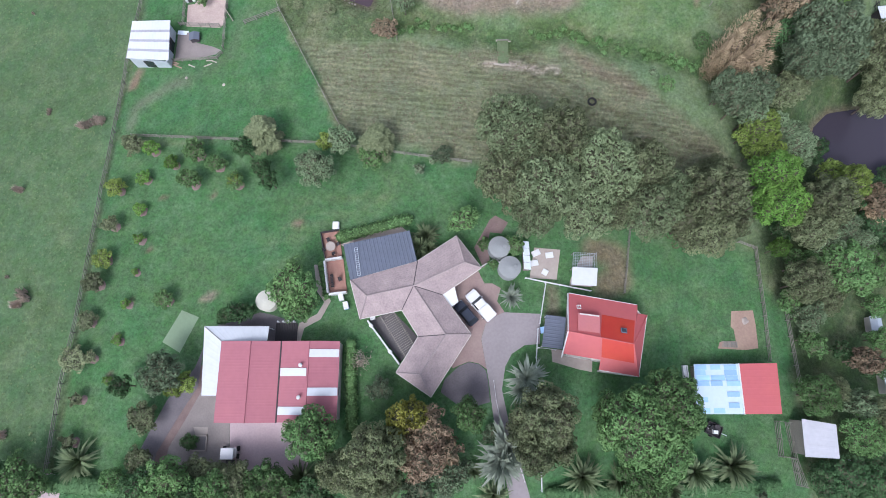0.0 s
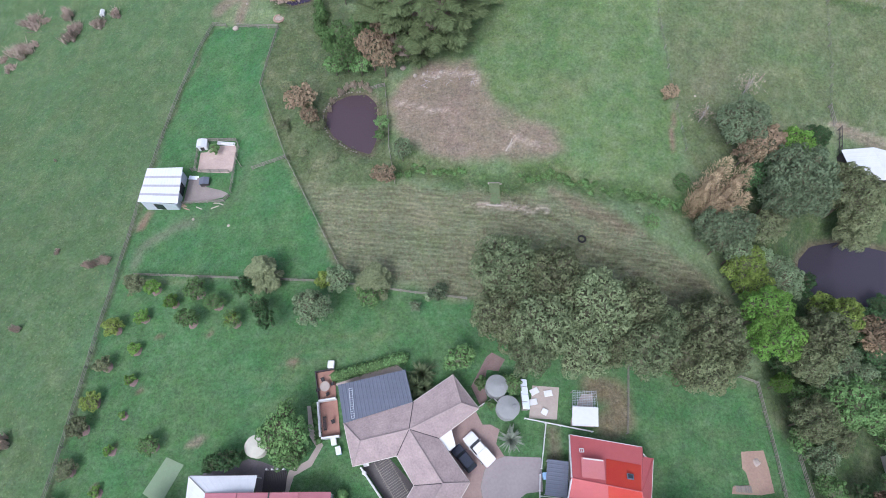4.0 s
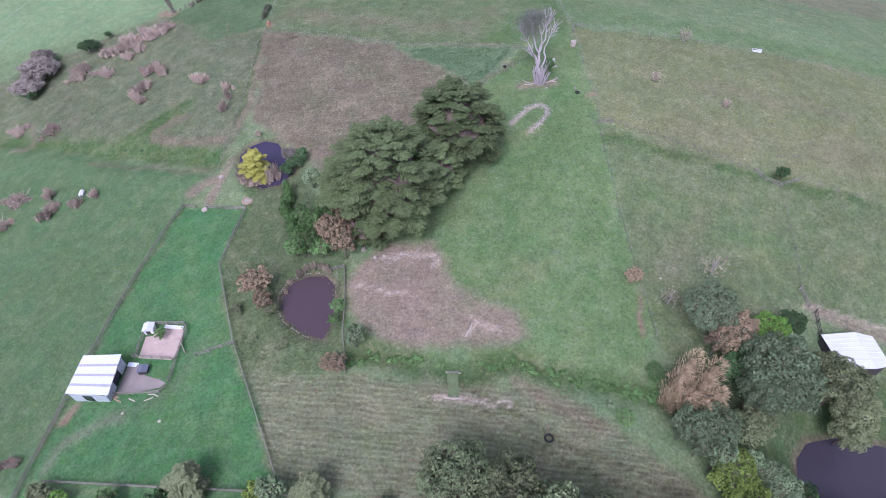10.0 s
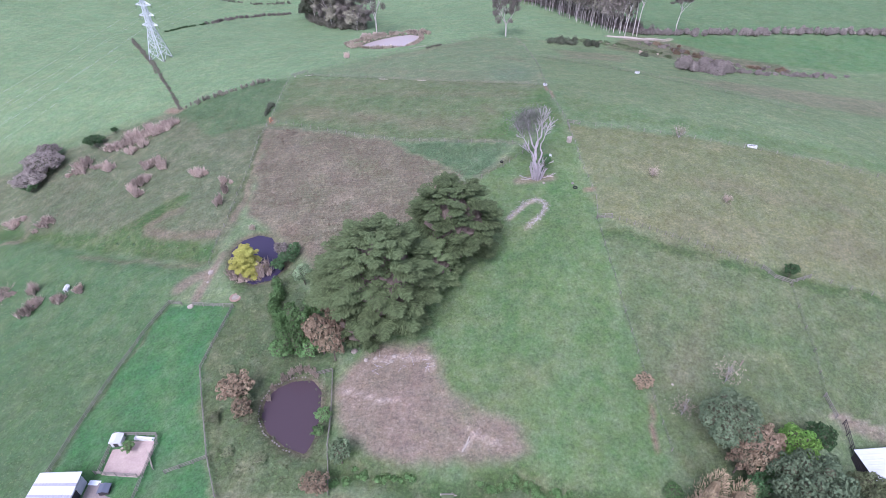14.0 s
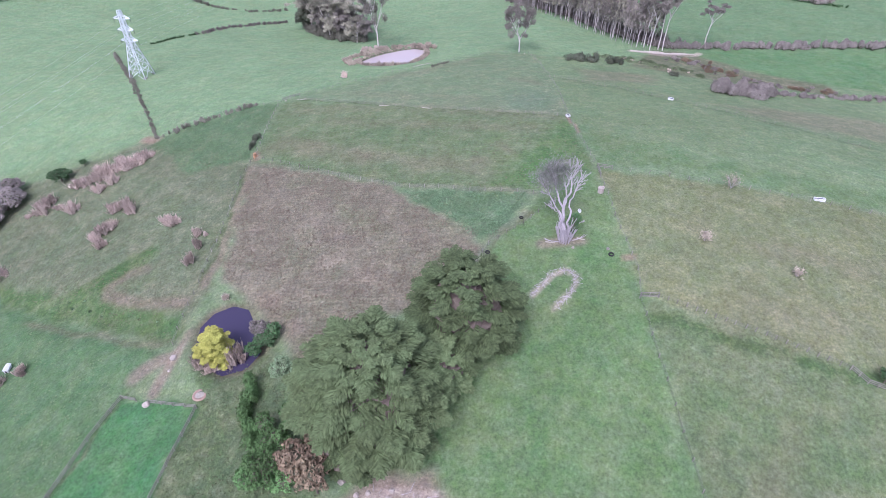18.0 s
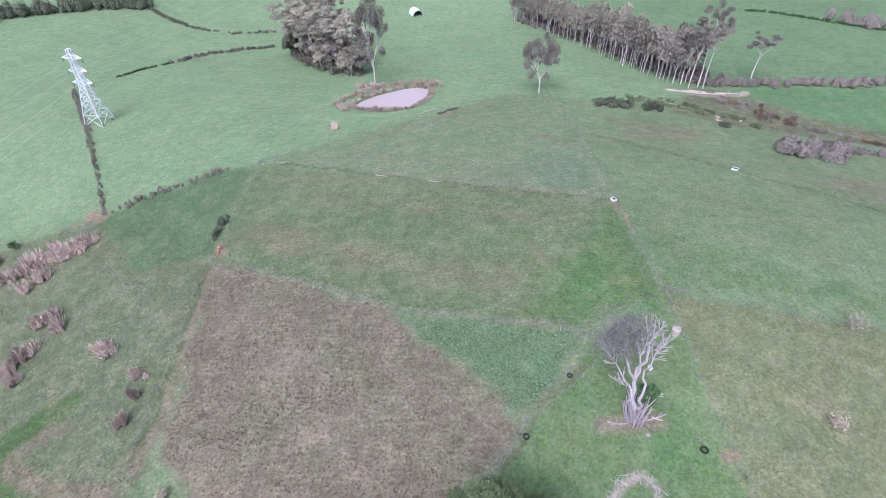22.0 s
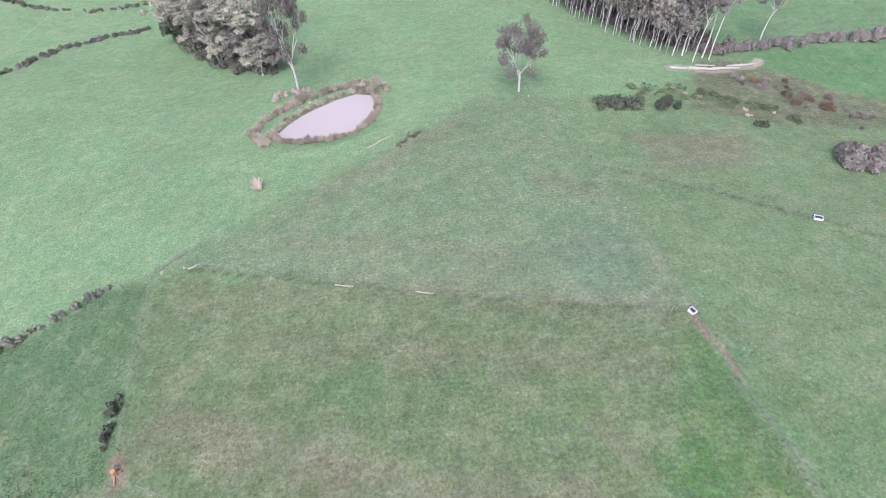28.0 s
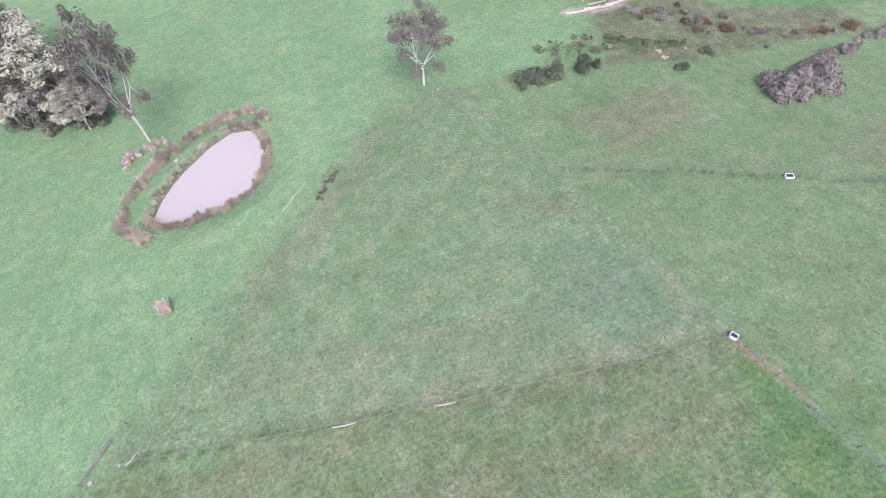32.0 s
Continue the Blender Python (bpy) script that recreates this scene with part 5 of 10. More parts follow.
ridge_cap((sxm, sy0, SZ + 3.7), (sxm, sy1, SZ + 3.7), shed, WOOD_DARK, 0.12, "valley_gutter")
for x0, x1, y, side in ((-17.8, -13.75, 4.4, 1), (-21.85, -18.1, 1.8, 0), (-17.8, -13.75, -0.85, 1), (-21.85, -18.1, -3.4, 0)):
    za, zb = ((4.3, 3.66) if side else (3.78, 4.27))
    slab("skylight", [(x0, y - 0.55, SZ + za + 0.06), (x1, y - 0.55, SZ + zb + 0.06), (x1, y + 0.55, SZ + zb + 0.06), (x0, y + 0.55, SZ + za + 0.06)], WHITE_SHEET, shed, 0.05, "milky white skylight sheet")
for y in (2.75, -1.6):
    bm = bmesh.new()
    rod(bm, (-18.9, y, SZ + 4.0), (-18.9, y, SZ + 4.5), 0.16, 0.16, 10)
    ball(bm, (-18.9, y, SZ + 4.6), 0.3, 2, 0.8)
    part("roof_vent", bm, WHITE, shed, "white round roof ventilator")
for a, b, h in (((sx0 + 0.2, sy0 + 0.3), (sx1 - 0.2, sy0 + 0.3), [(2, 5.5, SZ, SZ + 3), (10, 13.5, SZ, SZ + 3)]), ((sx1 - 0.2, sy0 + 0.5), (sx1 - 0.2, sy1 - 0.2), [(3, 4.4, SZ + 1.1, SZ + 2.1)]), ((sx1 - 0.4, sy1 - 0.2), (sx0 + 0.2, sy1 - 0.2), []), ((sx0 + 0.3, sy1 - 0.4), (sx0 + 0.3, sy0 + 0.5), [])):
    wall_run("wall", a, b, SZ - 0.8, SZ + 3.5, CREAM_BOARD, shed, 0.15, holes=h)
lean = thing("shed_verandah", pose(0, 0, 0), "white sheet verandah wrapped round the red shed", "verandah")
sheet("roof_sheet", (-33.6, 8.3, SZ + 2.7), (-24.2, 8.3, SZ + 2.7), (-24.2, 6.15, SZ + 3.3), (-30.7, 6.15, SZ + 3.3), WHITE_SHEET, lean, 1.2, 0.008)
sheet("roof_sheet", (-33.0, -1.4, SZ + 2.7), (-33.6, 8.3, SZ + 2.7), (-30.7, 6.15, SZ + 3.3), (-30.65, -1.4, SZ + 3.3), WHITE_SHEET, lean, 1.2, 0.008)
ridge_cap((-33.6, 8.3, SZ + 2.74), (-30.7, 6.15, SZ + 3.36), lean, WOOD, 0.05, "hip_flashing")
for x, y in ((-33.4, 8.1), (-30, 8.1), (-27, 8.1), (-24.4, 8.1), (-33.1, 5), (-33.0, 2), (-32.9, -1.2)):
    bm = bmesh.new()
    box(bm, x - 0.06, y - 0.06, SZ - 0.6, x + 0.06, y + 0.06, SZ + 2.66)
    part("post", bm, WHITE, lean)
dk = thing("timber_deck", pose(0, 0, 0), "dark stained timber deck beside the shed", "deck")
for i in range(13):
    bm = bmesh.new()
    box(bm, -24.0 + 0.25 * i, 6.3, SZ + 0.1, -23.78 + 0.25 * i, 9.0, SZ + 0.22)
    part("board", bm, WOOD_DARK, dk)
bm = bmesh.new()
box(bm, -24.0, 6.5, SZ - 0.6, -20.8, 8.9, SZ + 0.1)
part("base", bm, WOOD_DARK, dk)
for i in range(4):
    pt = thing("garden_bollard", pose(-23.6 + 0.8 * i, 9.2, ground_z(-23.6 + 0.8 * i, 9.2)), "small white post beside the deck", "bollard", "deck posts")
    bm = bmesh.new()
    rod(bm, (0, 0, -0.2), (0, 0, 0.9), 0.12, 0.1, 8)
    ball(bm, (0, 0, 0.95), 0.16, 2)
    part("post", bm, WHITE, pt)


def tank(x, y, r, h, material, label, roof=True):
    """A round water tank with a shallow conical lid."""
    t = thing("water_tank", pose(x, y, ground_z(x, y)), label, "water tank")
    bm = bmesh.new()
    rod(bm, (0, 0, -0.3), (0, 0, h), r, r, 28)
    part("body", bm, material, t)
    for z in np.linspace(0.25, h - 0.2, 6):
        bm = bmesh.new()
        bmesh.ops.create_cone(bm, cap_ends=True, segments=28, radius1=r + 0.03, radius2=r + 0.03, depth=0.05, matrix=Matrix.Translation((0, 0, z)))
        part("hoop", bm, material, t)
    bm = bmesh.new()
    bmesh.ops.create_cone(bm, cap_ends=True, segments=28, radius1=r + 0.06, radius2=0.2, depth=r * 0.22, matrix=Matrix.Translation((0, 0, h + r * 0.11)))
    part("lid", bm, material, t)
    bm = bmesh.new()
    rod(bm, (r * 0.5, 0, h), (r * 0.5, 0, h + r * 0.2 + 0.15), 0.28, 0.28, 12)
    part("hatch", bm, material, t)
    return t


tank(9.5, 20.3, 1.6, 2.3, TANK_GREY, "grey round concrete rainwater tank")
tank(11.0, 17.2, 1.65, 2.3, TANK_GREY, "grey round concrete rainwater tank beside the driveway")
tank(-25.3, 12.2, 1.5, 2.0, TANK_WHITE, "cream round water tank half under a tree")
tank(43.2, 141.3, 0.62, 1.2, PALE_PAD, "galvanised round stock water tank in the paddock")

# the red-roofed cottage
CZ = ground_z(25, 7)
cot = thing("cottage", pose(0, 0, 0), "white cottage with coral-red ribbed steel roof", "house")
COT = {"a": (19.83, 13.38, 2.7), "b": (29.93, 11.6, 2.7), "c": (29.75, 10.31, 2.95), "d": (31.23, 10.09, 2.7), "e": (29.19, 1.19, 2.7), "f": (23.53, 2.15, 2.7), "g": (23.7, 3.57, 3.3), "h": (18.36, 4.45, 3.3), "W": (18.67, 7.52, 5.2), "M": (23.61, 6.64, 5.2), "E": (28.04, 5.69, 5.2)}
COT = {k: Vector((x, y, CZ + z)) for k, (x, y, z) in COT.items()}
for face in ("abEW", "bcE", "cdE", "deE", "WMgh", "MEefg"):
    slab("roof_slope", [COT[c] for c in face], RED_HOUSE, cot, 0.08)
lift = Vector((0, 0, 0.035))
north = lambda u, v: COT["a"].lerp(COT["b"], u).lerp(COT["W"].lerp(COT["E"], u), v) + lift  # noqa: E731
slab("roof_patch", [north(0.5, 0.42), north(0.98, 0.42), north(0.99, 0.995), north(0.5, 0.995)], RED_FRESH, cot, 0.03, "fresh red patch of roofing")
south = lambda u, v: COT["M"].lerp(COT["E"], u).lerp(COT["f"].lerp(COT["e"], u), v) + lift * 1.6  # noqa: E731
slab("roof_patch", [south(0.0, 0.01), south(0.98, 0.01), south(0.93, 0.6), south(0.03, 0.6)], RED_FRESH, cot, 0.03, "fresh red patch of roofing")
for a, b in ("WE", "Ed", "Ee"):
    ridge_cap(COT[a] + lift, COT[b] + lift, cot, RED_HOUSE, 0.08)
dm = link("dormer", bpy.data.meshes.new("dormer"), None, cot, "flat-topped red dormer")
slab("dormer_roof", [(20.5, 10.2, CZ + 4.75), (23.6, 9.8, CZ + 4.75), (23.3, 7.2, CZ + 5.3), (20.2, 7.6, CZ + 5.3)], mat("sun-bleached coral steel", (0.47, 0.17, 0.175), rough=0.6, vary=0.07), cot, 0.08, "faded coral dormer roof")
bm = bmesh.new()
box(bm, -1.4, -1.2, -1.2, 1.4, 1.2, -0.05, Matrix.Translation((21.95, 8.75, CZ + 4.85)) @ Matrix.Rotation(radians(-7.5), 4, "Z"))
bm.to_mesh(dm.data)
bm.free()
dm.data.materials.append(CREAM_BOARD)
bm = bmesh.new()
box(bm, -0.45, -0.4, 0, 0.45, 0.4, 0.14, Matrix.Translation((26.9, 7.6, CZ + 4.75)) @ pose(0, 0, 0, -22, 0, -8), 0.03)
win = part("skylight", bm, SLATE_SHEET, cot, "grey-framed roof window")
bm = bmesh.new()
box(bm, -0.32, -0.27, 0.14, 0.32, 0.27, 0.16, Matrix.Translation((26.9, 7.6, CZ + 4.75)) @ pose(0, 0, 0, -22, 0, -8))
part("pane", bm, GLASS, win)
bm = bmesh.new()
for a, b in (((0, 0), (0.55, 0)), ((0, 0.5), (0.55, 0.5)), ((0, 0), (0, 0.5)), ((0.55, 0), (0.55, 0.5)), ((0.27, 0), (0.27, 0.5))):
    rod(bm, (20.6 + a[0], 10.9 + a[1], CZ + 4.0 - 0.35 * a[1]), (20.6 + b[0], 10.9 + b[1], CZ + 4.0 - 0.35 * b[1]), 0.05)
part("roof_hatch", bm, WHITE, cot, "white roof hatch frame")
for a, b, hs in (((19.0, 4.3), (29.4, 2.4), [(1, 2.4, CZ + 1, CZ + 2.1), (3.4, 4.3, CZ + 0.02, CZ + 2.05)]), ((29.6, 2.4), (30.9, 9.9), [(2, 3.4, CZ + 1, CZ + 2.1)]), ((30.6, 10.0), (29.4, 11.4), []), ((29.5, 11.4), (20.0, 12.8), [(1.5, 2.9, CZ + 1, CZ + 2.1), (5, 6.4, CZ + 1, CZ + 2.1)]), ((20.0, 12.8), (19.0, 4.3), [(1.5, 2.9, CZ + 1, CZ + 2.1), (5, 6.4, CZ + 1, CZ + 2.1)]), ((29.4, 1.4), (24.0, 2.1), [(2, 3.4, CZ + 1, CZ + 2.1)])):
    wall_run("wall", a, b, CZ - 1.2, CZ + 2.7, CREAM_BOARD, cot, 0.18, holes=hs)
bm = bmesh.new()
gv = [bm.verts.new(p) for p in ((19.95, 12.8, CZ + 2.6), (18.75, 4.2, CZ + 3.2), (19.05, 7.5, CZ + 5.1))]
gf = bm.faces.new(gv)
gm = bmesh.ops.extrude_face_region(bm, geom=[gf])
for v in gm["geom"]:
    if isinstance(v, bmesh.types.BMVert):
        v.co.x += 0.15
part("gable", bm, WHITE, cot, "white west gable")
for a, b in (((19.7, 13.35), (18.85, 7.5)), ((18.85, 7.5), (18.1, 3.9))):
    za, zb = (2.75, 5.25) if a[1] > 10 else (5.25, 3.35)
    bm = bmesh.new()
    rod(bm, (a[0] - 0.05, a[1], CZ + za), (b[0] - 0.05, b[1], CZ + zb), 0.1, 0.1, 4)
    part("bargeboard", bm, WHITE, cot)
for a, b in ("ab", "de", "ef"):
    bm = bmesh.new()
    rod(bm, COT[a] - lift, COT[b] - lift, 0.07)
    part("gutter", bm, WHITE, cot)
porch = thing("porch", pose(0, 0, 0), "slate-blue sheet-roofed lean-to porch on the cottage", "porch")
sheet("roof_sheet", (15.5, 5.5, CZ + 2.2), (16.3, 10.2, CZ + 2.2), (19.2, 9.8, CZ + 2.65), (18.5, 5.1, CZ + 2.65), SLATE_SHEET, porch, 0.5)
for x, y in ((15.7, 5.6), (16.4, 10.0), (16.1, 7.8)):
    bm = bmesh.new()
    box(bm, x - 0.06, y - 0.06, CZ - 0.5, x + 0.06, y + 0.06, CZ + 2.15)
    part("post", bm, WHITE, porch)
bin1 = thing("recycling_bin", pose(15.9, 8.0, ground_z(15.9, 8.0), 0, 0, 8), "blue recycling bin at the porch", "bin")
bm = bmesh.new()
box(bm, -0.3, -0.45, 0.05, 0.3, 0.45, 0.9, bevel=0.05)
part("body", bm, BLUE_SHEET, bin1)
bm = bmesh.new()
box(bm, -0.33, -0.48, 0.9, 0.33, 0.48, 0.98, bevel=0.03)
part("lid", bm, BLUE_SHEET, bin1)
for s in (-0.28, 0.28):
    bm = bmesh.new()
    rod(bm, (s, -0.45, 0.1), (s * 1.15, -0.45, 0.1), 0.1, 0.1, 10)
    part("wheel", bm, CARBLACK, bin1)

# blue and red shed
BZ = ground_z(45, 0)
bs = thing("field_shed", pose(0, 0, 0), "open shed roofed half in patchwork blue and half in red", "shed")
sheet("roof_sheet", (45.1, 3.1, BZ + 2.9), (45.0, -4.1, BZ + 2.9), (50.7, -4.1, BZ + 2.6), (51.0, 3.2, BZ + 2.6), RED_HOUSE, bs, 0.5, 0.005)
sheet("roof_sheet", (38.5, 3.05, BZ + 2.55), (38.2, -4.1, BZ + 2.55), (44.9, -4.1, BZ + 2.9), (45.1, 3.1, BZ + 2.9), mat("pale blue-white roofing sheet", (0.47, 0.56, 0.7), rough=0.5, vary=0.08, grain=2), bs, 0.8, 0.004)
rngb = random.Random(4)
for i in range(9):
    for j in range(3):
        if rngb.random() < 0.72:
            u0, w = 38.5 + 2.15 * j + rngb.uniform(0, 0.2), rngb.uniform(1.3, 2.1)
            v = -4.0 + 0.78 * i
            z = lambda q: BZ + 2.62 + (q - 38.4) * 0.052  # noqa: E731
            slab("roof_panel", [(u0, v, z(u0)), (u0 + w, v, z(u0 + w)), (u0 + w, v + 0.74, z(u0 + w)), (u0, v + 0.74, z(u0))], BLUE_SHEET, bs, 0.03)
ridge_cap((45.05, 3.15, BZ + 2.96), (45.0, -4.15, BZ + 2.96), bs, WHITE, 0.09)
for a, b in (((38.6, 2.8), (50.6, 2.9)), ((50.5, 2.7), (50.4, -3.7)), ((38.5, -3.6), (38.7, 2.6))):
    wall_run("wall", b, a, BZ - 1.2, BZ + 2.45, WOOD, bs, 0.12)
for x in (38.6, 42.5, 46.5, 50.3):
    bm = bmesh.new()
    box(bm, x - 0.08, -3.9, BZ - 1.2, x + 0.08, -3.75, BZ + 2.5)
    part("post", bm, WOOD, bs)
bath = thing("bathtub_trough", pose(37.7, 2.0, ground_z(37.7, 2.0), 0, 0, 0), "old white bathtub used as a stock trough", "trough")
bm = bmesh.new()
for x0, y0, x1, y1, z0, z1 in ((-0.38, -0.9, 0.38, 0.9, 0.05, 0.12), (-0.38, -0.9, -0.3, 0.9, 0.1, 0.55), (0.3, -0.9, 0.38, 0.9, 0.1, 0.55), (-0.3, -0.9, 0.3, -0.8, 0.1, 0.55), (-0.3, 0.8, 0.3, 0.9, 0.1, 0.55)):
    box(bm, x0, y0, z0, x1, y1, z1)
part("tub", bm, WHITE, bath)
for i in (-0.25, 0.25):
    for j in (-0.7, 0.7):
        bm = bmesh.new()
        rod(bm, (i, j, -0.05), (i, j, 0.07), 0.05)
        part("foot", bm, PALE_STEEL, bath)
tr = thing("garden_trailer", pose(41.1, -6.4, ground_z(41.1, -6.4), 0, 0, -25), "small trailer loaded with white and dark junk", "trailer")
bm = bmesh.new()
box(bm, -1.1, -0.9, 0.45, 1.1, 0.9, 0.5)
for x0, y0, x1, y1 in ((-1.1, -0.9, 1.1, -0.85), (-1.1, 0.85, 1.1, 0.9), (-1.1, -0.85, -1.05, 0.85), (1.05, -0.85, 1.1, 0.85)):
    box(bm, x0, y0, 0.5, x1, y1, 0.9)
part("tray", bm, WOOD_DARK, tr)
bm = bmesh.new()
rod(bm, (1.1, 0, 0.45), (2.1, 0, 0.4), 0.05)
part("drawbar", bm, PALE_STEEL, tr)
for s in (-1, 1):
    bm = bmesh.new()
    rod(bm, (0, s * 0.95, 0.3), (0, s * 1.12, 0.3), 0.3, 0.3, 16)
    part("wheel", bm, CARBLACK, tr)
for i, (x, y, mt) in enumerate(((-0.5, 0.1, WHITE), (0.2, -0.3, WHITE), (0.5, 0.4, WOOD_DARK), (-0.2, 0.5, CARBLACK))):
    bm = bmesh.new()
    box(bm, x - 0.35, y - 0.25, 0.5, x + 0.35, y + 0.25, 0.85 + 0.1 * i, pose(0, 0, 0, 0, 0, 18 * i), 0.03)
    part("load", bm, mt, tr)

# stock yards with a white-roofed shelter
for (x0, y0, x1, y1) in ((53.9, -4.8, 58.6, -10.3),):
    st = thing("stock_shelter", pose(0, 0, 0), "low shelter with a plain white sheet roof beside the yards", "shelter")
    sheet("roof_sheet", (x0, y0, BZ + 1.9), (x0 - 0.3, y1 + 0.2, BZ + 1.9), (x1 - 0.3, y1, BZ + 2.3), (x1, y0 - 0.8, BZ + 2.3), BAND_PALE, st, 1.2, 0.008)
    wall_run("wall", (x0 + 0.1, y1 + 0.4), (x0 + 0.2, y0 - 0.3), BZ - 1.8, BZ + 1.85, WOOD, st, 0.1)
    wall_run("wall", (x1 - 0.2, y0 - 1.0), (x1 - 0.4, y1 + 0.3), BZ - 1.8, BZ + 2.2, WOOD, st, 0.1)

# pad with pale panels, cage and its white lid
paved("pad", [(15.2, 20.8), (19.3, 20.5), (18.5, 15.8), (14.3, 16.0)], PALE_PAD, "worn pale concrete pad", lift=0.07)

gp = thing("cold_frame", pose(0, 0, 0), "long glazed cold frame of four pale panes", "cold frame")
for i in range(4):
    y0 = 17.1 + 1.12 * i
    slab("pane", [(13.3 - 0.05 * i, y0, ground_z(13.6, 19) + 1.4), (14.4 - 0.05 * i, y0, ground_z(13.6, 19) + 1.0), (14.35 - 0.05 * i, y0 + 1.05, ground_z(13.6, 19) + 1.0), (13.25 - 0.05 * i, y0 + 1.05, ground_z(13.6, 19) + 1.4)], CLEAR_SHEET, gp, 0.06)
bm = bmesh.new()
box(bm, 13.25, 17.1, ground_z(13.6, 19) - 0.3, 14.2, 21.5, ground_z(13.6, 19) + 0.95)
part("frame", bm, WOOD, gp)
for x, y, a, w in ((15.4, 19.9, 25, 1.3), (17.5, 19.6, 8, 1.2), (15.0, 18.3, 10, 1.4), (16.7, 16.9, 60, 0.9)):
    pl = thing("scrap_panel", pose(x, y, ground_z(x, y) + 0.08, 0, 0, a), "loose white panel on the concrete pad", "panel", "panels on the pad")
    bm = bmesh.new()
    box(bm, -w / 2, -0.45, 0, w / 2, 0.45, 0.25, bevel=0.03)
    part("board", bm, WHITE, pl)
cg = thing("aviary", pose(0, 0, 0), "wire aviary with a white sheet lid", "aviary")
az = ground_z(22, 17)
for x, y in ((20.5, 14.9), (23.9, 14.7), (24.4, 19.5), (21.0, 19.7), (20.7, 17.3), (24.1, 17.1)):
    bm = bmesh.new()
    box(bm, x - 0.05, y - 0.05, az - 0.5, x + 0.05, y + 0.05, az + 1.95)
    part("post", bm, WOOD, cg)
slab("lid", [(20.3, 14.7, az + 2.0), (24.1, 14.5, az + 2.0), (24.4, 17.2, az + 2.15), (20.6, 17.4, az + 2.15)], WHITE_SHEET, cg, 0.06)
bm = bmesh.new()
for i in range(11):
    k = i / 10
    rod(bm, (20.65 + 3.7 * k, 17.3, az + 1.95), (20.95 + 3.5 * k, 19.7, az + 1.95), 0.02, 0.02, 4)
    rod(bm, (20.65 + 0.3 * k, 17.3 + 2.4 * k, az + 1.95), (24.1 + 0.3 * k, 17.1 + 2.4 * k, az + 1.95), 0.02, 0.02, 4)
part("mesh_roof", bm, PALE_STEEL, cg)
slab("floor", [(20.5, 14.9, az + 0.05), (23.9, 14.7, az + 0.05), (24.4, 19.5, az + 0.05), (21.0, 19.7, az + 0.05)], PALE_PAD, cg, 0.4)

# white shed in the north-east
WZ = ground_z(79, 59)
ws = thing("hay_barn", pose(0, 0, 0), "barn with a plain white sheet roof among trees", "barn")
sheet("roof_sheet", (75.4, 56.0, WZ + 3.2), (75.0, 62.6, WZ + 3.2), (80.5, 62.6, WZ + 3.9), (80.5, 55.5, WZ + 3.9), WHITE_SHEET, ws, 0.8, 0.025)
sheet("roof_sheet", (83.6, 62.0, WZ + 3.4), (83.6, 56.3, WZ + 3.4), (80.52, 55.5, WZ + 3.9), (80.52, 62.6, WZ + 3.9), WHITE_SHEET, ws, 0.8, 0.025)
for a, b in (((75.6, 56.4), (75.3, 62.3)), ((75.3, 62.3), (83.4, 61.9)), ((83.4, 61.7), (83.4, 56.6)), ((83.3, 56.5), (75.7, 56.2))):
    wall_run("wall", b, a, WZ - 1.5, WZ + 3.15, WOOD_DARK, ws, 0.12)

# the barn in the green paddock
RZ = ground_z(-50, 58)
bn = thing("barn", pose(0, 0, 0), "small barn with banded galvanised and clear sheet roof", "barn")
c00, c10, c11, c01 = Vector((-53.5, 54.5, RZ + 2.45)), Vector((-46.0, 53.9, RZ + 2.8)), Vector((-46.2, 61.2, RZ + 3.6)), Vector((-52.8, 61.1, RZ + 3.45))
for i, (u0, u1) in enumerate(((0, 0.2), (0.2, 0.26), (0.26, 0.45), (0.45, 0.51), (0.51, 0.7), (0.7, 0.76), (0.76, 1.0))):
    z = Vector((0, 0, 0.03 if i % 2 else 0))
    sheet("roof_sheet", c00.lerp(c01, u0) + z, c10.lerp(c11, u0) + z, c10.lerp(c11, u1) + z, c00.lerp(c01, u1) + z, WHITE_SHEET if i % 2 == 0 else BAND, bn, 0.5, 0.02)
for a, b, hs in (((-53.0, 54.5), (-46.5, 53.9), [(2, 4, RZ, RZ + 2.1)]), ((-46.5, 54.1), (-46.7, 61.1), [(2.5, 5.0, RZ, RZ + 2.3)]), ((-46.9, 60.9), (-52.6, 60.8), []), ((-52.6, 60.6), (-53.0, 54.7), [])):
    wall_run("wall", a, b, RZ - 1.0, RZ + 2.35, PALE_STEEL, bn, 0.12, holes=hs)
paved("pen_floor", [(-45.1, 66.6), (-43.8, 66.6), (-42.9, 67.9), (-38.2, 67.6), (-37.6, 65.7), (-37.6, 61.9), (-38.4, 61.2), (-44.9, 62.2)], PINK_SOIL, "trodden pale pinkish pen floor", lift=0.04)
paved("pen_floor", [(-46.3, 61.2), (-43.9, 60.8), (-42.4, 58.6), (-39.3, 57.5), (-37.8, 56.7), (-38.7, 55.9), (-40.8, 55.6), (-43.3, 55.4), (-46.2, 55.5)], PAVERS, "worn grey gravel pen floor", lift=0.04)
ft = thing("feed_trough", pose(-40.0, 68.0, ground_z(-40, 68), 0, 0, -6), "long white feed trough along the pen fence", "trough")
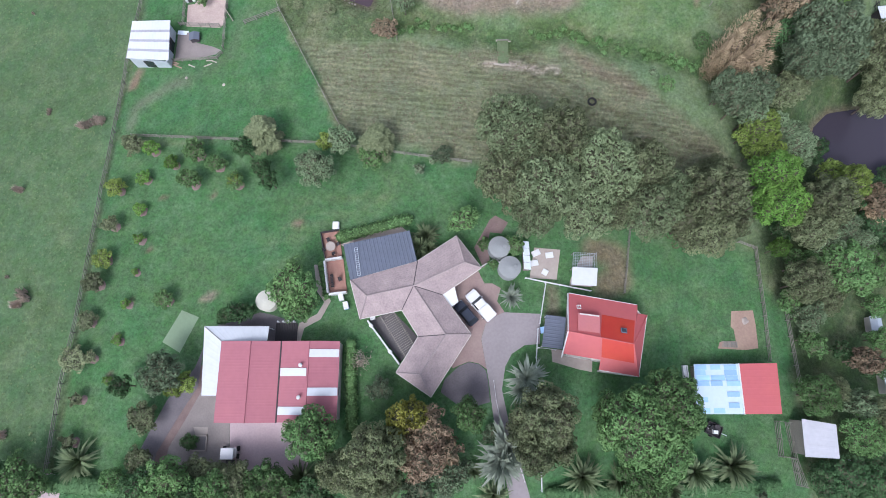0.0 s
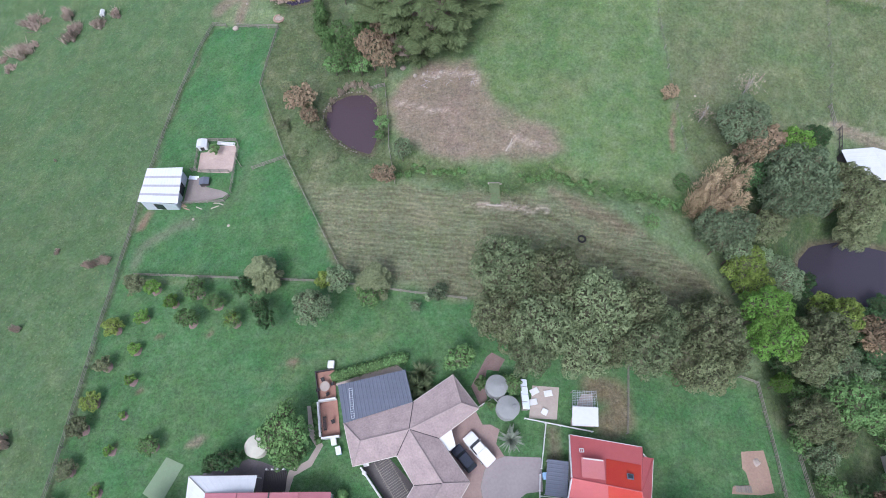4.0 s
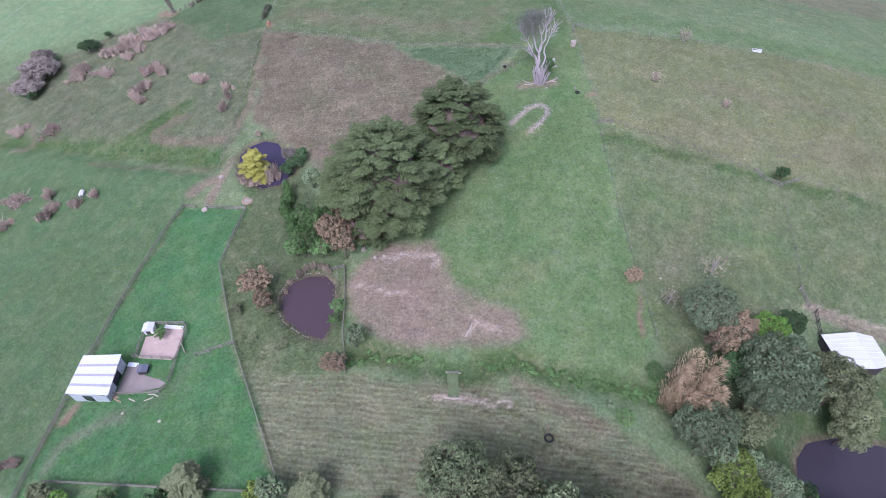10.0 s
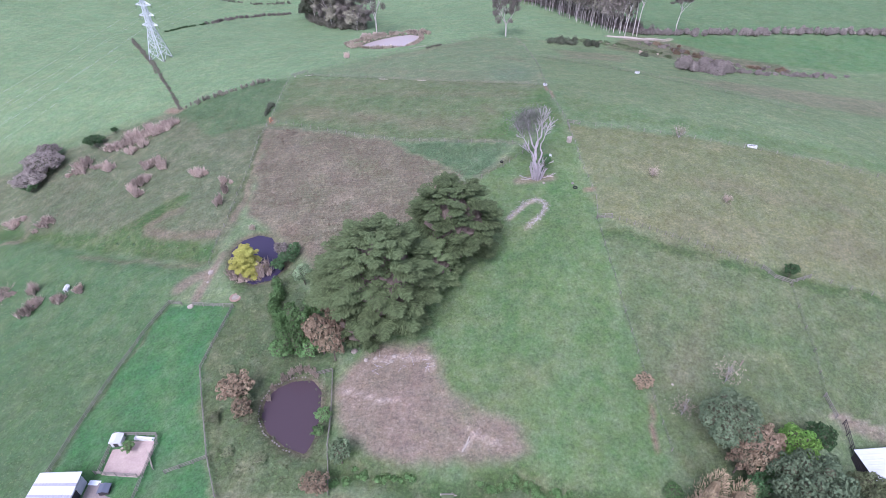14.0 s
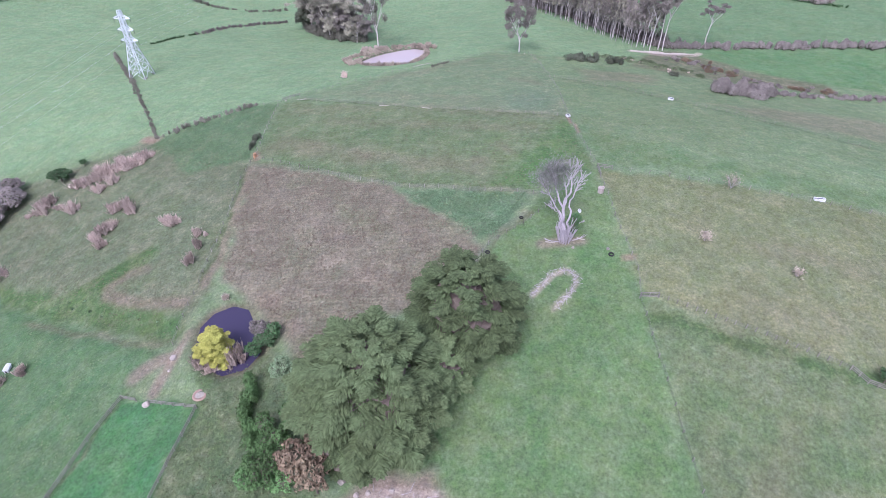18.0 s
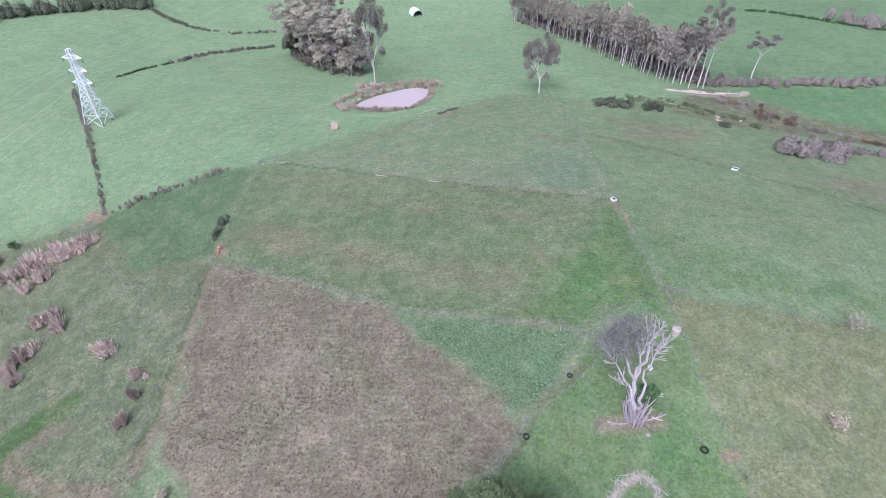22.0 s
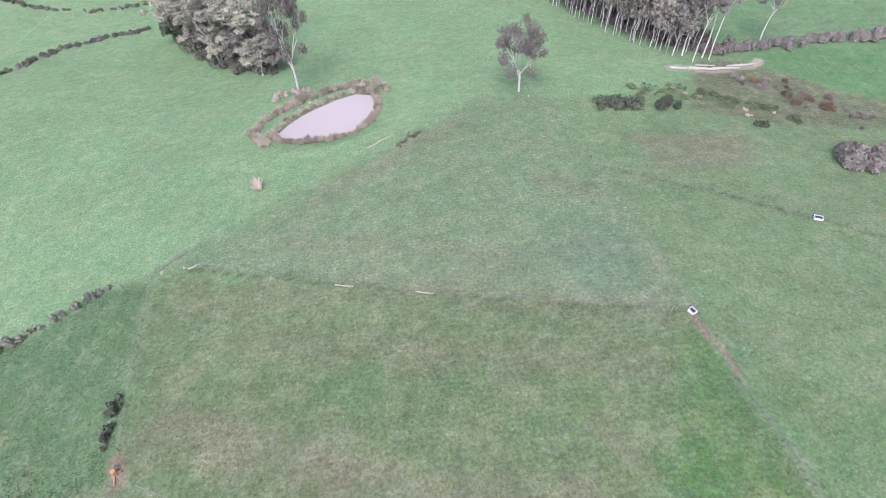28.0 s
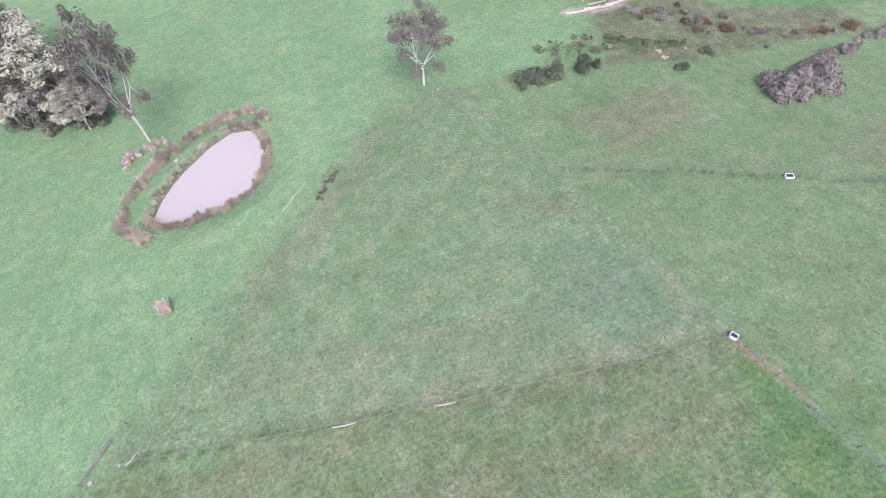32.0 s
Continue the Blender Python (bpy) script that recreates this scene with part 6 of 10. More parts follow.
for x0, y0, x1, y1, z0, z1 in ((-1.7, -0.3, 1.7, 0.3, 0.1, 0.2), (-1.7, -0.3, 1.7, -0.22, 0.2, 0.5), (-1.7, 0.22, 1.7, 0.3, 0.2, 0.5), (-1.7, -0.22, -1.62, 0.22, 0.2, 0.5), (1.62, -0.22, 1.7, 0.22, 0.2, 0.5)):
    bm = bmesh.new()
    box(bm, x0, y0, z0, x1, y1, z1)
    part("bottom" if z1 < 0.3 else "side", bm, WHITE, ft)
for x in (-1.4, 1.4):
    bm = bmesh.new()
    box(bm, x - 0.06, -0.28, -0.1, x + 0.06, 0.28, 0.1)
    part("foot", bm, WOOD, ft)
pg = thing("pen_gate", pose(-37.9, 65.0, ground_z(-37.9, 65), 0, 0, -56), "pale timber gate standing open at the pen", "gate")
for z in (0.25, 0.55, 0.85, 1.1):
    bm = bmesh.new()
    box(bm, 0, -0.03, z, 3.3, 0.03, z + 0.1)
    part("board", bm, WOOD_PALE, pg)
for x in (0.05, 3.15):
    bm = bmesh.new()
    box(bm, x, -0.05, -0.1, x + 0.1, 0.05, 1.25)
    part("stile", bm, WOOD_PALE, pg)
sc = random.Random(21)
for i in range(9):
    x, y = sc.uniform(-47.5, -37.5), sc.uniform(53.6, 55.0)
    bd = thing("loose_board", pose(x, y, ground_z(x, y) + 0.02, 0, 0, sc.uniform(-25, 25)), "loose weathered board lying by the pens", "board", "boards by the pens")
    bm = bmesh.new()
    box(bm, -sc.uniform(0.4, 0.9), -0.1, 0, sc.uniform(0.4, 0.9), 0.1, 0.05)
    part("plank", bm, WOOD_PALE if i % 3 else BARE_SOIL, bd)


def hut(x, y, turn, w, l, h, wall, roof, label, name="animal_hut", pitch=0.35):
    z = ground_z(x, y)
    o = thing(name, pose(x, y, z, 0, 0, turn), label, "hut")
    bm = bmesh.new()
    box(bm, -w / 2, -l / 2, -0.2, w / 2, l / 2, h, bevel=0.02)
    part("body", bm, wall, o)
    for s in (1, -1):
        slab("roof", [(0, -l / 2 - 0.12, h + pitch), (s * (w / 2 + 0.14), -l / 2 - 0.12, h), (s * (w / 2 + 0.14), l / 2 + 0.12, h), (0, l / 2 + 0.12, h + pitch)], roof, o, 0.06)
    bm = bmesh.new()
    box(bm, -w * 0.22, -l / 2 - 0.03, 0, w * 0.22, -l / 2 - 0.005, h * 0.75)
    part("doorway", bm, WOOD_DARK, o)
    return o


hut(-44.6, 67.9, 5, 1.7, 1.6, 1.3, WHITE, WHITE_SHEET, "small white hut in the animal pen")
hut(-42.7, 59.4, 5, 1.5, 1.3, 0.9, WOOD_DARK, SLATE_SHEET, "small dark kennel on the gravel pen")
hut(-79.7, 112.3, 10, 0.8, 1.6, 0.8, WHITE, WHITE, "small white hive box beside brambles", "beehive")
tree("mid", "tiny", -41.6, 66.2, 1.2, 2.2, "small leafy tree inside the animal pen", "tree")
gtb = thing("ramp_board", pose(-45.3, 60.9, ground_z(-45.3, 60.9) + 0.05, 0, 0, -4), "pale green board lying at the barn", "board")
bm = bmesh.new()
box(bm, -1.0, -0.4, 0, 1.0, 0.4, 0.08, bevel=0.02)
part("board", bm, CLEAR_SHEET, gtb)

# far round-roofed shelter on the hill and a neighbour's buildings
DZ = ground_z(-8.9, 412.3)
dome = thing("hoop_shed", pose(-8.9, 412.3, DZ, 0, 0, 20), "white round-roofed hoop shed on the far hill", "shed")
bm = bmesh.new()
ring = []
for i in range(15):
    a = math.pi * i / 14
    ring.append([(math.cos(a) * r, y, math.sin(a) * r) for r in (3.2, 3.0) for y in (-4, 4)])
vs = [[bm.verts.new(p) for p in q] for q in ring]
for p, q in zip(vs, vs[1:]):
    for i, j in ((0, 1), (3, 2), (2, 0), (1, 3)):
        bm.faces.new((p[i], p[j], q[j], q[i]))
bmesh.ops.recalc_face_normals(bm, faces=bm.faces[:])
part("cover", bm, WHITE_SHEET, dome)
bm = bmesh.new()
box(bm, -2.9, 2.5, -0.3, 2.9, 2.7, 1.9)
part("back_wall", bm, WOOD_DARK, dome)
hut(70.9, 9.4, 0, 1.6, 2.6, 1.6, CREAM_BOARD, PALE_STEEL, "small grey garden hut behind the trees", "garden_hut")
hut(72.2, 0.4, 0, 3.2, 3.6, 2.0, CREAM_BOARD, WHITE_SHEET, "white-roofed garden shed behind the trees", "garden_hut")

# drives, yards and paths
paved("driveway", [(7.4, 9.0), (8.7, 10.1), (10.3, 10.7), (15.7, 10.5), (15.5, 6.0), (13.2, 5.8), (11.2, 4.5), (10.2, 2.7), (9.6, -0.6), (10.5, -5.2), (13.4, -16), (18, -34), (15, -34), (10.4, -16), (8.2, -4), (7.7, 0.6), (7.1, 4.2), (6.7, 6.7)], CONCRETE, "grey-mauve concrete driveway with tyre-worn tone")
paved("front_paving", [(2.4, 2.4), (0.8, 4.6), (3.3, 9.0), (0.6, 13.0), (4.0, 16.6), (6.4, 17.0), (7.3, 15.1), (8.5, 15.1), (9.8, 14.4), (9.2, 12.4), (10.3, 10.72), (8.7, 10.12), (7.38, 9.02), (6.68, 6.7), (7.08, 4.2), (7.4, 2.3), (6.3, 3.1), (4.8, 3.4), (3.3, 2.8)], MAUVE_PAVING, "mauve-brown paving between house and driveway", lift=0.055)
paved("bark_bed", [(0.6, -1.0), (1.2, 0.8), (2.5, 2.0), (3.3, 2.68), (4.8, 3.3), (6.3, 3.0), (7.3, 2.1), (7.6, 0.6), (7.8, -2.4), (4, -3.4)], BLUE_GRAVEL, "round grey gravel bed beside the driveway", lift=0.06)
paved("back_path", [(-21.2, 6.2), (-20.3, 6.2), (-19.8, 8.3), (-17.4, 9.6), (-16.0, 12.4), (-17.4, 14.4), (-18.4, 18), (-18.9, 18), (-18.2, 13.8), (-17.0, 12.2), (-18.0, 10.4), (-20.6, 9.0)], PALE_PAD, "pale curved garden path", lift=0.06)
paved("shed_yard", [(-33.9, -1.2), (-31.0, -1.2), (-30.9, -4.9), (-29.75, -5.0), (-29.35, -10.3), (-29.2, -18), (-39.6, -18), (-38.8, -10.4), (-38.3, -8.6), (-36.6, -5.4), (-34.4, -0.8)], PAVERS, "brownish-grey paved yard beside the shed", lift=0.05)
paved("shed_yard", [(-29.7, -5.0), (-21.5, -5.0), (-18.6, -9.5), (-18.0, -10.3), (-19.4, -18), (-22, -34), (-25, -34), (-24, -18), (-29.15, -18), (-29.3, -10.3)], PINK_YARD, "pinkish concrete yard before the shed", lift=0.055)
paved("gravel_bank", [(-34.8, 8.6), (-33.1, 8.6), (-34.7, 5.8), (-35.8, 2.5), (-39.4, -2.1), (-42.4, -8.8), (-42.8, -14), (-40.6, -14), (-40.0, -9.4), (-37.4, -4.4), (-35.0, -0.2), (-34.9, 2.8)], BLUE_GRAVEL, "blue-grey gravel strip along the shed yard", lift=0.045)
paved("mulch_strip", [(-34.88, 2.8), (-34.2, 2.9), (-34.38, -0.8), (-36.58, -5.4), (-38.28, -8.6), (-39.0, -14), (-40.5, -14), (-39.98, -9.4), (-37.38, -4.4), (-34.98, -0.2)], MULCH, "brown bark mulch strip beside the yard", lift=0.06)
paved("slab", [(-35.0, -5.8), (-32.8, -5.9), (-32.9, -7.6), (-34.3, -7.5)], PALE_PAD, "pale concrete slab in the yard", lift=0.1)
paved("garden_bed", [(-33.0, 8.8), (-30.1, 9.4), (-26.7, 10.7), (-24.7, 10.3), (-21.2, 9.1), (-21.0, 6.3), (-25.1, 6.3), (-25.3, 8.4), (-33.1, 8.5)], BLUE_GRAVEL, "dark gravel garden bed behind the shed", lift=0.03)
paved("lawn_mat", [(-38.9, 11.1), (-36.1, 10.0), (-38.4, 4.7), (-41.3, 6.3)], mat("pale green mesh cover", (0.19, 0.26, 0.17), vary=0.12), "pale green cover lying on the lawn", lift=0.05)
paved("sand_arena", [(46.5, 11.3), (50.2, 11.5), (50.4, 9.1), (50.4, 5.6), (48.2, 5.3), (43.6, 5.5), (44.0, 6.5), (46.7, 6.7), (46.6, 8.4), (46.1, 8.9)], BARE_SOIL, "bare pinkish dug soil patch", lift=0.03)
fb = thing("timber_pallet", pose(45.5, 6.15, ground_z(45.5, 6.15) + 0.03, 0, 0, -2), "grey timber pallet on the bare soil", "pallet")
for i in range(7):
    bm = bmesh.new()
    box(bm, -1.2 + 0.36 * i, -0.45, 0.1, -0.93 + 0.36 * i, 0.45, 0.14)
    part("slat", bm, WOOD, fb)
for y in (-0.4, 0.0, 0.4):
    bm = bmesh.new()
    box(bm, -1.2, y - 0.05, -0.05, 1.25, y + 0.05, 0.1)
    part("bearer", bm, WOOD, fb)
sp = thing("spoil_heap", pose(48.6, 9.8, ground_z(48.6, 9.8)), "small pale heap of dug soil", "heap")
bm = bmesh.new()
rq = random.Random(5)
for v in ball(bm, (0, 0, 0), 0.6, 2, 0.5):
    v.co *= rq.uniform(0.8, 1.15)
part("soil", bm, PALE_PAD, sp)
paved("gate_track", [(-58, -13), (-55.4, -12.2), (-53.4, -12.6), (-53, -34), (-58, -34)], PINK_YARD, "bare pinkish gateway track", lift=0.04)
paved("patio", [(-15.0, 21.2), (-13.9, 20.6), (-4.2, 22.9), (-5.8, 24.3)], PALE_PAD, "narrow pale patio behind the house", lift=0.06)
paved("tank_path", [(5.8, 20.7), (8.3, 25.2), (9.2, 25.9), (11.2, 24.8), (10.1, 23.0), (8.3, 23.2), (7.8, 20.7), (8.2, 18.9), (7.2, 17.5)], MULCH, "brown mulch path by the tanks", lift=0.04)
paved("cottage_path", [(17.2, 5.3), (18.9, 5.1), (19.3, 4.2), (23.4, 3.7), (23.2, 1.9), (21.1, 2.3), (17.3, 3.4)], PALE_PAD, "worn pale path along the cottage", lift=0.04)


# ---- vehicles ----
def car(x, y, turn, length, width, stations, paint, label, name="car", glass=((0.30, 0.42), (0.86, 0.94))):
    """A car from stations along its length: (fraction, belt height, roof height)."""
    z = ground_z(x, y) + 0.06
    o = thing(name, pose(x, y, z, 0, 0, turn), label, "car")
    bm = bmesh.new()
    rows = []
    for f, belt, roof in stations:
        u = (f - 0.5) * length
        tuck = 0.82 if f in (0.0, 1.0) else 1.0
        w = width / 2 * tuck
        rows.append([bm.verts.new(p) for p in ((u, -w * 0.94, 0.28), (u, -w, 0.55), (u, -w * 0.97, belt), (u, w * 0.97, belt), (u, w, 0.55), (u, w * 0.94, 0.28))])
    for p, q in zip(rows, rows[1:]):
        for i in range(6):
            bm.faces.new((p[i], p[(i + 1) % 6], q[(i + 1) % 6], q[i]))
    bm.faces.new(rows[0])
    bm.faces.new(rows[-1][::-1])
    bmesh.ops.recalc_face_normals(bm, faces=bm.faces[:])
    bmesh.ops.bevel(bm, geom=bm.edges[:], offset=0.03, segments=1, affect="EDGES")
    part("body", bm, paint, o)
    cab = [(f, b, r) for f, b, r in stations if r > b]
    lo = [((f - 0.5) * length, b) for f, b, r in cab]
    top = [((f - 0.5) * length, r) for f, b, r in cab[1:-1]]
    w0, w1 = width / 2 * 0.93, width / 2 * 0.76
    bm = bmesh.new()
    ringlo = [(lo[0][0], lo[0][1] - 0.02), (lo[-1][0], lo[-1][1] - 0.02)]
    a = [bm.verts.new((ringlo[i][0], s * w0, ringlo[i][1])) for i in (0, 1) for s in (-1, 1)]
    b = [bm.verts.new((top[i][0], s * w1, top[i][1] - 0.03)) for i in (0, -1) for s in (-1, 1)]
    for f in ((a[0], a[1], b[1], b[0]), (a[2], b[2], b[3], a[3]), (a[0], b[0], b[2], a[2]), (a[1], a[3], b[3], b[1]), (b[0], b[1], b[3], b[2])):
        bm.faces.new(f)
    bmesh.ops.recalc_face_normals(bm, faces=bm.faces[:])
    part("window_band", bm, GLASS, o, "dark glazed cabin windows")
    bm = bmesh.new()
    box(bm, top[0][0] - 0.05, -w1 - 0.02, top[0][1] - 0.04, top[-1][0] + 0.05, w1 + 0.02, top[0][1] + 0.03, bevel=0.03)
    part("roof", bm, paint, o)
    for f in (0.18, 0.8):
        for s in (-1, 1):
            u = (f - 0.5) * length
            bm = bmesh.new()
            rod(bm, (u, s * (width / 2 - 0.2), 0.31), (u, s * (width / 2 + 0.01), 0.31), 0.32, 0.32, 18)
            wheel = part("wheel", bm, CARBLACK, o)
            bm = bmesh.new()
            rod(bm, (u, s * (width / 2 + 0.0), 0.31), (u, s * (width / 2 + 0.025), 0.31), 0.19, 0.17, 12)
            part("rim", bm, PALE_STEEL, wheel)
    for s in (-1, 1):
        bm = bmesh.new()
        box(bm, -length / 2 - 0.01, s * width * 0.36 - 0.16, 0.6, -length / 2 + 0.1, s * width * 0.36 + 0.16, 0.75, bevel=0.02)
        part("headlight", bm, CLEAR_SHEET, o)
        bm = bmesh.new()
        box(bm, length / 2 - 0.1, s * width * 0.36 - 0.12, 0.6, length / 2 + 0.01, s * width * 0.36 + 0.12, 0.85, bevel=0.02)
        part("tail_light", bm, RED_FRESH, o)
        bm = bmesh.new()
        box(bm, -length * 0.18, s * (width / 2 - 0.02), 0.95, -length * 0.18 + 0.14, s * (width / 2 + 0.18), 1.1, bevel=0.02)
        part("mirror", bm, paint, o)
    return o


ute = car(6.6, 11.6, -50, 5.2, 1.9, ((0.0, 0.85, 0.85), (0.06, 0.95, 0.95), (0.26, 1.02, 1.02), (0.28, 1.02, 1.03), (0.38, 1.05, 1.75), (0.56, 1.05, 1.75), (0.6, 1.05, 1.06), (0.62, 1.05, 1.05), (1.0, 1.0, 1.0)), CAR_WHITE, "white pickup with a white canopy parked before the house", "pickup")
bm = bmesh.new()
box(bm, 0.35, -0.92, 1.0, 2.55, 0.92, 1.72, bevel=0.08)
part("canopy", bm, CAR_WHITE, ute)
car(4.4, 10.4, -50, 4.0, 1.7, ((0.0, 0.75, 0.75), (0.05, 0.85, 0.85), (0.24, 0.95, 0.95), (0.27, 0.96, 0.97), (0.4, 0.98, 1.45), (0.82, 0.98, 1.43), (0.97, 0.98, 0.99), (1.0, 0.95, 0.95)), CAR_NAVY, "dark blue hatchback parked on the terracotta paving", "hatchback")

ld = thing("mini_loader", pose(-29.0, -9.2, ground_z(-29, -9.2) + 0.05, 0, 0, 0), "white compact loader parked in the gravel yard", "loader")
bm = bmesh.new()
box(bm, -0.9, -0.65, 0.35, 0.9, 0.65, 1.1, bevel=0.08)
part("body", bm, CAR_WHITE, ld)
bm = bmesh.new()
box(bm, -0.5, -0.55, 1.1, 0.6, 0.55, 1.95, bevel=0.1)
part("cab", bm, GLASS, ld)
bm = bmesh.new()
box(bm, -0.9, -0.75, 1.95, 0.9, 0.75, 2.05, bevel=0.04)
part("roof", bm, CAR_WHITE, ld)
bm = bmesh.new()
box(bm, -0.6, -1.5, 0.1, 0.6, -1.0, 0.6, bevel=0.05)
part("bucket", bm, WOOD_DARK, ld)
for i in (-0.65, 0.65):
    for s in (-1, 1):
        bm = bmesh.new()
        rod(bm, (s * 0.85, i * 0.8, 0.35), (s * 1.1, i * 0.8, 0.35), 0.35, 0.35, 16)
        part("wheel", bm, CARBLACK, ld)
for x, y, w in ((-33.8, -8.0, 2.2),):
    bed = thing("planter_bed", pose(x, y, ground_z(x, y), 0, 0, 0), "pale-edged square planter bed in the yard", "planter")
    for a, b in (((-w / 2, -w / 2), (w / 2, -w / 2)), ((w / 2, -w / 2), (w / 2, w / 2)), ((w / 2, w / 2), (-w / 2, w / 2)), ((-w / 2, w / 2), (-w / 2, -w / 2))):
        wall_run("edging", a, b, -0.2, 0.4, PALE_PAD, bed, 0.18)
    bm = bmesh.new()
    box(bm, -w / 2 + 0.18, -w / 2 + 0.18, -0.2, w / 2 - 0.18, w / 2 - 0.18, 0.3)
    part("soil", bm, GREY_YARD, bed)
    tree("mid", "shrub", x - 1.2, y + 0.2, 1.3, 1.6, "green shrub beside the planter bed", "shrub", name="shrub")
hut(-34.4, -11.2, 30, 1.6, 1.6, 1.2, WOOD, PALE_PAD, "small pale-roofed pump hut in the yard", "pump_hut")


# ---- fences ----
def spaced(pts, step):
    """Points at even steps along a line."""
    pts = [np.array(p, float) for p in pts]
    out = []
    for a, b in zip(pts, pts[1:]):
        k = max(1, round(float(np.hypot(*(b - a))) / step))
        out += [a + (b - a) * i / k for i in range(k)]
    return out + [pts[-1]]


POST_MESH = {}


def post_mesh(material, h, r):
    key = (material.name, h, r)
    if key not in POST_MESH:
        bm = bmesh.new()
        rod(bm, (0, 0, -0.3), (0, 0, h), r, r * 0.92, 6)
        me = bpy.data.meshes.new("post")
        bm.to_mesh(me)
        bm.free()
        me.materials.append(material)
        POST_MESH[key] = me
    return POST_MESH[key]


def rail_mesh(material):
    key = (material.name, "rail")
    if key not in POST_MESH:
        bm = bmesh.new()
        bmesh.ops.create_cube(bm, size=1)
        me = bpy.data.meshes.new("rail")
        bm.to_mesh(me)
        bm.free()
        me.materials.append(material)
        POST_MESH[key] = me
    return POST_MESH[key]


def rail_fence(pts, label, material=WOOD, step=2.4, h=1.15, rails=3, r=0.08, thick=0.045, category="fence"):
    o = thing("fence", pose(0, 0, 0), label, category)
    place = spaced(pts, step)
    tops = [Vector((p[0], p[1], ground_z(*p))) for p in place]
    for p in tops:
        link("post", post_mesh(material, h, r), material, o, m=Matrix.Translation(p))
    for a, b in zip(tops, tops[1:]):
        d = b - a
        turn = d.to_track_quat("X", "Z").to_matrix().to_4x4()
        for k in range(rails):
            z = Vector((0, 0, h * (0.93 - 0.3 * k)))
            link("rail", rail_mesh(material), material, o, m=Matrix.Translation((a + b) / 2 + z) @ turn @ Matrix.Diagonal((d.length, thick, 0.12, 1)))
    return o


def wire_fence(pts, label, step=4.0, h=1.05, r=0.075, material=WOOD, wires=4):
    o = thing("fence", pose(0, 0, 0), label, "fence")
    place = spaced(pts, step)
    rng = random.Random(len(place))
    tops = [Vector((p[0] + rng.uniform(-0.1, 0.1), p[1] + rng.uniform(-0.1, 0.1), ground_z(*p))) for p in place]
    for p in tops:
        link("post", post_mesh(material, h, r), material, o, m=Matrix.Translation(p) @ pose(0, 0, 0, rng.uniform(-4, 4), rng.uniform(-4, 4), 0))
    for k in range(wires):
        bm = bmesh.new()
        z = Vector((0, 0, h * (0.95 - 0.22 * k)))
        tube(bm, [p + z for p in tops], 0.012)
        part("wire", bm, WIRE, o)
    return o


rail_fence([(-55.6, -13), (-55.8, 0.2), (-55.3, 10.3), (-55.2, 32.0), (-54.9, 46.8), (-55.0, 56), (-54.6, 64), (-53.4, 78.9), (-51.0, 92.8), (-48.4, 100.6)], "long weathered post-and-rail fence along the pasture", WOOD)
rail_fence([(-48.4, 100.6), (-45.2, 99.6)], "short weathered rail fence at the paddock gateway")
rail_fence([(-42.4, 98.9), (-32.9, 96.8), (-35.0, 81.8), (-27.7, 63.8), (-15.4, 40.2)], "weathered post-and-rail fence along the green paddock")
rail_fence([(-51.5, 40.9), (-30.5, 39.0), (-17.1, 38.0), (-2.9, 35.7), (5.5, 34.6)], "post-and-rail fence behind the garden trees")
rail_fence([(-33.7, 61.4), (-27.7, 63.6)], "short weathered cross fence in the paddock")
rail_fence([(-12.6, 78.7), (-9.4, 78.9), (-8.4, 70), (-8.1, 64.2), (-6.8, 56.6)], "weathered timber fence beside the duck pond", step=2.0)
rail_fence([(30.5, 24.0), (29.6, 18), (28.9, 13.8)], "grey timber fence beside the bare yard")
rail_fence([(48.6, 22.4), (51.4, 21.5), (51.8, 10.6), (51.7, 3.6)], "weathered timber fence round the lawn paddock")
rail_fence([(55.5, 12.5), (56.0, 5), (56.4, -1.0)], "grey timber fence under the trees")
rail_fence([(51.5, -5.3), (55.0, -5.6)], "grey timber stock yard rails", h=1.4)
rail_fence([(51.5, -5.3), (51.4, -10.3), (53.6, -10.6)], "stock yard rails of grey timber", h=1.4, rails=4)
rail_fence([(53.2, -5.6), (53.6, -10.6), (54.6, -14.6)], "double stock race rails of grey timber", h=1.4, rails=4)
rail_fence([(53.4, -10.7), (53.6, -14.4)], "stock race rails of grey timber", h=1.4, rails=4)
rail_fence([(58.9, -10.6), (62.6, -11.0)], "pale painted stock yard rails", WHITE, h=1.1, rails=2)
rail_fence([(13.6, 15.9), (16.6, 15.3), (23.6, 14.0)], "white painted rail fence behind the cottage", WHITE, h=1.0)
rail_fence([(16.7, 15.2), (15.5, 9.0)], "white painted rail fence beside the driveway", WHITE, h=1.0)
rail_fence([(15.2, 8.2), (14.8, 4), (14.6, -1.0)], "white painted rail fence along the cottage garden", WHITE, h=1.0)
rail_fence([(15.2, 5.4), (17.8, 5.1)], "short white painted rail fence", WHITE, h=1.0, rails=2)
rail_fence([(14.9, -9.6), (14.8, -14.4)], "white painted rail fence at the drive", WHITE, h=1.0)
rail_fence([(5.9, 17.0), (9.0, 18.9), (11.4, 16.4)], "white painted rail fence round the tanks", WHITE, h=1.0)
rail_fence([(8.4, 0.6), (8.7, -2.2), (9.9, -8), (10.5, -13.0)], "low white kerb rail along the drive", WHITE, h=0.4, rails=1)
rail_fence([(11.6, -10.4), (12.5, -13.2)], "low white kerb rail at the drive entrance", WHITE, h=0.4, rails=1)
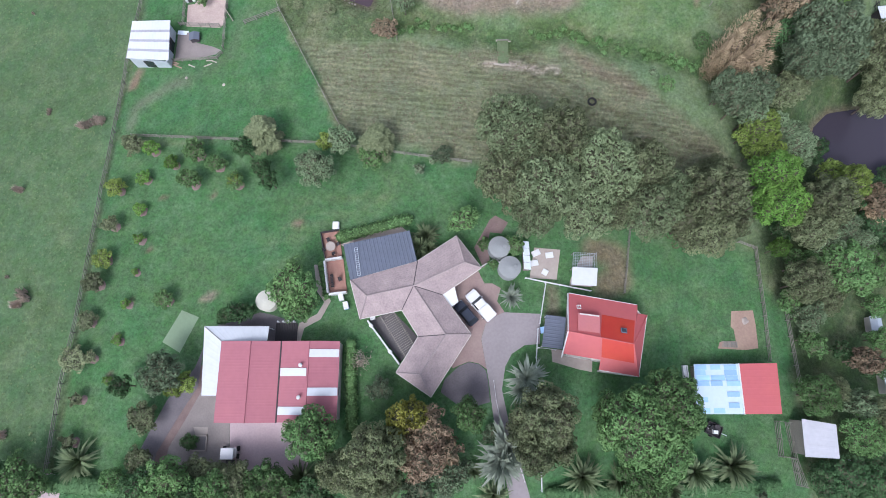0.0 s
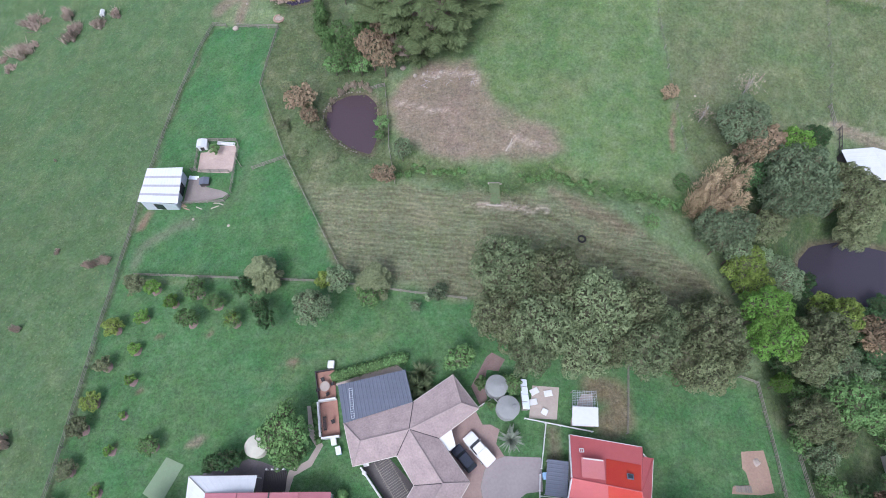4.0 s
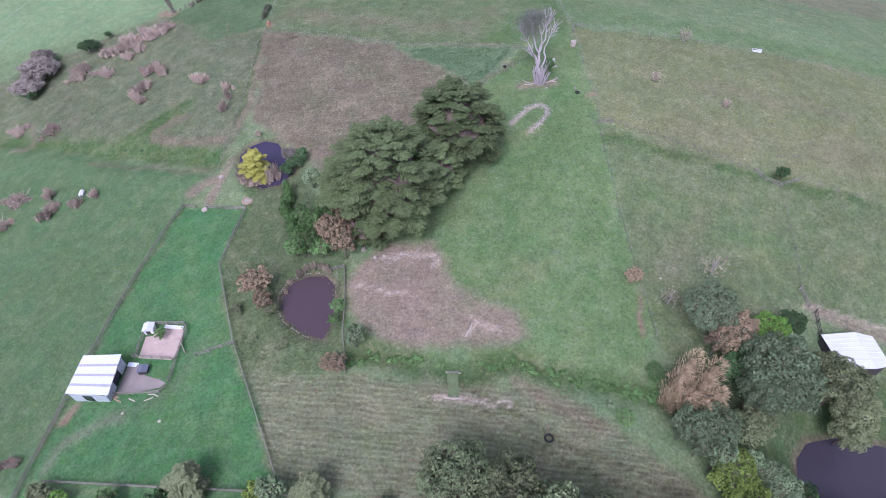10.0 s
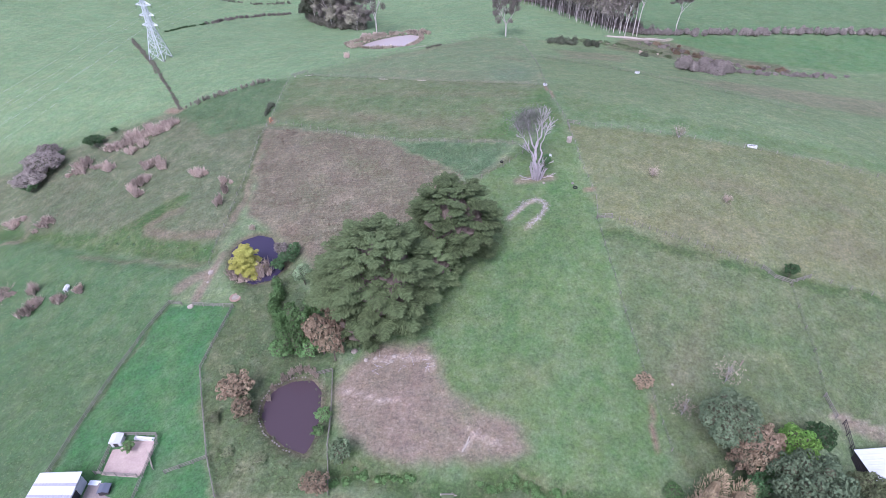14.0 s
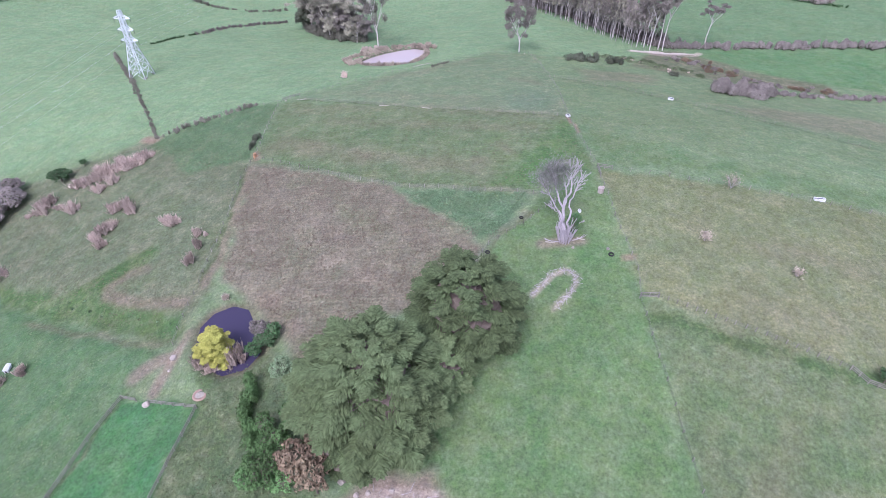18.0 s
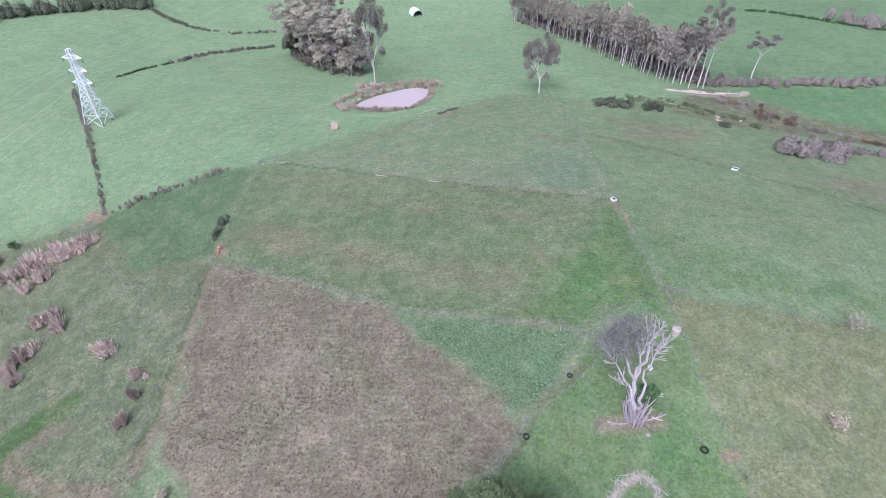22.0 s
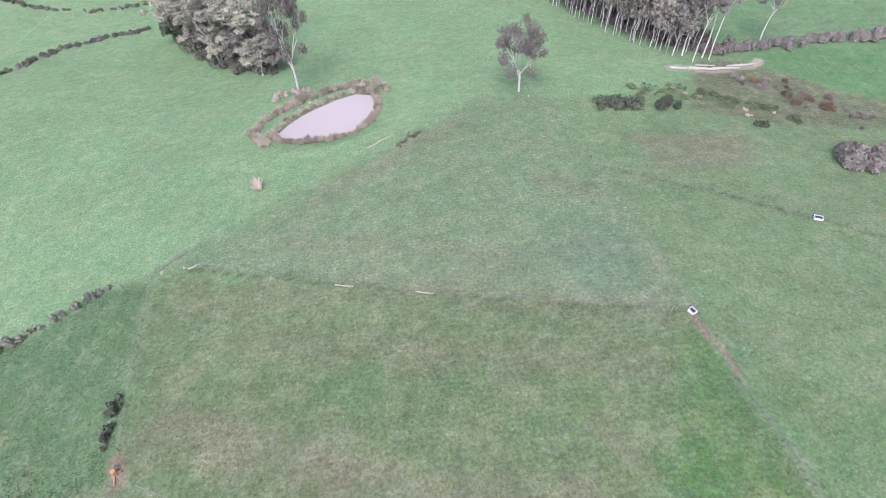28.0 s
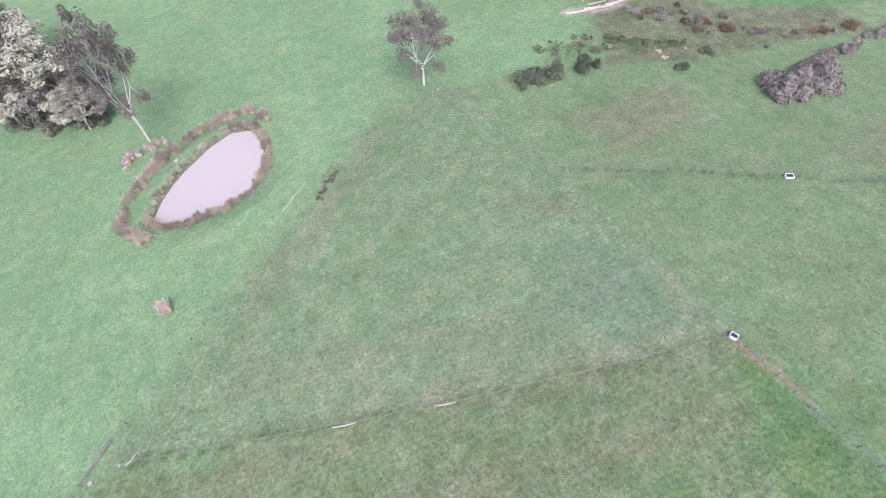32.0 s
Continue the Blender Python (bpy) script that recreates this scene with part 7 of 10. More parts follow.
rail_fence([(-45.3, 62.6), (-45.6, 69.3), (-38.0, 68.5), (-37.3, 67.0), (-37.3, 61.2), (-37.2, 56.8)], "mixed timber fence round the animal pens", step=1.9)
rail_fence([(-46.3, 55.1), (-38.2, 54.9), (-37.4, 56.0)], "low brown board fence along the gravel pen", step=1.6, h=0.9, rails=3)
rail_fence([(-46.0, 62.4), (-38.2, 61.2)], "timber fence between the animal pens", step=1.9)
rail_fence([(74.2, 97.6), (75.8, 95.2), (78.5, 94.1), (83.2, 95.8)], "curved weathered rail fence round a paddock tree", step=1.8)
rail_fence([(44.2, 111.9), (47.2, 111.7)], "grey timber paddock gate", WOOD, step=1.5, h=1.2, rails=4)
rail_fence([(44.5, 151.0), (47.6, 149.7)], "grey timber paddock gate by the water tank", WOOD, step=1.5, rails=3)
rail_fence([(44.4, 147.0), (44.5, 151.0)], "grey timber rails by the water tank", WOOD, step=2)
rail_fence([(-44.6, 213.2), (-42.4, 215.0), (-39.6, 217.2)], "weathered gate rails at the field corner", WOOD, step=1.7)
rail_fence([(75.2, 72), (75.6, 68.4)], "weathered strainer rails by the track", step=1.8)
rail_fence([(76.4, 67.5), (75.2, 60)], "dark timber yard rails beside the white barn", WOOD_DARK, step=1.8, h=1.4)
wire_fence([(44.0, 111.6), (44.2, 104), (44.7, 83.5), (46.1, 62.4)], "post-and-wire fence down the paddock")
wire_fence([(78.3, 93.4), (77.0, 80), (75.5, 72)], "post-and-wire fence across the east field")
wire_fence([(47.2, 111.5), (74.2, 97.6)], "close-set batten and wire fence", step=1.6)
wire_fence([(83.2, 95.7), (98.2, 91.6), (130, 84)], "post-and-wire fence across the east pasture")
wire_fence([(44.2, 112), (45.2, 118), (44.4, 133), (44.4, 147)], "post-and-wire fence beside the dead tree")
wire_fence([(44.5, 151), (43.3, 171), (43.4, 181.5), (44.9, 200.8), (45.4, 223.1), (44.9, 243.2), (43.2, 257)], "post-and-wire fence up the hill", step=3.0, material=POST_GREY, r=0.055)
wire_fence([(47, 222), (77.3, 198.2), (90.7, 188.3), (120, 168)], "post-and-wire fence across the north pasture", step=2.6, material=POST_GREY, r=0.055)
wire_fence([(-38.5, 212.9), (2.7, 195.4), (42.7, 181)], "post-and-wire fence across the middle of the field", step=2.2, material=POST_GREY, r=0.055)
wire_fence([(-39.4, 217.0), (-14.7, 233.7), (13.2, 252.0), (30.0, 261.5), (43, 258)], "post-and-wire fence along the green hill", step=3.0, material=POST_GREY, r=0.055)
wire_fence([(-43.2, 112), (-43.1, 149.1), (-44.2, 164.4), (-43.2, 175.2), (-45.0, 211.8)], "post-and-wire fence beside the brown field", step=3.2)
wire_fence([(47.5, 149.6), (82.6, 138.3), (120, 128)], "post-and-wire fence above the grazing paddock")
wire_fence([(-43, 174.5), (-20, 160.8), (-2.3, 151.6), (29, 142.6), (33, 139.5)], "sagging post-and-wire fence between the fields", step=3.5)
wire_fence([(14.4, 122), (18.3, 127.8), (25.8, 128.8 + 4), (32.7, 139.2)], "post-and-wire fence beside the weeds", step=2.5)
wire_fence([(-80.5, 196.5), (-63, 207.5), (-46, 212.5)], "hedged post-and-wire fence on the slope")
wire_fence([(-143, 292.5), (-116.8, 253.7), (-91.7, 213.3), (-81.9, 197)], "hedged post-and-wire fence below the pylon")


def log_pole(x0, y0, x1, y1, r, label, material=WOOD, name="fallen_log"):
    o = thing(name, pose(0, 0, 0), label, "log")
    a, b = Vector((x0, y0, ground_z(x0, y0) + r)), Vector((x1, y1, ground_z(x1, y1) + r))
    bm = bmesh.new()
    mid = (a + b) / 2 + Vector((0.1, -0.15, 0.02))
    rod(bm, a, mid, r, r * 0.9, 8)
    rod(bm, mid, b, r * 0.9, r * 0.6, 8)
    part("stem", bm, material, o)
    bm = bmesh.new()
    rod(bm, mid, mid + Vector((0.5, 0.4, r + 0.1)), r * 0.4, r * 0.2, 5)
    part("branch_stub", bm, material, o)
    return o


for q in ((29.4, 127.0, 31.2, 126.4), (35.6, 127.2, 37.0, 126.5), (-10.9, 200.9, -7.6, 199.7), (2.7, 195.6, 5.6, 194.4), (-2.1, 244.8, 1.2, 247.2), (0.6, 247.0, 4.5, 249.4), (-38.4, 212.6, -36.7, 213.4)):
    log_pole(*q, 0.11, "pale fallen pole lying at the fence line", WOOD_PALE)
for q in ((9.4, 51.9, 12.2, 51.6), (9.9, 56.6, 12.4, 56.4), (13.4, 62.6, 14.6, 65)):
    log_pole(*q, 0.16, "bleached fallen trunk lying on the grass", WOOD_PALE)
for x, y, r in ((-5.8, 82.5, 0.8), (-3.4, 80.4, 0.6), (-1.7, 80.6, 0.55), (1.7, 80.8, 0.6), (-41.1, 107.7, 1.0), (-42.9, 98.6, 0.9), (34.4, 124.6, 0.45), (1.2, 79.8, 0.5), (-41.2, 105.2, 0.4), (-36.5, 49.8, 0.35), (-43.5, 51.6, 0.35), (-39.2, 213.2, 0.35), (-43.4, 213.0, 0.5), (41.6, 259.6, 0.35), (49.5, 73.5, 0.3), (-10.2, 269.8, 0.5), (-16.2, 273.4, 0.7), (-14.6, 274.4, 0.5)):
    r *= 0.75
    st = thing("boulder", pose(x, y, ground_z(x, y), 0, 0, x * 31), "pale weathered boulder half sunk in grass", "boulder", "scattered boulders")
    bm = bmesh.new()
    rr = random.Random(int(x * 7 + y))
    for v in ball(bm, (0, 0, r * 0.25), r, 2, 0.6):
        v.co *= rr.uniform(0.82, 1.12)
    part("stone", bm, STONE, st)


def tyre(x, y, r, label, material=CARBLACK, fill=None):
    o = thing("tyre", pose(x, y, ground_z(x, y)), label, "tyre")
    bm = bmesh.new()
    rows = []
    for i in range(20):
        a = 2 * math.pi * i / 20
        rows.append([bm.verts.new(((r + q * math.cos(b)) * math.cos(a), (r + q * math.cos(b)) * math.sin(a), 0.15 + 0.17 * math.sin(b))) for q in (r * 0.28,) for b in (2 * math.pi * j / 8 for j in range(8))])
    for i in range(20):
        p, q = rows[i], rows[(i + 1) % 20]
        for j in range(8):
            bm.faces.new((p[j], q[j], q[(j + 1) % 8], p[(j + 1) % 8]))
    bmesh.ops.recalc_face_normals(bm, faces=bm.faces[:])
    part("ring", bm, material, o, smooth=True)
    if fill:
        bm = bmesh.new()
        rr = random.Random(3)
        for v in ball(bm, (0, 0, 0.1), r * 0.85, 2, 0.5):
            v.co *= rr.uniform(0.8, 1.1)
        part("rubble", bm, fill, o, "pale rubble heap")


tyre(25.5, 45.3, 0.6, "big black tractor tyre lying in the stubble")
tyre(-33.0, 99.0, 1.0, "tyre ring filled with pale rubble", BARE_SOIL, STONE)
tyre(17.9, 125.6, 0.4, "small black feed tyre in the field")
tyre(25.5, 134.8, 0.36, "small black feed tyre beside the weeds")
tyre(41.2, 122.1, 0.45, "black tractor tyre lying in the paddock")
tyre(40.9, 123.6, 0.25, "pale worn tyre beside a larger one", PAVERS)


def trough(x, y, turn, label, w=1.0, l=1.4, material=WHITE):
    o = thing("water_trough", pose(x, y, ground_z(x, y), 0, 0, turn), label, "trough")
    for x0, y0, x1, y1 in ((-w, -l, w, -l + 0.09), (-w, l - 0.09, w, l), (-w, -l + 0.09, -w + 0.09, l - 0.09), (w - 0.09, -l + 0.09, w, l - 0.09)):
        bm = bmesh.new()
        box(bm, x0, y0, -0.2, x1, y1, 0.55, bevel=0.02)
        part("side", bm, material, o)
    bm = bmesh.new()
    box(bm, -w + 0.09, -l + 0.09, -0.2, w - 0.09, l - 0.09, 0.4)
    part("water", bm, WATER_DARK, o)


trough(77.8, 197.6, 60, "white-rimmed concrete water trough", 0.5, 0.75)
trough(43.4, 180.8, 20, "white-rimmed concrete water trough at the fence corner", 0.45, 0.55)
trough(88.5, 137.7, 80, "long white water trough in the grazing paddock", 0.35, 1.1)
trough(37.5, 128 + 7, 10, "pale stock trough near the dead tree", 0.22, 0.35)
sb = thing("tree_stump", pose(-43.2, 175.0, ground_z(-43.2, 175.0)), "orange-brown rotten stump at the field corner", "stump")
bm = bmesh.new()
rod(bm, (0, 0, -0.2), (0.1, 0, 1.1), 0.55, 0.35, 9)
rod(bm, (0, 0, 0.2), (0.9, 0.3, 0.1), 0.25, 0.1, 6)
rod(bm, (0, 0, 0.2), (0.3, -1.6, 0.15), 0.2, 0.12, 6)
part("wood", bm, mat("orange rotten wood", (0.4, 0.22, 0.12), vary=0.2), sb)
cv = thing("culvert_crossing", pose(11.0, 54.0, ground_z(11, 54), 0, 0, 0), "grassy culvert crossing with pale timber ends", "culvert")
for y in (-2.2, 2.4):
    bm = bmesh.new()
    box(bm, -1.0, y - 0.08, -0.6, 1.0, y + 0.08, 0.22, bevel=0.03)
    part("headwall", bm, WOOD, cv)
bm = bmesh.new()
box(bm, -0.9, -2.1, -0.8, 0.9, 2.3, 0.06)
part("deck", bm, mat("grassy deck", (0.11, 0.145, 0.075), vary=0.35, grain=4), cv)

# pylon with its wires
PZ = ground_z(-113, 256.4)
py = thing("pylon", pose(-113, 256.4, PZ, 0, 0, -8), "galvanised lattice transmission tower with three cross-arms", "pylon")


def pyl_half(z):
    return 3.5 - 2.55 * min(z / 14.0, 1.0) - 0.4 * max(0, z - 14) / 11.5


LEVELS = (0, 4.2, 7.6, 10.4, 12.6, 14.4, 16.2, 18.4, 20.4, 22.6, 25.6)
for sx, sy in ((1, 1), (1, -1), (-1, 1), (-1, -1)):
    bm = bmesh.new()
    tube(bm, [(sx * pyl_half(z), sy * pyl_half(z), z - (0.6 if z == 0 else 0)) for z in LEVELS], 0.15, 4)
    part("leg", bm, STEEL, py)
for z0, z1 in zip(LEVELS, LEVELS[1:]):
    a, b = pyl_half(z0), pyl_half(z1)
    for s in (1, -1):
        for p, q, r in (((s * a, -a, z0), (s * b, b, z1), 0.085), ((s * a, a, z0), (s * b, -b, z1), 0.085), ((-a, s * a, z0), (b, s * b, z1), 0.085),
                        ((a, s * a, z0), (-b, s * b, z1), 0.085), ((s * b, -b, z1), (s * b, b, z1), 0.08), ((-b, s * b, z1), (b, s * b, z1), 0.08)):
            bm = bmesh.new()
            rod(bm, p, q, r, sides=4)
            part("brace", bm, STEEL, py)
for z, w in ((14.4, 3.6), (18.4, 3.3), (22.6, 3.4)):
    for s in (1, -1):
        bm = bmesh.new()
        b = pyl_half(z)
        tip = (s * w, 0, z + 0.15)
        for c in (-b, b):
            rod(bm, (s * b, c, z), tip, 0.16, 0.14, 4)
            rod(bm, (s * b, c, z + 1.3), tip, 0.16, 0.14, 4)
        for k in (0.33, 0.66):
            rod(bm, (s * (b + (w - b) * k), b * (1 - k), z), (s * (b + (w - b) * k), -b * (1 - k), z), 0.06, sides=4)
            rod(bm, (s * (b + (w - b) * k), 0, z), (s * (b + (w - b) * k), 0, z + 1.3 * (1 - k)), 0.06, sides=4)
        arm = part("cross_arm", bm, STEEL, py)
        bm = bmesh.new()
        rod(bm, (s * w, 0, z + 0.1), (s * w, 0, z - 1.5), 0.09, 0.09, 6)
        part("insulator", bm, WOOD_DARK, arm)
for z, w in ((14.4, 3.6), (18.4, 3.3), (22.6, 3.4)):
    for s in (1, -1):
        for way in (1, -1):
            bm = bmesh.new()
            tube(bm, [Vector((s * w, way * 260 * u, z - 1.5 - 16 * u * (1 - u) - 2 * u)) for u in np.linspace(0, 1, 15)], 0.012)
            part("conductor", bm, LINE, py)


# ---- special trees ----
def conifer_mesh(R, H, seed, branches=150):
    """Flat fern-like boughs in loose tiers, with gaps between them, as an old cypress has."""
    rng = np.random.default_rng(seed)
    quads = []
    for i in range(branches):
        zt = 0.08 + 0.9 * ((i + rng.uniform(0, 1)) / branches) ** 0.78
        env = R * math.sqrt(max(0.03, 1 - (max(0.0, zt - 0.34) / 0.66) ** 2)) * (1.0 if zt > 0.3 else 0.75 + 0.8 * zt)
        a = 2.399 * i + rng.uniform(-0.5, 0.5)
        L = env * (rng.uniform(0.72, 1.12) if zt < 0.55 else rng.uniform(0.42, 1.12))
        d = np.array([math.cos(a), math.sin(a), 0])
        w = np.array([-math.sin(a), math.cos(a), 0])
        lift = rng.uniform(0.02, 0.16) + 0.35 * max(0.0, zt - 0.6)
        B = max(1.6, min(4.2, 0.42 * L))
        n = int(6 + 3.6 * B)
        roll = rng.uniform(-0.4, 0.4)
        for k in range(n):
            s = k / (n - 1)
            along = L - B * (1 - s)
            reach = B * 0.5 * (1.15 - s) * rng.uniform(0.75, 1.15) + 0.15
            for sg in (-1, 1):
                for m in (0, 1, 2):
                    f0 = m / 3
                    c = d * (along + reach * f0 * 0.6) + w * sg * reach * f0 + np.array([0, 0, zt * H + along * lift - 0.12 * along * along / R - 0.16 * reach * f0 + sg * roll * reach * f0 + rng.uniform(-0.1, 0.1)])
                    q = d * 0.75 + w * sg * rng.uniform(0.45, 1.0) + np.array([0, 0, rng.uniform(-0.3, 0.25)])
                    q /= np.linalg.norm(q)
                    sd = np.cross(q, (0.2 * rng.normal(), 0.2 * rng.normal(), 1))
                    sd /= np.linalg.norm(sd)
                    ln, wd = reach * 0.45 + 0.15, rng.uniform(0.1, 0.18)
                    quads += [c - q * ln * 0.2, c + q * ln * 0.4 + sd * wd, c + q * ln - np.array([0, 0, 0.05]), c + q * ln * 0.4 - sd * wd]
    return np.array(quads), np.arange(len(quads)).reshape(-1, 4)


def conifer(x, y, R, H, seed, label, leaf="pine", branches=150, core=1.0):
    o = thing("cypress_tree", pose(x, y, ground_z(x, y)), label, "tree", "")
    v, f = conifer_mesh(R, H, seed, branches)
    soup("crown", v, f, LEAF[leaf], o)
    bm = bmesh.new()
    rr = random.Random(seed)
    for z, r in ((0.2, 0.62), (0.36, 0.68), (0.52, 0.62), (0.66, 0.46), (0.76, 0.26)):
        for w in ball(bm, (0, 0, H * z), R * r * core, 3, 0.5 * H / R * 0.42):
            k = rr.uniform(0.8, 1.1)
            w.co.x *= k
            w.co.y *= k
            w.co.z += rr.uniform(-0.3, 0.3)
    part("inner_growth", bm, BARK if leaf == "pine" else LEAF[leaf], o)
    bm = bmesh.new()
    rod(bm, (0, 0, -0.5), (0, 0, H * 0.8), R * 0.07 + 0.1, 0.08, 8)
    for i in range(26):
        a, z = 2.4 * i, H * (0.12 + 0.026 * i)
        L = R * (0.9 - 0.028 * i)
        rod(bm, (0, 0, z), (math.cos(a) * L, math.sin(a) * L, z + L * 0.1), 0.14, 0.04, 4)
    part("trunk", bm, BARK, o)
    return o


conifer(-1.5, 91.5, 11.5, 20.0, 21, "huge dark green spreading cypress tree", branches=330)
conifer(12.6, 106.0, 10.0, 16.5, 22, "broad dark cypress tree behind its larger neighbour", branches=260)
conifer(-8.5, 94.5, 7.5, 11.5, 23, "lower dark cypress bough mass beside the big tree", branches=140)
conifer(-5.0, 86.5, 6.0, 8.5, 24, "low spreading cypress boughs near the rubble", branches=110)
conifer(8.4, 97.0, 5.5, 11.0, 27, "dark cypress between two larger trees", branches=110)
conifer(-27.5, 38.6, 3.3, 6.5, 25, "brownish-green young conifer in the garden belt", "olive", 46, 0.3)
conifer(-9.6, 36.9, 3.0, 6.0, 26, "brownish-green young conifer near the garden fence", "olive", 46, 0.3)


def gum_parts(H, R, seed, clumps, lean=0.1, fork=0.45, leaf=0.3, thin=0.022):
    """A gum: pale forking stem and loose leaf clumps at the branch ends."""
    rng = np.random.default_rng(seed)
    bm = bmesh.new()
    stem = [Vector((0, 0, -0.4)), Vector((lean * H * 0.05, 0.01 * H, H * 0.22)), Vector((lean * H * 0.12, -0.01 * H, H * fork))]
    r = H * thin
    for a, b, q in zip(stem, stem[1:], (1.0, 0.8)):
        rod(bm, a, b, r * q, r * q * 0.82, 7)
    P, N = [], []
    mains = []
    for i in range(5):
        a = 2.399 * i + rng.uniform(-0.4, 0.4)
        e = stem[-1] + Vector((R * 0.42 * math.cos(a), R * 0.42 * math.sin(a), H * (0.86 - fork) * rng.uniform(0.3, 0.75)))
        knee = stem[-1].lerp(e, 0.5) + Vector((rng.normal(0, 0.05 * R), rng.normal(0, 0.05 * R), -0.02 * H))
        rod(bm, stem[-1] - Vector((0, 0, 0.05 * H * (i % 3))), knee, r * 0.6, r * 0.42, 5)
        rod(bm, knee, e, r * 0.42, r * 0.25, 4)
        mains += [knee, e]
    for i in range(clumps):
        a = 2.399 * i + rng.uniform(-0.3, 0.3)
        rr = R * np.sqrt(rng.uniform(0.05, 1.0)) * 0.85
        zc = H * (fork + 0.12 + (0.86 - fork) * rng.uniform(0.05, 1.0) * (1.1 - 0.5 * (rr / R) ** 2))
        c = Vector((stem[-1].x + rr * math.cos(a), stem[-1].y + rr * math.sin(a), min(zc, H)))
        rod(bm, min(mains, key=lambda q: (q - c).length), c, r * 0.2, r * 0.08, 3)
        k = int(rng.uniform(110, 150) if thin in (0.02, 0.0085) else rng.uniform(38, 62) if thin < 0.0115 else rng.uniform(150, 240))
        n = rng.normal(0, 1, (k, 3))
        n /= np.linalg.norm(n, axis=1, keepdims=True)
        s = R * (rng.uniform(0.13, 0.25) if thin != 0.018 else rng.uniform(0.16, 0.28))
        P.append(np.array(c) + n * np.array([s, s, s * 0.85]) * rng.uniform(0.35, 1.15, k)[:, None])
        N.append(n + np.array([0, 0, 0.35]))
    v, f = leaves_mesh(np.concatenate(P), np.concatenate(N), leaf, rng, 1.5, 0.6)
    me = bpy.data.meshes.new("crown")
    me.from_pydata(v.tolist(), [], f.tolist())
    return bm, me


GUMS = {}


def gum(kind, x, y, h, r, label, turn=0.0, leaf="gum", group=""):
    spec = {"lone": (13, 5.5, 31, 30, 0.12, 0.3, 0.15, 0.018), "tall": (20, 4.2, 32, 34, 0.08, 0.34, 0.3, 0.011), "tall2": (20, 4.0, 33, 28, -0.07, 0.42, 0.3, 0.01), "dense": (14, 5.5, 34, 52, 0.1, 0.22, 0.26, 0.02), "bare": (20, 4.0, 35, 30, 0.16, 0.34, 0.15, 0.0085), "white": (20, 4.0, 36, 20, 0.1, 0.58, 0.16, 0.0085)}[kind]
    H, R = spec[:2]
    m = pose(x, y, ground_z(x, y), 0, 0, turn) @ Matrix.Diagonal((r / R, r / R, h / H, 1))
    key = (kind, leaf)
    if key in GUMS:
        o = copy_thing(GUMS[key], m)
        o.name = "gum_tree"
        return tagged(o, label, "tree", group)
    o = thing("gum_tree", m, label, "tree", group)
    bm, me = gum_parts(*spec)
    part("trunk", bm, BARK_GREY if kind in ("tall", "tall2", "dense") else BARK_WHITE, o)
    me.materials.append(LEAF[leaf])
    link("crown", me, None, o)
    GUMS[key] = o
    return o


gum("lone", 39.9, 263.2, 19.0, 7.4, "lone gum tree with a forked white trunk", 160)
gum("lone", -20.0, 286.7, 21.5, 5.2, "slender gum tree leaning beside the clay pond", 200)
for i, (x, y, h, r) in enumerate(((-62, 343, 15, 7), (-54, 331, 13, 6), (-46, 318, 10, 6), (-38, 312, 10, 5.5), (-33, 307, 9, 5), (-28, 305, 8, 4.5), (-60, 356, 16, 7), (-66, 347, 10, 5), (-52, 339, 16, 7), (-43, 328, 14, 6.5), (-36, 319, 13, 6), (-49, 326, 13, 6), (-57, 347, 15, 7))):
    if i in (0, 6, 7):
        tree("bush", "large", x, y, r, h * 0.8, "dense dark bushy gum at the grove's edge", "tree", "hillside gum grove", i % 2, "gum_tree")
    else:
        gum("dense", x, y, h * 1.25, r * 1.05, "dusty gum with a loose crown in the hillside grove", 61 * i, ("dusty", "gum")[i % 2], "hillside gum grove")
for pts, w, h, k in (([(-66, 348), (-56, 333), (-46, 317), (-36, 309), (-29, 303)], 5.5, 4.2, 41), ([(-60, 352), (-48, 334), (-38, 320)], 6.0, 5.0, 42)):
    scrub_row(pts, w, h, "hedge", "dusky undergrowth between the stems of the grove", "undergrowth", "undergrowth", seed=k)
for i, (x, y) in enumerate(((-61, 340), (-53, 335), (-48, 325), (-56, 353), (-55, 350), (-50, 331), (-43, 322), (-34, 313), (-58, 345), (-39, 318), (-31.7, 302), (-46, 335), (-64, 344), (-57, 336), (-51, 343), (-50, 348), (-60, 352), (-47, 318))):
    gum("bare", x, y, 23 + 3.0 * math.sin(7 * i) if i != 10 else 11, 6.5 if i != 10 else 3, "tall pale-stemmed gum rising from the grove", 73 * i, "dusty", "hillside gum grove")
rf = random.Random(8)
EDGE = [(42.4, 392), (51.2, 373), (59.9, 352), (66.7, 335), (72.8, 318.5), (77.9, 304), (82.3, 292), (87.4, 283.5), (92.5, 278)]
for i, p in enumerate(spaced(EDGE, 2.2)):
    for row in range(3):
        if rf.random() < 0.95 - 0.08 * row:
            x, y = p[0] + row * 4.2 + rf.uniform(-1.2, 1.2) + 1.0, p[1] + row * 2.4 + rf.uniform(-1.2, 1.2)
            gum("tall" if rf.random() < 0.6 else "tall2", x, y, rf.uniform(18, 24) * (1.0 if p[1] < 330 else 0.8), rf.uniform(2.8, 4.2), "tall bare-stemmed gum in the plantation edge", rf.uniform(0, 360), "gum" if rf.random() < 0.5 else "dusty", "gum plantation")
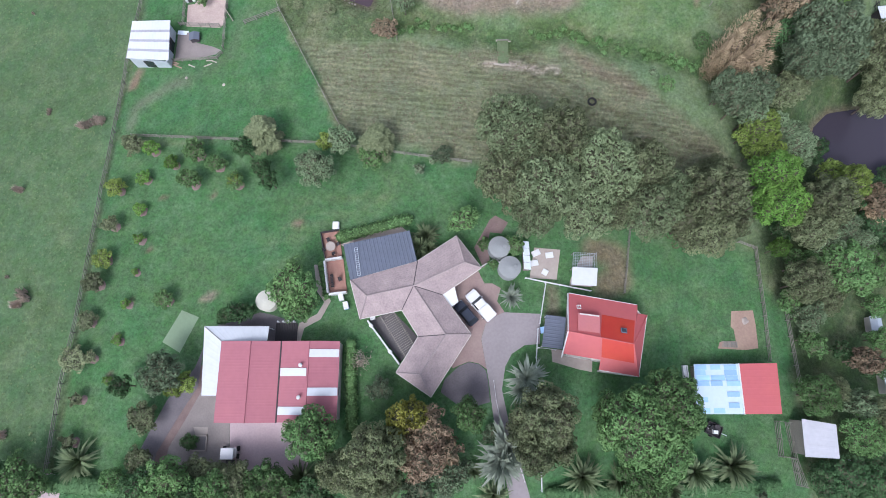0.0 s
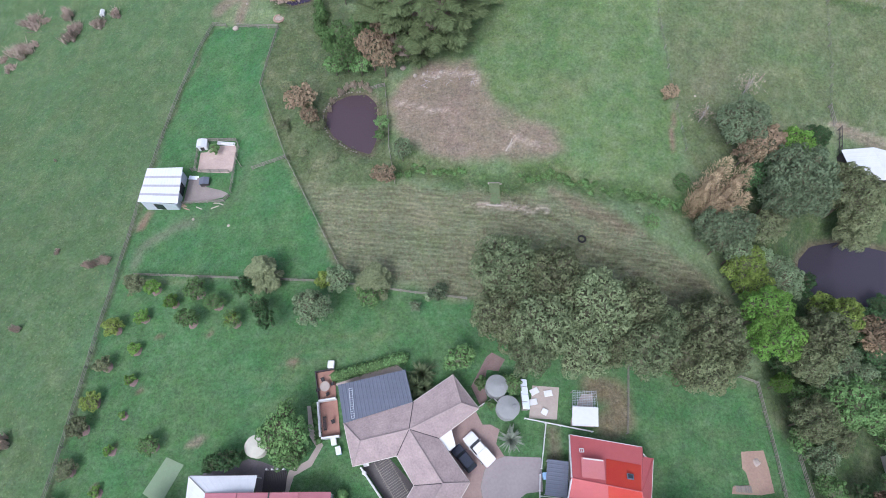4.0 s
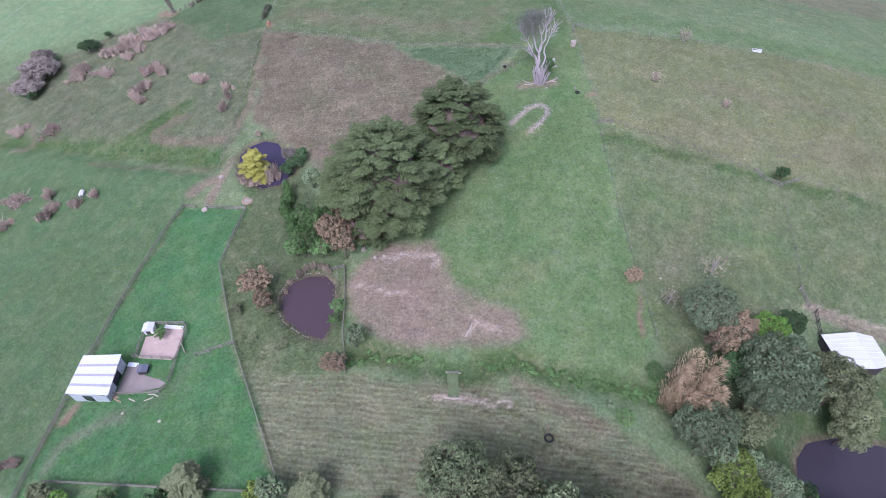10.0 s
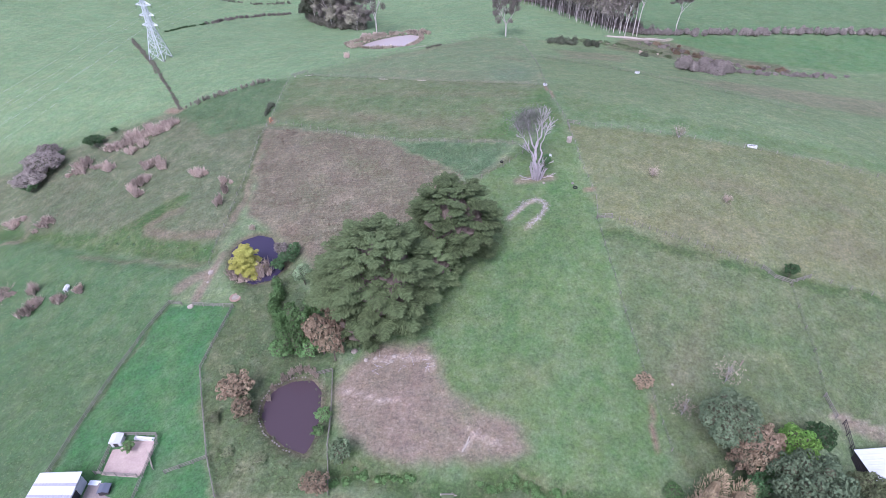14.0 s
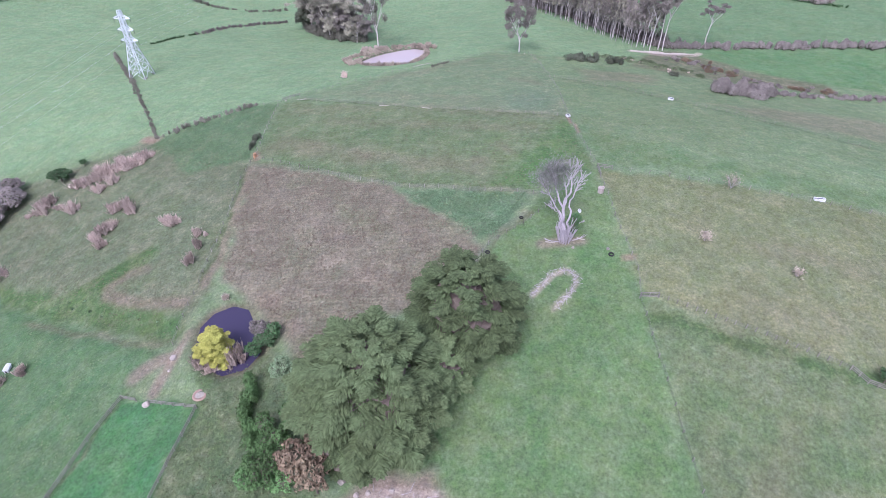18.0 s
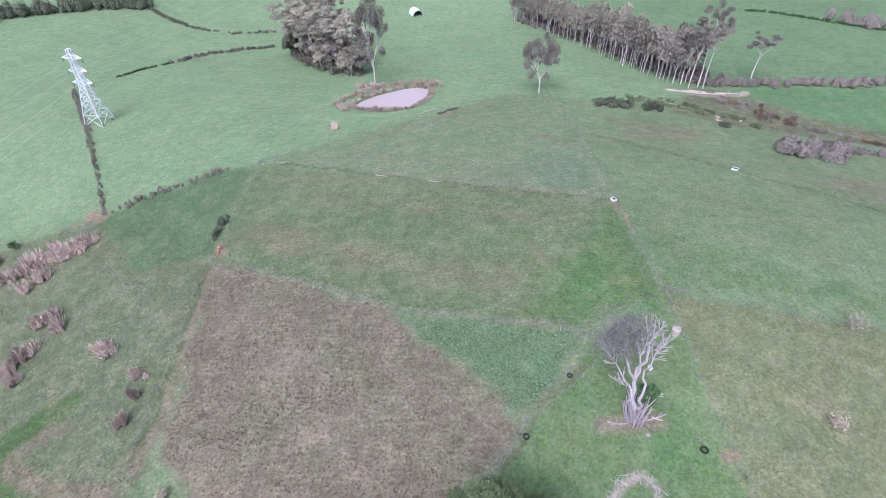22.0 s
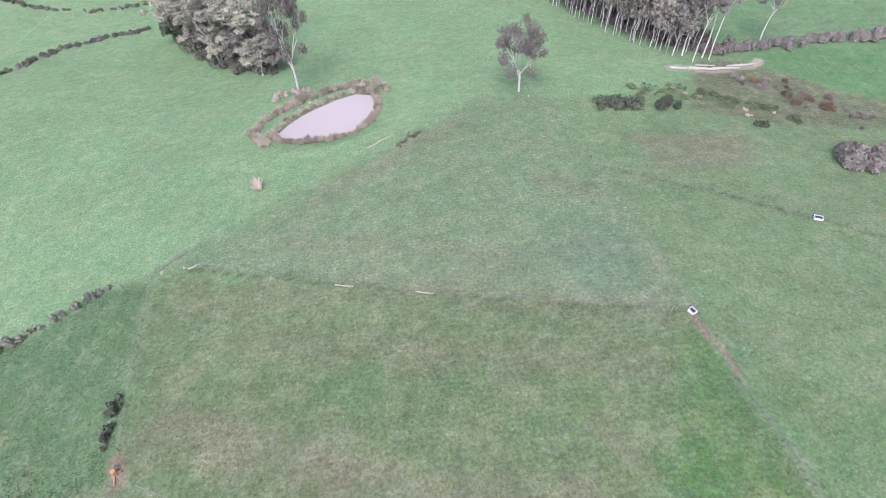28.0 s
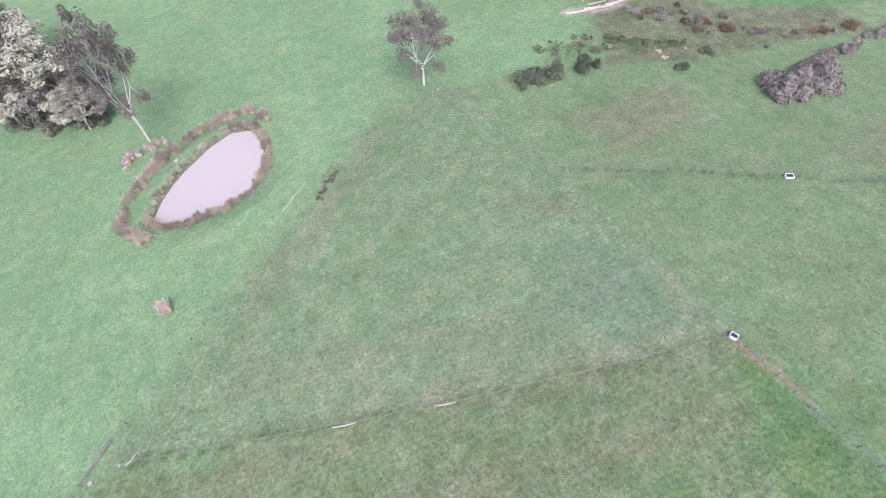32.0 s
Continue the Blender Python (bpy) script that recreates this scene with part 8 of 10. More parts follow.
for x, y, h, r, t in ((96.8, 274.1, 22, 5.0, 0), (101.3, 276.6, 27, 5, 200), (102.8, 275.2, 22, 4.6, 120), (123.6, 282.0, 17, 5.0, 90), (95.7, 278.6, 20, 5, 30)):
    gum("white", x, y, h, r, "tall gum with bleached white limbs at the wood's end", t, "gum")
scrub_row([(48, 384), (62, 361), (76, 332), (86, 305), (96, 288), (104, 280), (112, 279.4), (126, 281)], 3.2, 2.6, "scrub", "scrubby undergrowth along the foot of the gums", "undergrowth", "undergrowth", seed=3)
scrub_row([(52, 386), (66, 363), (80, 334), (90, 307), (100, 290), (108, 283)], 5.0, 5.2, "scrub", "dense mauve scrub inside the gum plantation", "undergrowth", "undergrowth", seed=4)
# bleached dead tree: a leaning bole, a skirt of splayed stems, one bare limb and one that still carries thin foliage
dt = thing("dead_tree", pose(33.1, 126.9, ground_z(33.1, 126.9)), "leaning bleached dead tree with a tuft of thin grey foliage", "tree")
rd = random.Random(6)


def limb(bm, a, d, length, r, depth):
    b = a + d * length
    rod(bm, a, b, r, r * 0.68, 6)
    if depth:
        for _ in range(3 if depth > 1 else 2):
            e = (d + Vector((rd.uniform(-0.3, 0.3), rd.uniform(-0.3, 0.3), rd.uniform(-0.1, 0.3)))).normalized()
            limb(bm, b, e, length * rd.uniform(0.5, 0.75), r * 0.6, depth - 1)


def crooked(bm, a, b, r0, r1, twigs, spread):
    """A crooked limb from a to b with bare side branches on its outer part."""
    a, b = Vector(a), Vector(b)
    last = a
    for i in range(1, 7):
        u = i / 6
        q = a.lerp(b, u) + Vector((rd.uniform(-0.5, 0.5), rd.uniform(-0.5, 0.5), 0.5 * math.sin(3.1 * u))) * (1 if i < 6 else 0)
        rod(bm, last, q, r0 + (r1 - r0) * (u - 1 / 6), r0 + (r1 - r0) * u, 7)
        for _ in range(twigs if u > 0.4 else 0):
            d = ((b - a).normalized() + Vector((rd.uniform(-1, 1), rd.uniform(-1, 1), rd.uniform(-0.5, 0.7))) * spread).normalized()
            limb(bm, q, d, rd.uniform(0.6, 1.2), 0.075, 2)
        last = q


for foot, tip, r0, r1, twigs, spread in (
    ((0, 0, -0.4), (-0.6, 2.4, 6.4), 0.75, 0.42, 0, 0.5), ((-0.5, -0.2, -0.4), (-1.6, 1.8, 6.0), 0.4, 0.25, 0, 0.5), ((0.6, 0.1, -0.4), (0.4, 2.2, 6.6), 0.42, 0.26, 0, 0.5),
    ((-0.6, 2.4, 6.2), (1.4, 4.4, 14.0), 0.4, 0.14, 3, 0.9), ((0.4, 2.2, 6.4), (2.4, 3.8, 11.6), 0.24, 0.1, 3, 0.9), ((-0.6, 2.4, 6.2), (0.2, 4.8, 13.2), 0.3, 0.1, 2, 0.8),
    ((-0.6, 2.4, 6.2), (-3.2, 4.9, 12.6), 0.34, 0.12, 2, 0.8), ((-1.6, 1.8, 5.8), (-4.8, 3.8, 10.6), 0.22, 0.08, 2, 0.8), ((-0.8, 1.6, 4.0), (-3.4, 1.6, 7.0), 0.14, 0.06, 2, 0.8),
):
    bm = bmesh.new()
    crooked(bm, foot, tip, r0 * 0.6, r1 * 0.6, twigs + (2 if tip[2] > 8 else 0), spread)
    part("limb", bm, BARK_DEAD, dt)
for k in range(38):
    bm = bmesh.new()
    a, q = 2.4 * k, 0.3 + 0.9 * (k / 38) ** 0.7
    tip = Vector((0.3 * math.cos(a) * q, 0.3 * math.sin(a) * q + 0.18, 1)).normalized()
    limb(bm, Vector((q * math.cos(a), q * math.sin(a), -0.3)), tip, rd.uniform(1.4, 4.2) * (1.25 - 0.5 * q), rd.uniform(0.08, 0.14), 1)
    part("limb", bm, BARK_DEAD, dt)
for a, d in (((-1.2, -0.6, 0.1), (-0.9, -0.2, 0.3)), ((1.4, -0.2, 0.1), (1.0, 0.1, 0.3)), ((1.0, 1.2, 2.5), (1.0, 0.3, 0.25))):
    bm = bmesh.new()
    limb(bm, Vector(a), Vector(d).normalized(), 1.6, 0.1, 2)
    part("limb", bm, BARK_DEAD, dt)
rngd = np.random.default_rng(3)
pc = np.concatenate([rngd.normal(0, 1, (460, 3)) * (1.3, 1.1, 0.9) + c for c in ((-0.8, 5.2, 14.0), (-4.8, 4.2, 12.6), (-1.6, 4.2, 10.6), (-2.4, 5.2, 14.2), (-3.6, 4.9, 13.2), (-4.6, 4.4, 11.6), (-1.4, 5.0, 13.2), (-3.0, 4.0, 11.2), (-2.6, 5.6, 12.6))])
v, f = leaves_mesh(pc, rngd.normal(0, 0.6, (len(pc), 3)) + (0, 0, 1), 0.1, rngd, 2.4)
soup("sparse_foliage", v, f, LEAF["ash"], dt)
tree("dark", "small", 34.9, 128.8, 1.6, 4.8, "dark ivy-like bush at the dead tree's foot", "shrub", name="bush")
for x, y, s in ((58.6, 73.9, 1.5), (49.4, 68.3, 1.3), (59.5, 124.6, 0.8), (70.9, 141.0, 1.2), (73.4, 115.8, 0.6), (-10.9, 11.6 - 8.2, 0.9), (-35.2, 121.4, 0.5)):
    bt = thing("bare_sapling", pose(x, y, ground_z(x, y), 0, 0, x * 20), "small leafless pale sapling in grass", "tree", "bare saplings")
    bm = bmesh.new()
    rd.seed(int(x))
    limb(bm, Vector((0, 0, -0.1)), Vector((0.1, 0.05, 1)).normalized(), 1.0 * s, 0.045 * s, 3)
    limb(bm, Vector((0, 0, 0.1)), Vector((0.4, -0.25, 0.8)).normalized(), 1.0 * s, 0.04 * s, 3)
    limb(bm, Vector((0, 0, 0.1)), Vector((-0.35, 0.3, 0.8)).normalized(), 1.0 * s, 0.04 * s, 3)
    part("branchwork", bm, BARK_DEAD, bt)
    rs = np.random.default_rng(int(x) + 60)
    pts = rs.normal(0, 1, (320, 3)) * (0.7 * s, 0.7 * s, 0.55 * s) + (0, 0, 1.8 * s)
    v, f = leaves_mesh(pts, rs.normal(0, 1, (320, 3)), 0.085, rs, 3.0)
    tagged(soup("twig_mass", v, f, LEAF["rush"], bt), kind="stuff")
# yellow shrub on its island in the dark pond
conifer(-32.4, 107.2, 3.6, 7.6, 28, "golden-yellow conifer standing in the dark pond", "yellow", 64)
for x, y, r, h in ((-30.4, 105.4, 2.0, 3.4), (-32.8, 104.6, 2.2, 2.6), (-28.9, 106.8, 1.6, 3.0), (-34.8, 105.6, 1.6, 2.0)):
    bramble(x, y, r * 0.8, h * 0.75, "mauve", "leafless mauve scrub round the golden conifer", "shrub", "", "bare_scrub")
tree("scrub", "small", -25.4, 112.0, 2.4, 3.4, "grey-mauve shrub on the pond bank", "shrub", name="bush")
plume_tree("brown", 48.3, 51.2, 12.0, ((-2.6, 0.6, 1.7, 11.0), (-0.6, 2.6, 1.8, 12.5), (2.4, 1.4, 2.0, 12.0), (-2.0, -2.2, 1.6, 9.0), (0.6, -0.6, 1.8, 10.5), (2.9, -1.8, 1.7, 8.8), (0.4, -3.2, 1.5, 7.6), (-3.6, -0.8, 1.3, 8.0)), "tall tree with feathery brown autumn shoots", 7)
for x, y in ((-113.7, 250.9), (-110.3, 253.3), (-109.6, 258.8)):
    bramble(x, y, 0.7, 0.9, "scrub", "dark scrub at the pylon's foot", "shrub", "", "scrub_clump")
# spiky garden plants
for x, y, r, h in ((5.3, -11.6, 1.9, 2.0), (8.0, -14.8, 1.7, 1.8), (20.7, -12.6, 2.1, 2.2), (26, -13.2, 1.7, 1.9), (37.6, -12.2, 2.1, 2.2), (43.4, -11.6, 2.4, 2.4), (-51, -10.6, 2.3, 2.0), (-18.6, -12.6, 1.7, 1.8), (-15.8, -14.0, 1.8, 1.8), (33, -14, 1.8, 1.9)):
    spiky("flax", x, y, r, h, "large spiky green flax bush")
for x, y, r, h in ((11.2, 12.9, 2.5, 2.8), (13.0, 1.0, 1.6, 1.9), (12.2, -0.6, 1.2, 1.6), (9.8, -8.4, 2.0, 2.4), (8.9, -10.3, 1.9, 2.3)):
    spiky("palm", x, y, r, h, "grey-green palm with arching fronds", "palm", "palm", trunk=0.35)
for x, y, r, h in ((-2.6, 20.8, 1.4, 1.6), (-1.6, 22.4, 1.6, 1.8), (-1.2, 20.4, 1.2, 1.4)):
    spiky("flax", x, y, r, h, "spiky green garden plants beside the house")
# clipped hedges
for pts, w, h, leaf, label in (([(-14.8, 22.3), (-4.6, 25.0)], 1.1, 1.3, "mid", "long clipped green hedge behind the house"), ([(-12.6, 5.8), (-12.0, -5.6)], 1.05, 1.6, "mid", "tall green clipped hedge beside the shed"), ([(-16.6, 13.0), (-17.6, 18)], 0.6, 1.0, "mid", "low clipped hedge along the terrace"), ([(-54.5, -13.4), (-30, -14.6), (-19.8, -15.4)], 1.6, 1.8, "dark", "overgrown dark boundary hedge"), ([(16, -14.6), (50, -14.2)], 1.0, 1.2, "dark", "dark boundary hedge along the road side")):
    hd = thing("hedge", pose(0, 0, 0), label, "hedge")
    rng = np.random.default_rng(int(abs(pts[0][0]) * 10))
    P, N = [], []
    bm = bmesh.new()
    for p in spaced(pts, 0.8):
        z = ground_z(*p)
        for v in ball(bm, (p[0], p[1], z + h * 0.45), w * 0.78, 2, h / w * 0.62):
            pass
        n = rng.normal(0, 1, (70, 3))
        n[:, 2] = np.abs(n[:, 2])
        n /= np.linalg.norm(n, axis=1, keepdims=True)
        P.append(np.array([p[0], p[1], z + h * 0.45]) + n * np.array([w, w, h * 0.6]) * rng.uniform(0.75, 1.1, (70, 1)))
        N.append(n)
    part("inner_growth", bm, LEAF[leaf], hd)
    v, f = leaves_mesh(np.concatenate(P), np.concatenate(N), 0.17, rng)
    soup("foliage", v, f, LEAF[leaf], hd)
# stones along the duck pond's bank
duck = POND_SHORES["duck_pond"]
mx = np.mean(duck, 0)
for i, p in enumerate(spaced(duck + duck[:1], 0.5)):
    if p[0] < mx[0] + 1.0 and i % 5:
        d = np.array([p[0] - mx[0], p[1] - mx[1]])
        q = p + d / np.hypot(*d) * 0.45
        es = thing("edging_stone", pose(q[0], q[1], ground_z(q[0], q[1]) + 0.05, 0, 0, 47 * i), "small grey stone edging the duck pond", "stone", "duck pond edging")
        bm = bmesh.new()
        re_ = random.Random(i)
        for v in ball(bm, (0, 0, 0), 0.19, 1, 0.6):
            v.co *= re_.uniform(0.8, 1.15)
        part("stone", bm, PAVERS, es)
# rushes round the clay pond
rp = random.Random(12)
shore = POND_SHORES["clay_pond"]
cx, cy = np.mean(shore, 0)
for p in spaced(shore[4:] + shore[:1], 1.1):
    d = np.array([p[0] - cx, p[1] - cy])
    q = p + d / np.hypot(*d) * (0.8 + rp.uniform(-0.3, 0.9))
    bramble(q[0], q[1], rp.uniform(0.7, 1.3), rp.uniform(1.0, 1.8), "rush", "dry pale brown rushes round the clay pond", "rushes", "pond rushes", "rush_clump")
for p in spaced(shore[:5], 2.4):
    bramble(p[0] - 0.6, p[1] + 0.6, rp.uniform(0.6, 1.1), rp.uniform(0.6, 1.1), "rush", "low rushes at the marshy pond edge", "rushes", "pond rushes", "rush_clump")
for p in spaced([(-27, 255.6), (-29.6, 258), (-30.4, 262), (-28.2, 267.8), (-24.3, 272.6), (-18.6, 277.2), (-9.8, 281), (-3.4, 282), (2.4, 281.5), (4.6, 277.6), (4.4, 272.7)], 0.9):
    if rp.random() < 0.9:
        bramble(p[0] + rp.uniform(-0.8, 0.8), p[1] + rp.uniform(-0.8, 0.8), rp.uniform(0.8, 1.6), rp.uniform(1.0, 1.9), "rush", "dry pale brown rushes round the clay pond", "rushes", "pond rushes", "rush_clump")

# scrub rows over the fields
scrub_row([(-80.0, 197.2), (-72.0, 200.9), (-63.6, 205.7), (-53.4, 211.0)], 1.5, 1.8, "hedge", "grey-olive hedgerow along the slope fence", gap=0.5, seed=11)
scrub_row([(-141.4, 289.9), (-117.8, 255.4), (-105.8, 236.8)], 1.3, 1.8, "hedge", "grey-olive hedgerow below the pylon", gap=0.5, seed=12)
scrub_row([(-105.8, 236.8), (-94.1, 218.0), (-81.2, 196.4)], 0.9, 1.2, "hedge", "thin grey-olive hedgerow down the slope", gap=0.65, seed=13)
scrub_row([(-240, 372), (-222, 386), (-195, 406), (-162, 414)], 6.0, 7.0, "bush", "far dark scrubby wood on the skyline hill", "woodland", "woodland", seed=14)
scrub_row([(-162, 412), (-145, 398), (-130, 389)], 2.4, 2.0, "hedge", "far dull hedgerow over the hill", gap=0.3, seed=15)
scrub_row([(-130, 389), (-107, 383.5), (-85, 388)], 2.2, 1.4, "hedge", "far thin hedgerow over the hill", gap=0.55, seed=16)
scrub_row([(-119, 332), (-107.7, 349.4), (-91.5, 357.8), (-79, 363)], 2.2, 1.5, "scrub", "grey-mauve hedgerow along the hill crest", gap=0.25, seed=17)
scrub_row([(-133, 308), (-126.7, 321.4), (-119.1, 332.2)], 1.0, 1.0, "dark", "sparse dark bushes along the hill fence", gap=0.6, seed=18)
scrub_row([(128, 280), (137, 280), (146, 280.5), (163, 278), (190, 274), (230, 268)], 3.6, 3.0, "scrub", "grey-mauve hedgerow beyond the gully", gap=0.45, seed=19)
scrub_row([(161, 373), (173.4, 364.3), (186, 349), (210, 326)], 1.3, 1.2, "dark", "far dark hedge line over the green hill", gap=0.3, seed=20)
scrub_row([(192, 346), (204, 334)], 6.0, 5.5, "scrub", "far mauve thicket on the far green hill", "thicket", "thicket", seed=21)
scrub_row([(81, 260.7), (91.5, 252), (102.5, 243.5), (105.5, 234)], 2.6, 0.9, "oak", "low grey-green scrub along the gully's edge", gap=0.45, seed=22)
scrub_row([(100.5, 220.5), (104, 217), (109, 215.5), (114, 215.5), (119, 217)], 7.0, 4.4, "scrub", "large rounded grey-mauve thicket in the pasture", "thicket", "thicket", seed=23)
scrub_row([(118, 218), (128, 221), (145, 221), (170, 222)], 3.0, 1.5, "scrub", "mauve scrub along the lower gully", gap=0.65, seed=24)
scrub_row([(57.6, 251.6), (62, 249.4), (67.5, 247.6)], 5.0, 3.2, "bush", "dark olive rounded bush mass on the slope", "bush", "bush", seed=25)
scrub_row([(74, 247.4), (76.5, 246)], 4.0, 2.6, "bush", "small dark olive bush on the slope", "bush", "bush", seed=26)
scrub_row([(91.5, 236.4), (95, 234.6)], 2.4, 1.5, "bush", "small dark bush in the pasture", "bush", "bush", seed=27)
scrub_row([(70.9, 260), (80.9, 254), (91.2, 247), (98, 244.5)], 4.5, 0.7, "oak", "low tangled scrub above the gully", "scrub", "scrub_patch", gap=0.6, seed=28)
scrub_row([(-45.7, 178.5), (-45.3, 187.0)], 1.3, 1.8, "bush", "dark bushes on the field's corner fence", gap=0.2, seed=29)
scrub_row([(4.0, 242.4), (7.3, 245.4), (11.2, 248.4)], 1.0, 0.7, "hedge", "grey scrub along the hill fence", gap=0.5, seed=30)
scrub_row([(-27, 281), (-22, 283), (-16, 283.5)], 2.2, 1.6, "mauve", "pale scrub behind the clay pond", "scrub", "scrub_patch", gap=0.2, seed=31)
scrub_row([(-24, 100), (-23, 93), (-20, 88)], 2.8, 3.4, "mid", "rank green scrub beside the big cypress", "scrub", "scrub_patch", gap=0.1, seed=32)
scrub_row([(-7.6, 58), (-3, 60), (6, 58.6)], 1.8, 0.5, "mid", "rank growth along the ditch", "scrub", "scrub_patch", gap=0.2, seed=33)
scrub_row([(15, 57.5), (22, 58.2), (31, 55.2), (43, 53), (50, 51)], 2.0, 0.5, "mid", "rank green growth along the ditch", "scrub", "scrub_patch", gap=0.05, seed=34)
# dry reeds in the gully, low pale scrub on its bank
rg = random.Random(17)
for (ax, ay), (bx, by), count, wide in (((100, 262), (112, 258), 10, 3.0), ((112, 258), (118, 245), 14, 3.5), ((118, 245), (128, 235), 16, 3.5), ((128, 235), (146, 227), 14, 3.0)):
    for _ in range(count):
        u = rg.random()
        bramble(ax + (bx - ax) * u + rg.gauss(0, wide), ay + (by - ay) * u + rg.gauss(0, wide * 0.6), rg.uniform(0.7, 1.5), rg.uniform(0.8, 1.6), "rust" if rg.random() < 0.3 else "scrub", "dry reeds standing in the gully", "reeds", "gully reeds", "reed_clump")
for _ in range(34):
    u = rg.random()
    bramble(72 + 28 * u + rg.gauss(0, 2.5), 260 - 20 * u + rg.gauss(0, 2.5), rg.uniform(0.5, 1.2), rg.uniform(0.4, 0.9), "mauve" if rg.random() < 0.25 else "oak", "low tangled scrub on the gully bank", "scrub", "gully bank scrub", "scrub_clump")
for x0, y0, x1, y1, r in ((87.5, 270.4, 95.5, 268.4, 0.35), (93.0, 269.6, 101.5, 267.4, 0.4), (99.8, 268.6, 108.0, 267.8, 0.38), (105.0, 269.4, 114.4, 270.2, 0.36), (96.0, 271.2, 102.0, 270.6, 0.25)):
    log_pole(x0, y0, x1, y1, r, "big bleached trunk felled beside the gully", WOOD_PALE)
# broken pale branches in an arc on the grass
rb = random.Random(9)
for p in spaced([(25.7, 114), (27.4, 116.6), (29, 118.4), (30.6, 119.3), (32, 119.4), (33.4, 118.6), (33.9, 117.2), (33.2, 115.6), (31.4, 112.8), (29.4, 111)], 0.55):
    for q in range(2):
        x, y, a, L = p[0] + rb.uniform(-0.5, 0.5), p[1] + rb.uniform(-0.5, 0.5), rb.uniform(0, 3.14), rb.uniform(0.4, 1.1)
        bx = thing("dead_branch", pose(x, y, ground_z(x, y)), "bleached broken branch lying on grass", "branch", "arc of dead branches")
        bm = bmesh.new()
        rod(bm, (-L * math.cos(a), -L * math.sin(a), 0.05), (L * math.cos(a), L * math.sin(a), rb.uniform(0.05, 0.3)), 0.045, 0.02, 5)
        part("stick", bm, BARK_DEAD, bx)
for i in range(18):
    x, y, a, L = rb.uniform(-2, 8.5), rb.uniform(77.5, 81.5), rb.uniform(0, 3.14), rb.uniform(0.3, 1.0)
    bx = thing("dead_branch", pose(x, y, ground_z(x, y)), "pale broken branch below the cypress", "branch", "debris below the cypress")
    bm = bmesh.new()
    rod(bm, (-L * math.cos(a), -L * math.sin(a), 0.05), (L * math.cos(a), L * math.sin(a), rb.uniform(0.05, 0.3)), 0.045, 0.02, 5)
    part("stick", bm, BARK_DEAD, bx)

# ---- tufts in the sward ----
TUFTS = [
    # field, count, height, width, colour, seed, label
    (FIELDS[15][3], 7800, 0.24, 0.12, (0.162, 0.128, 0.093), 1, "dry brown tussocks all over the brown field"),
    (FIELDS[17][3], 4500, 0.2, 0.12, (0.145, 0.145, 0.085), 2, "straw-green tussocks in the grazed field"),
    (FIELDS[18][3], 3900, 0.18, 0.12, (0.145, 0.162, 0.093), 3, "pale green tussocks on the upper field"),
    (FIELDS[4][3], 6300, 0.22, 0.13, (0.136, 0.14, 0.085), 4, "rank pale tussocks over the rough slope"),
    ([(-110, -40), (-56.5, -40), (-56, 62), (-54.4, 79), (-52, 93), (-49, 102), (-60, 113), (-110, 138)], 7800, 0.17, 0.13, (0.106, 0.145, 0.072), 5, "grass tufts scattered over the west pasture"),
    (FIELDS[16][3], 2250, 0.28, 0.16, (0.108, 0.168, 0.092), 6, "tall bluish-green weeds in the field corner"),
    (FIELDS[5][3], 3300, 0.24, 0.14, (0.085, 0.14, 0.072), 7, "rank green growth below the hedgerow"),
    ([(45, 150), (88, 137), (112, 130), (112, 90), (98, 92), (75, 98), (45, 111)], 4800, 0.15, 0.12, (0.128, 0.14, 0.076), 8, "low tufts in the grazing paddock"),
    (FIELDS[9][3], 1950, 0.25, 0.14, (0.111, 0.136, 0.072), 9, "rank grass tufts beside the duck pond"),
    (FIELDS[10][3], 3600, 0.14, 0.13, (0.17, 0.157, 0.106), 10, "cut straw-coloured tufts on the mown stubble"),
    ([(46, 152), (60, 152), (100, 165), (100, 215), (60, 216), (46, 220)], 3600, 0.18, 0.13, (0.128, 0.149, 0.081), 11, "tufts over the north pasture"),
    (FIELDS[12][3], 1050, 0.13, 0.12, (0.238, 0.2, 0.157), 12, "dry straw litter on the bare ground"),
]
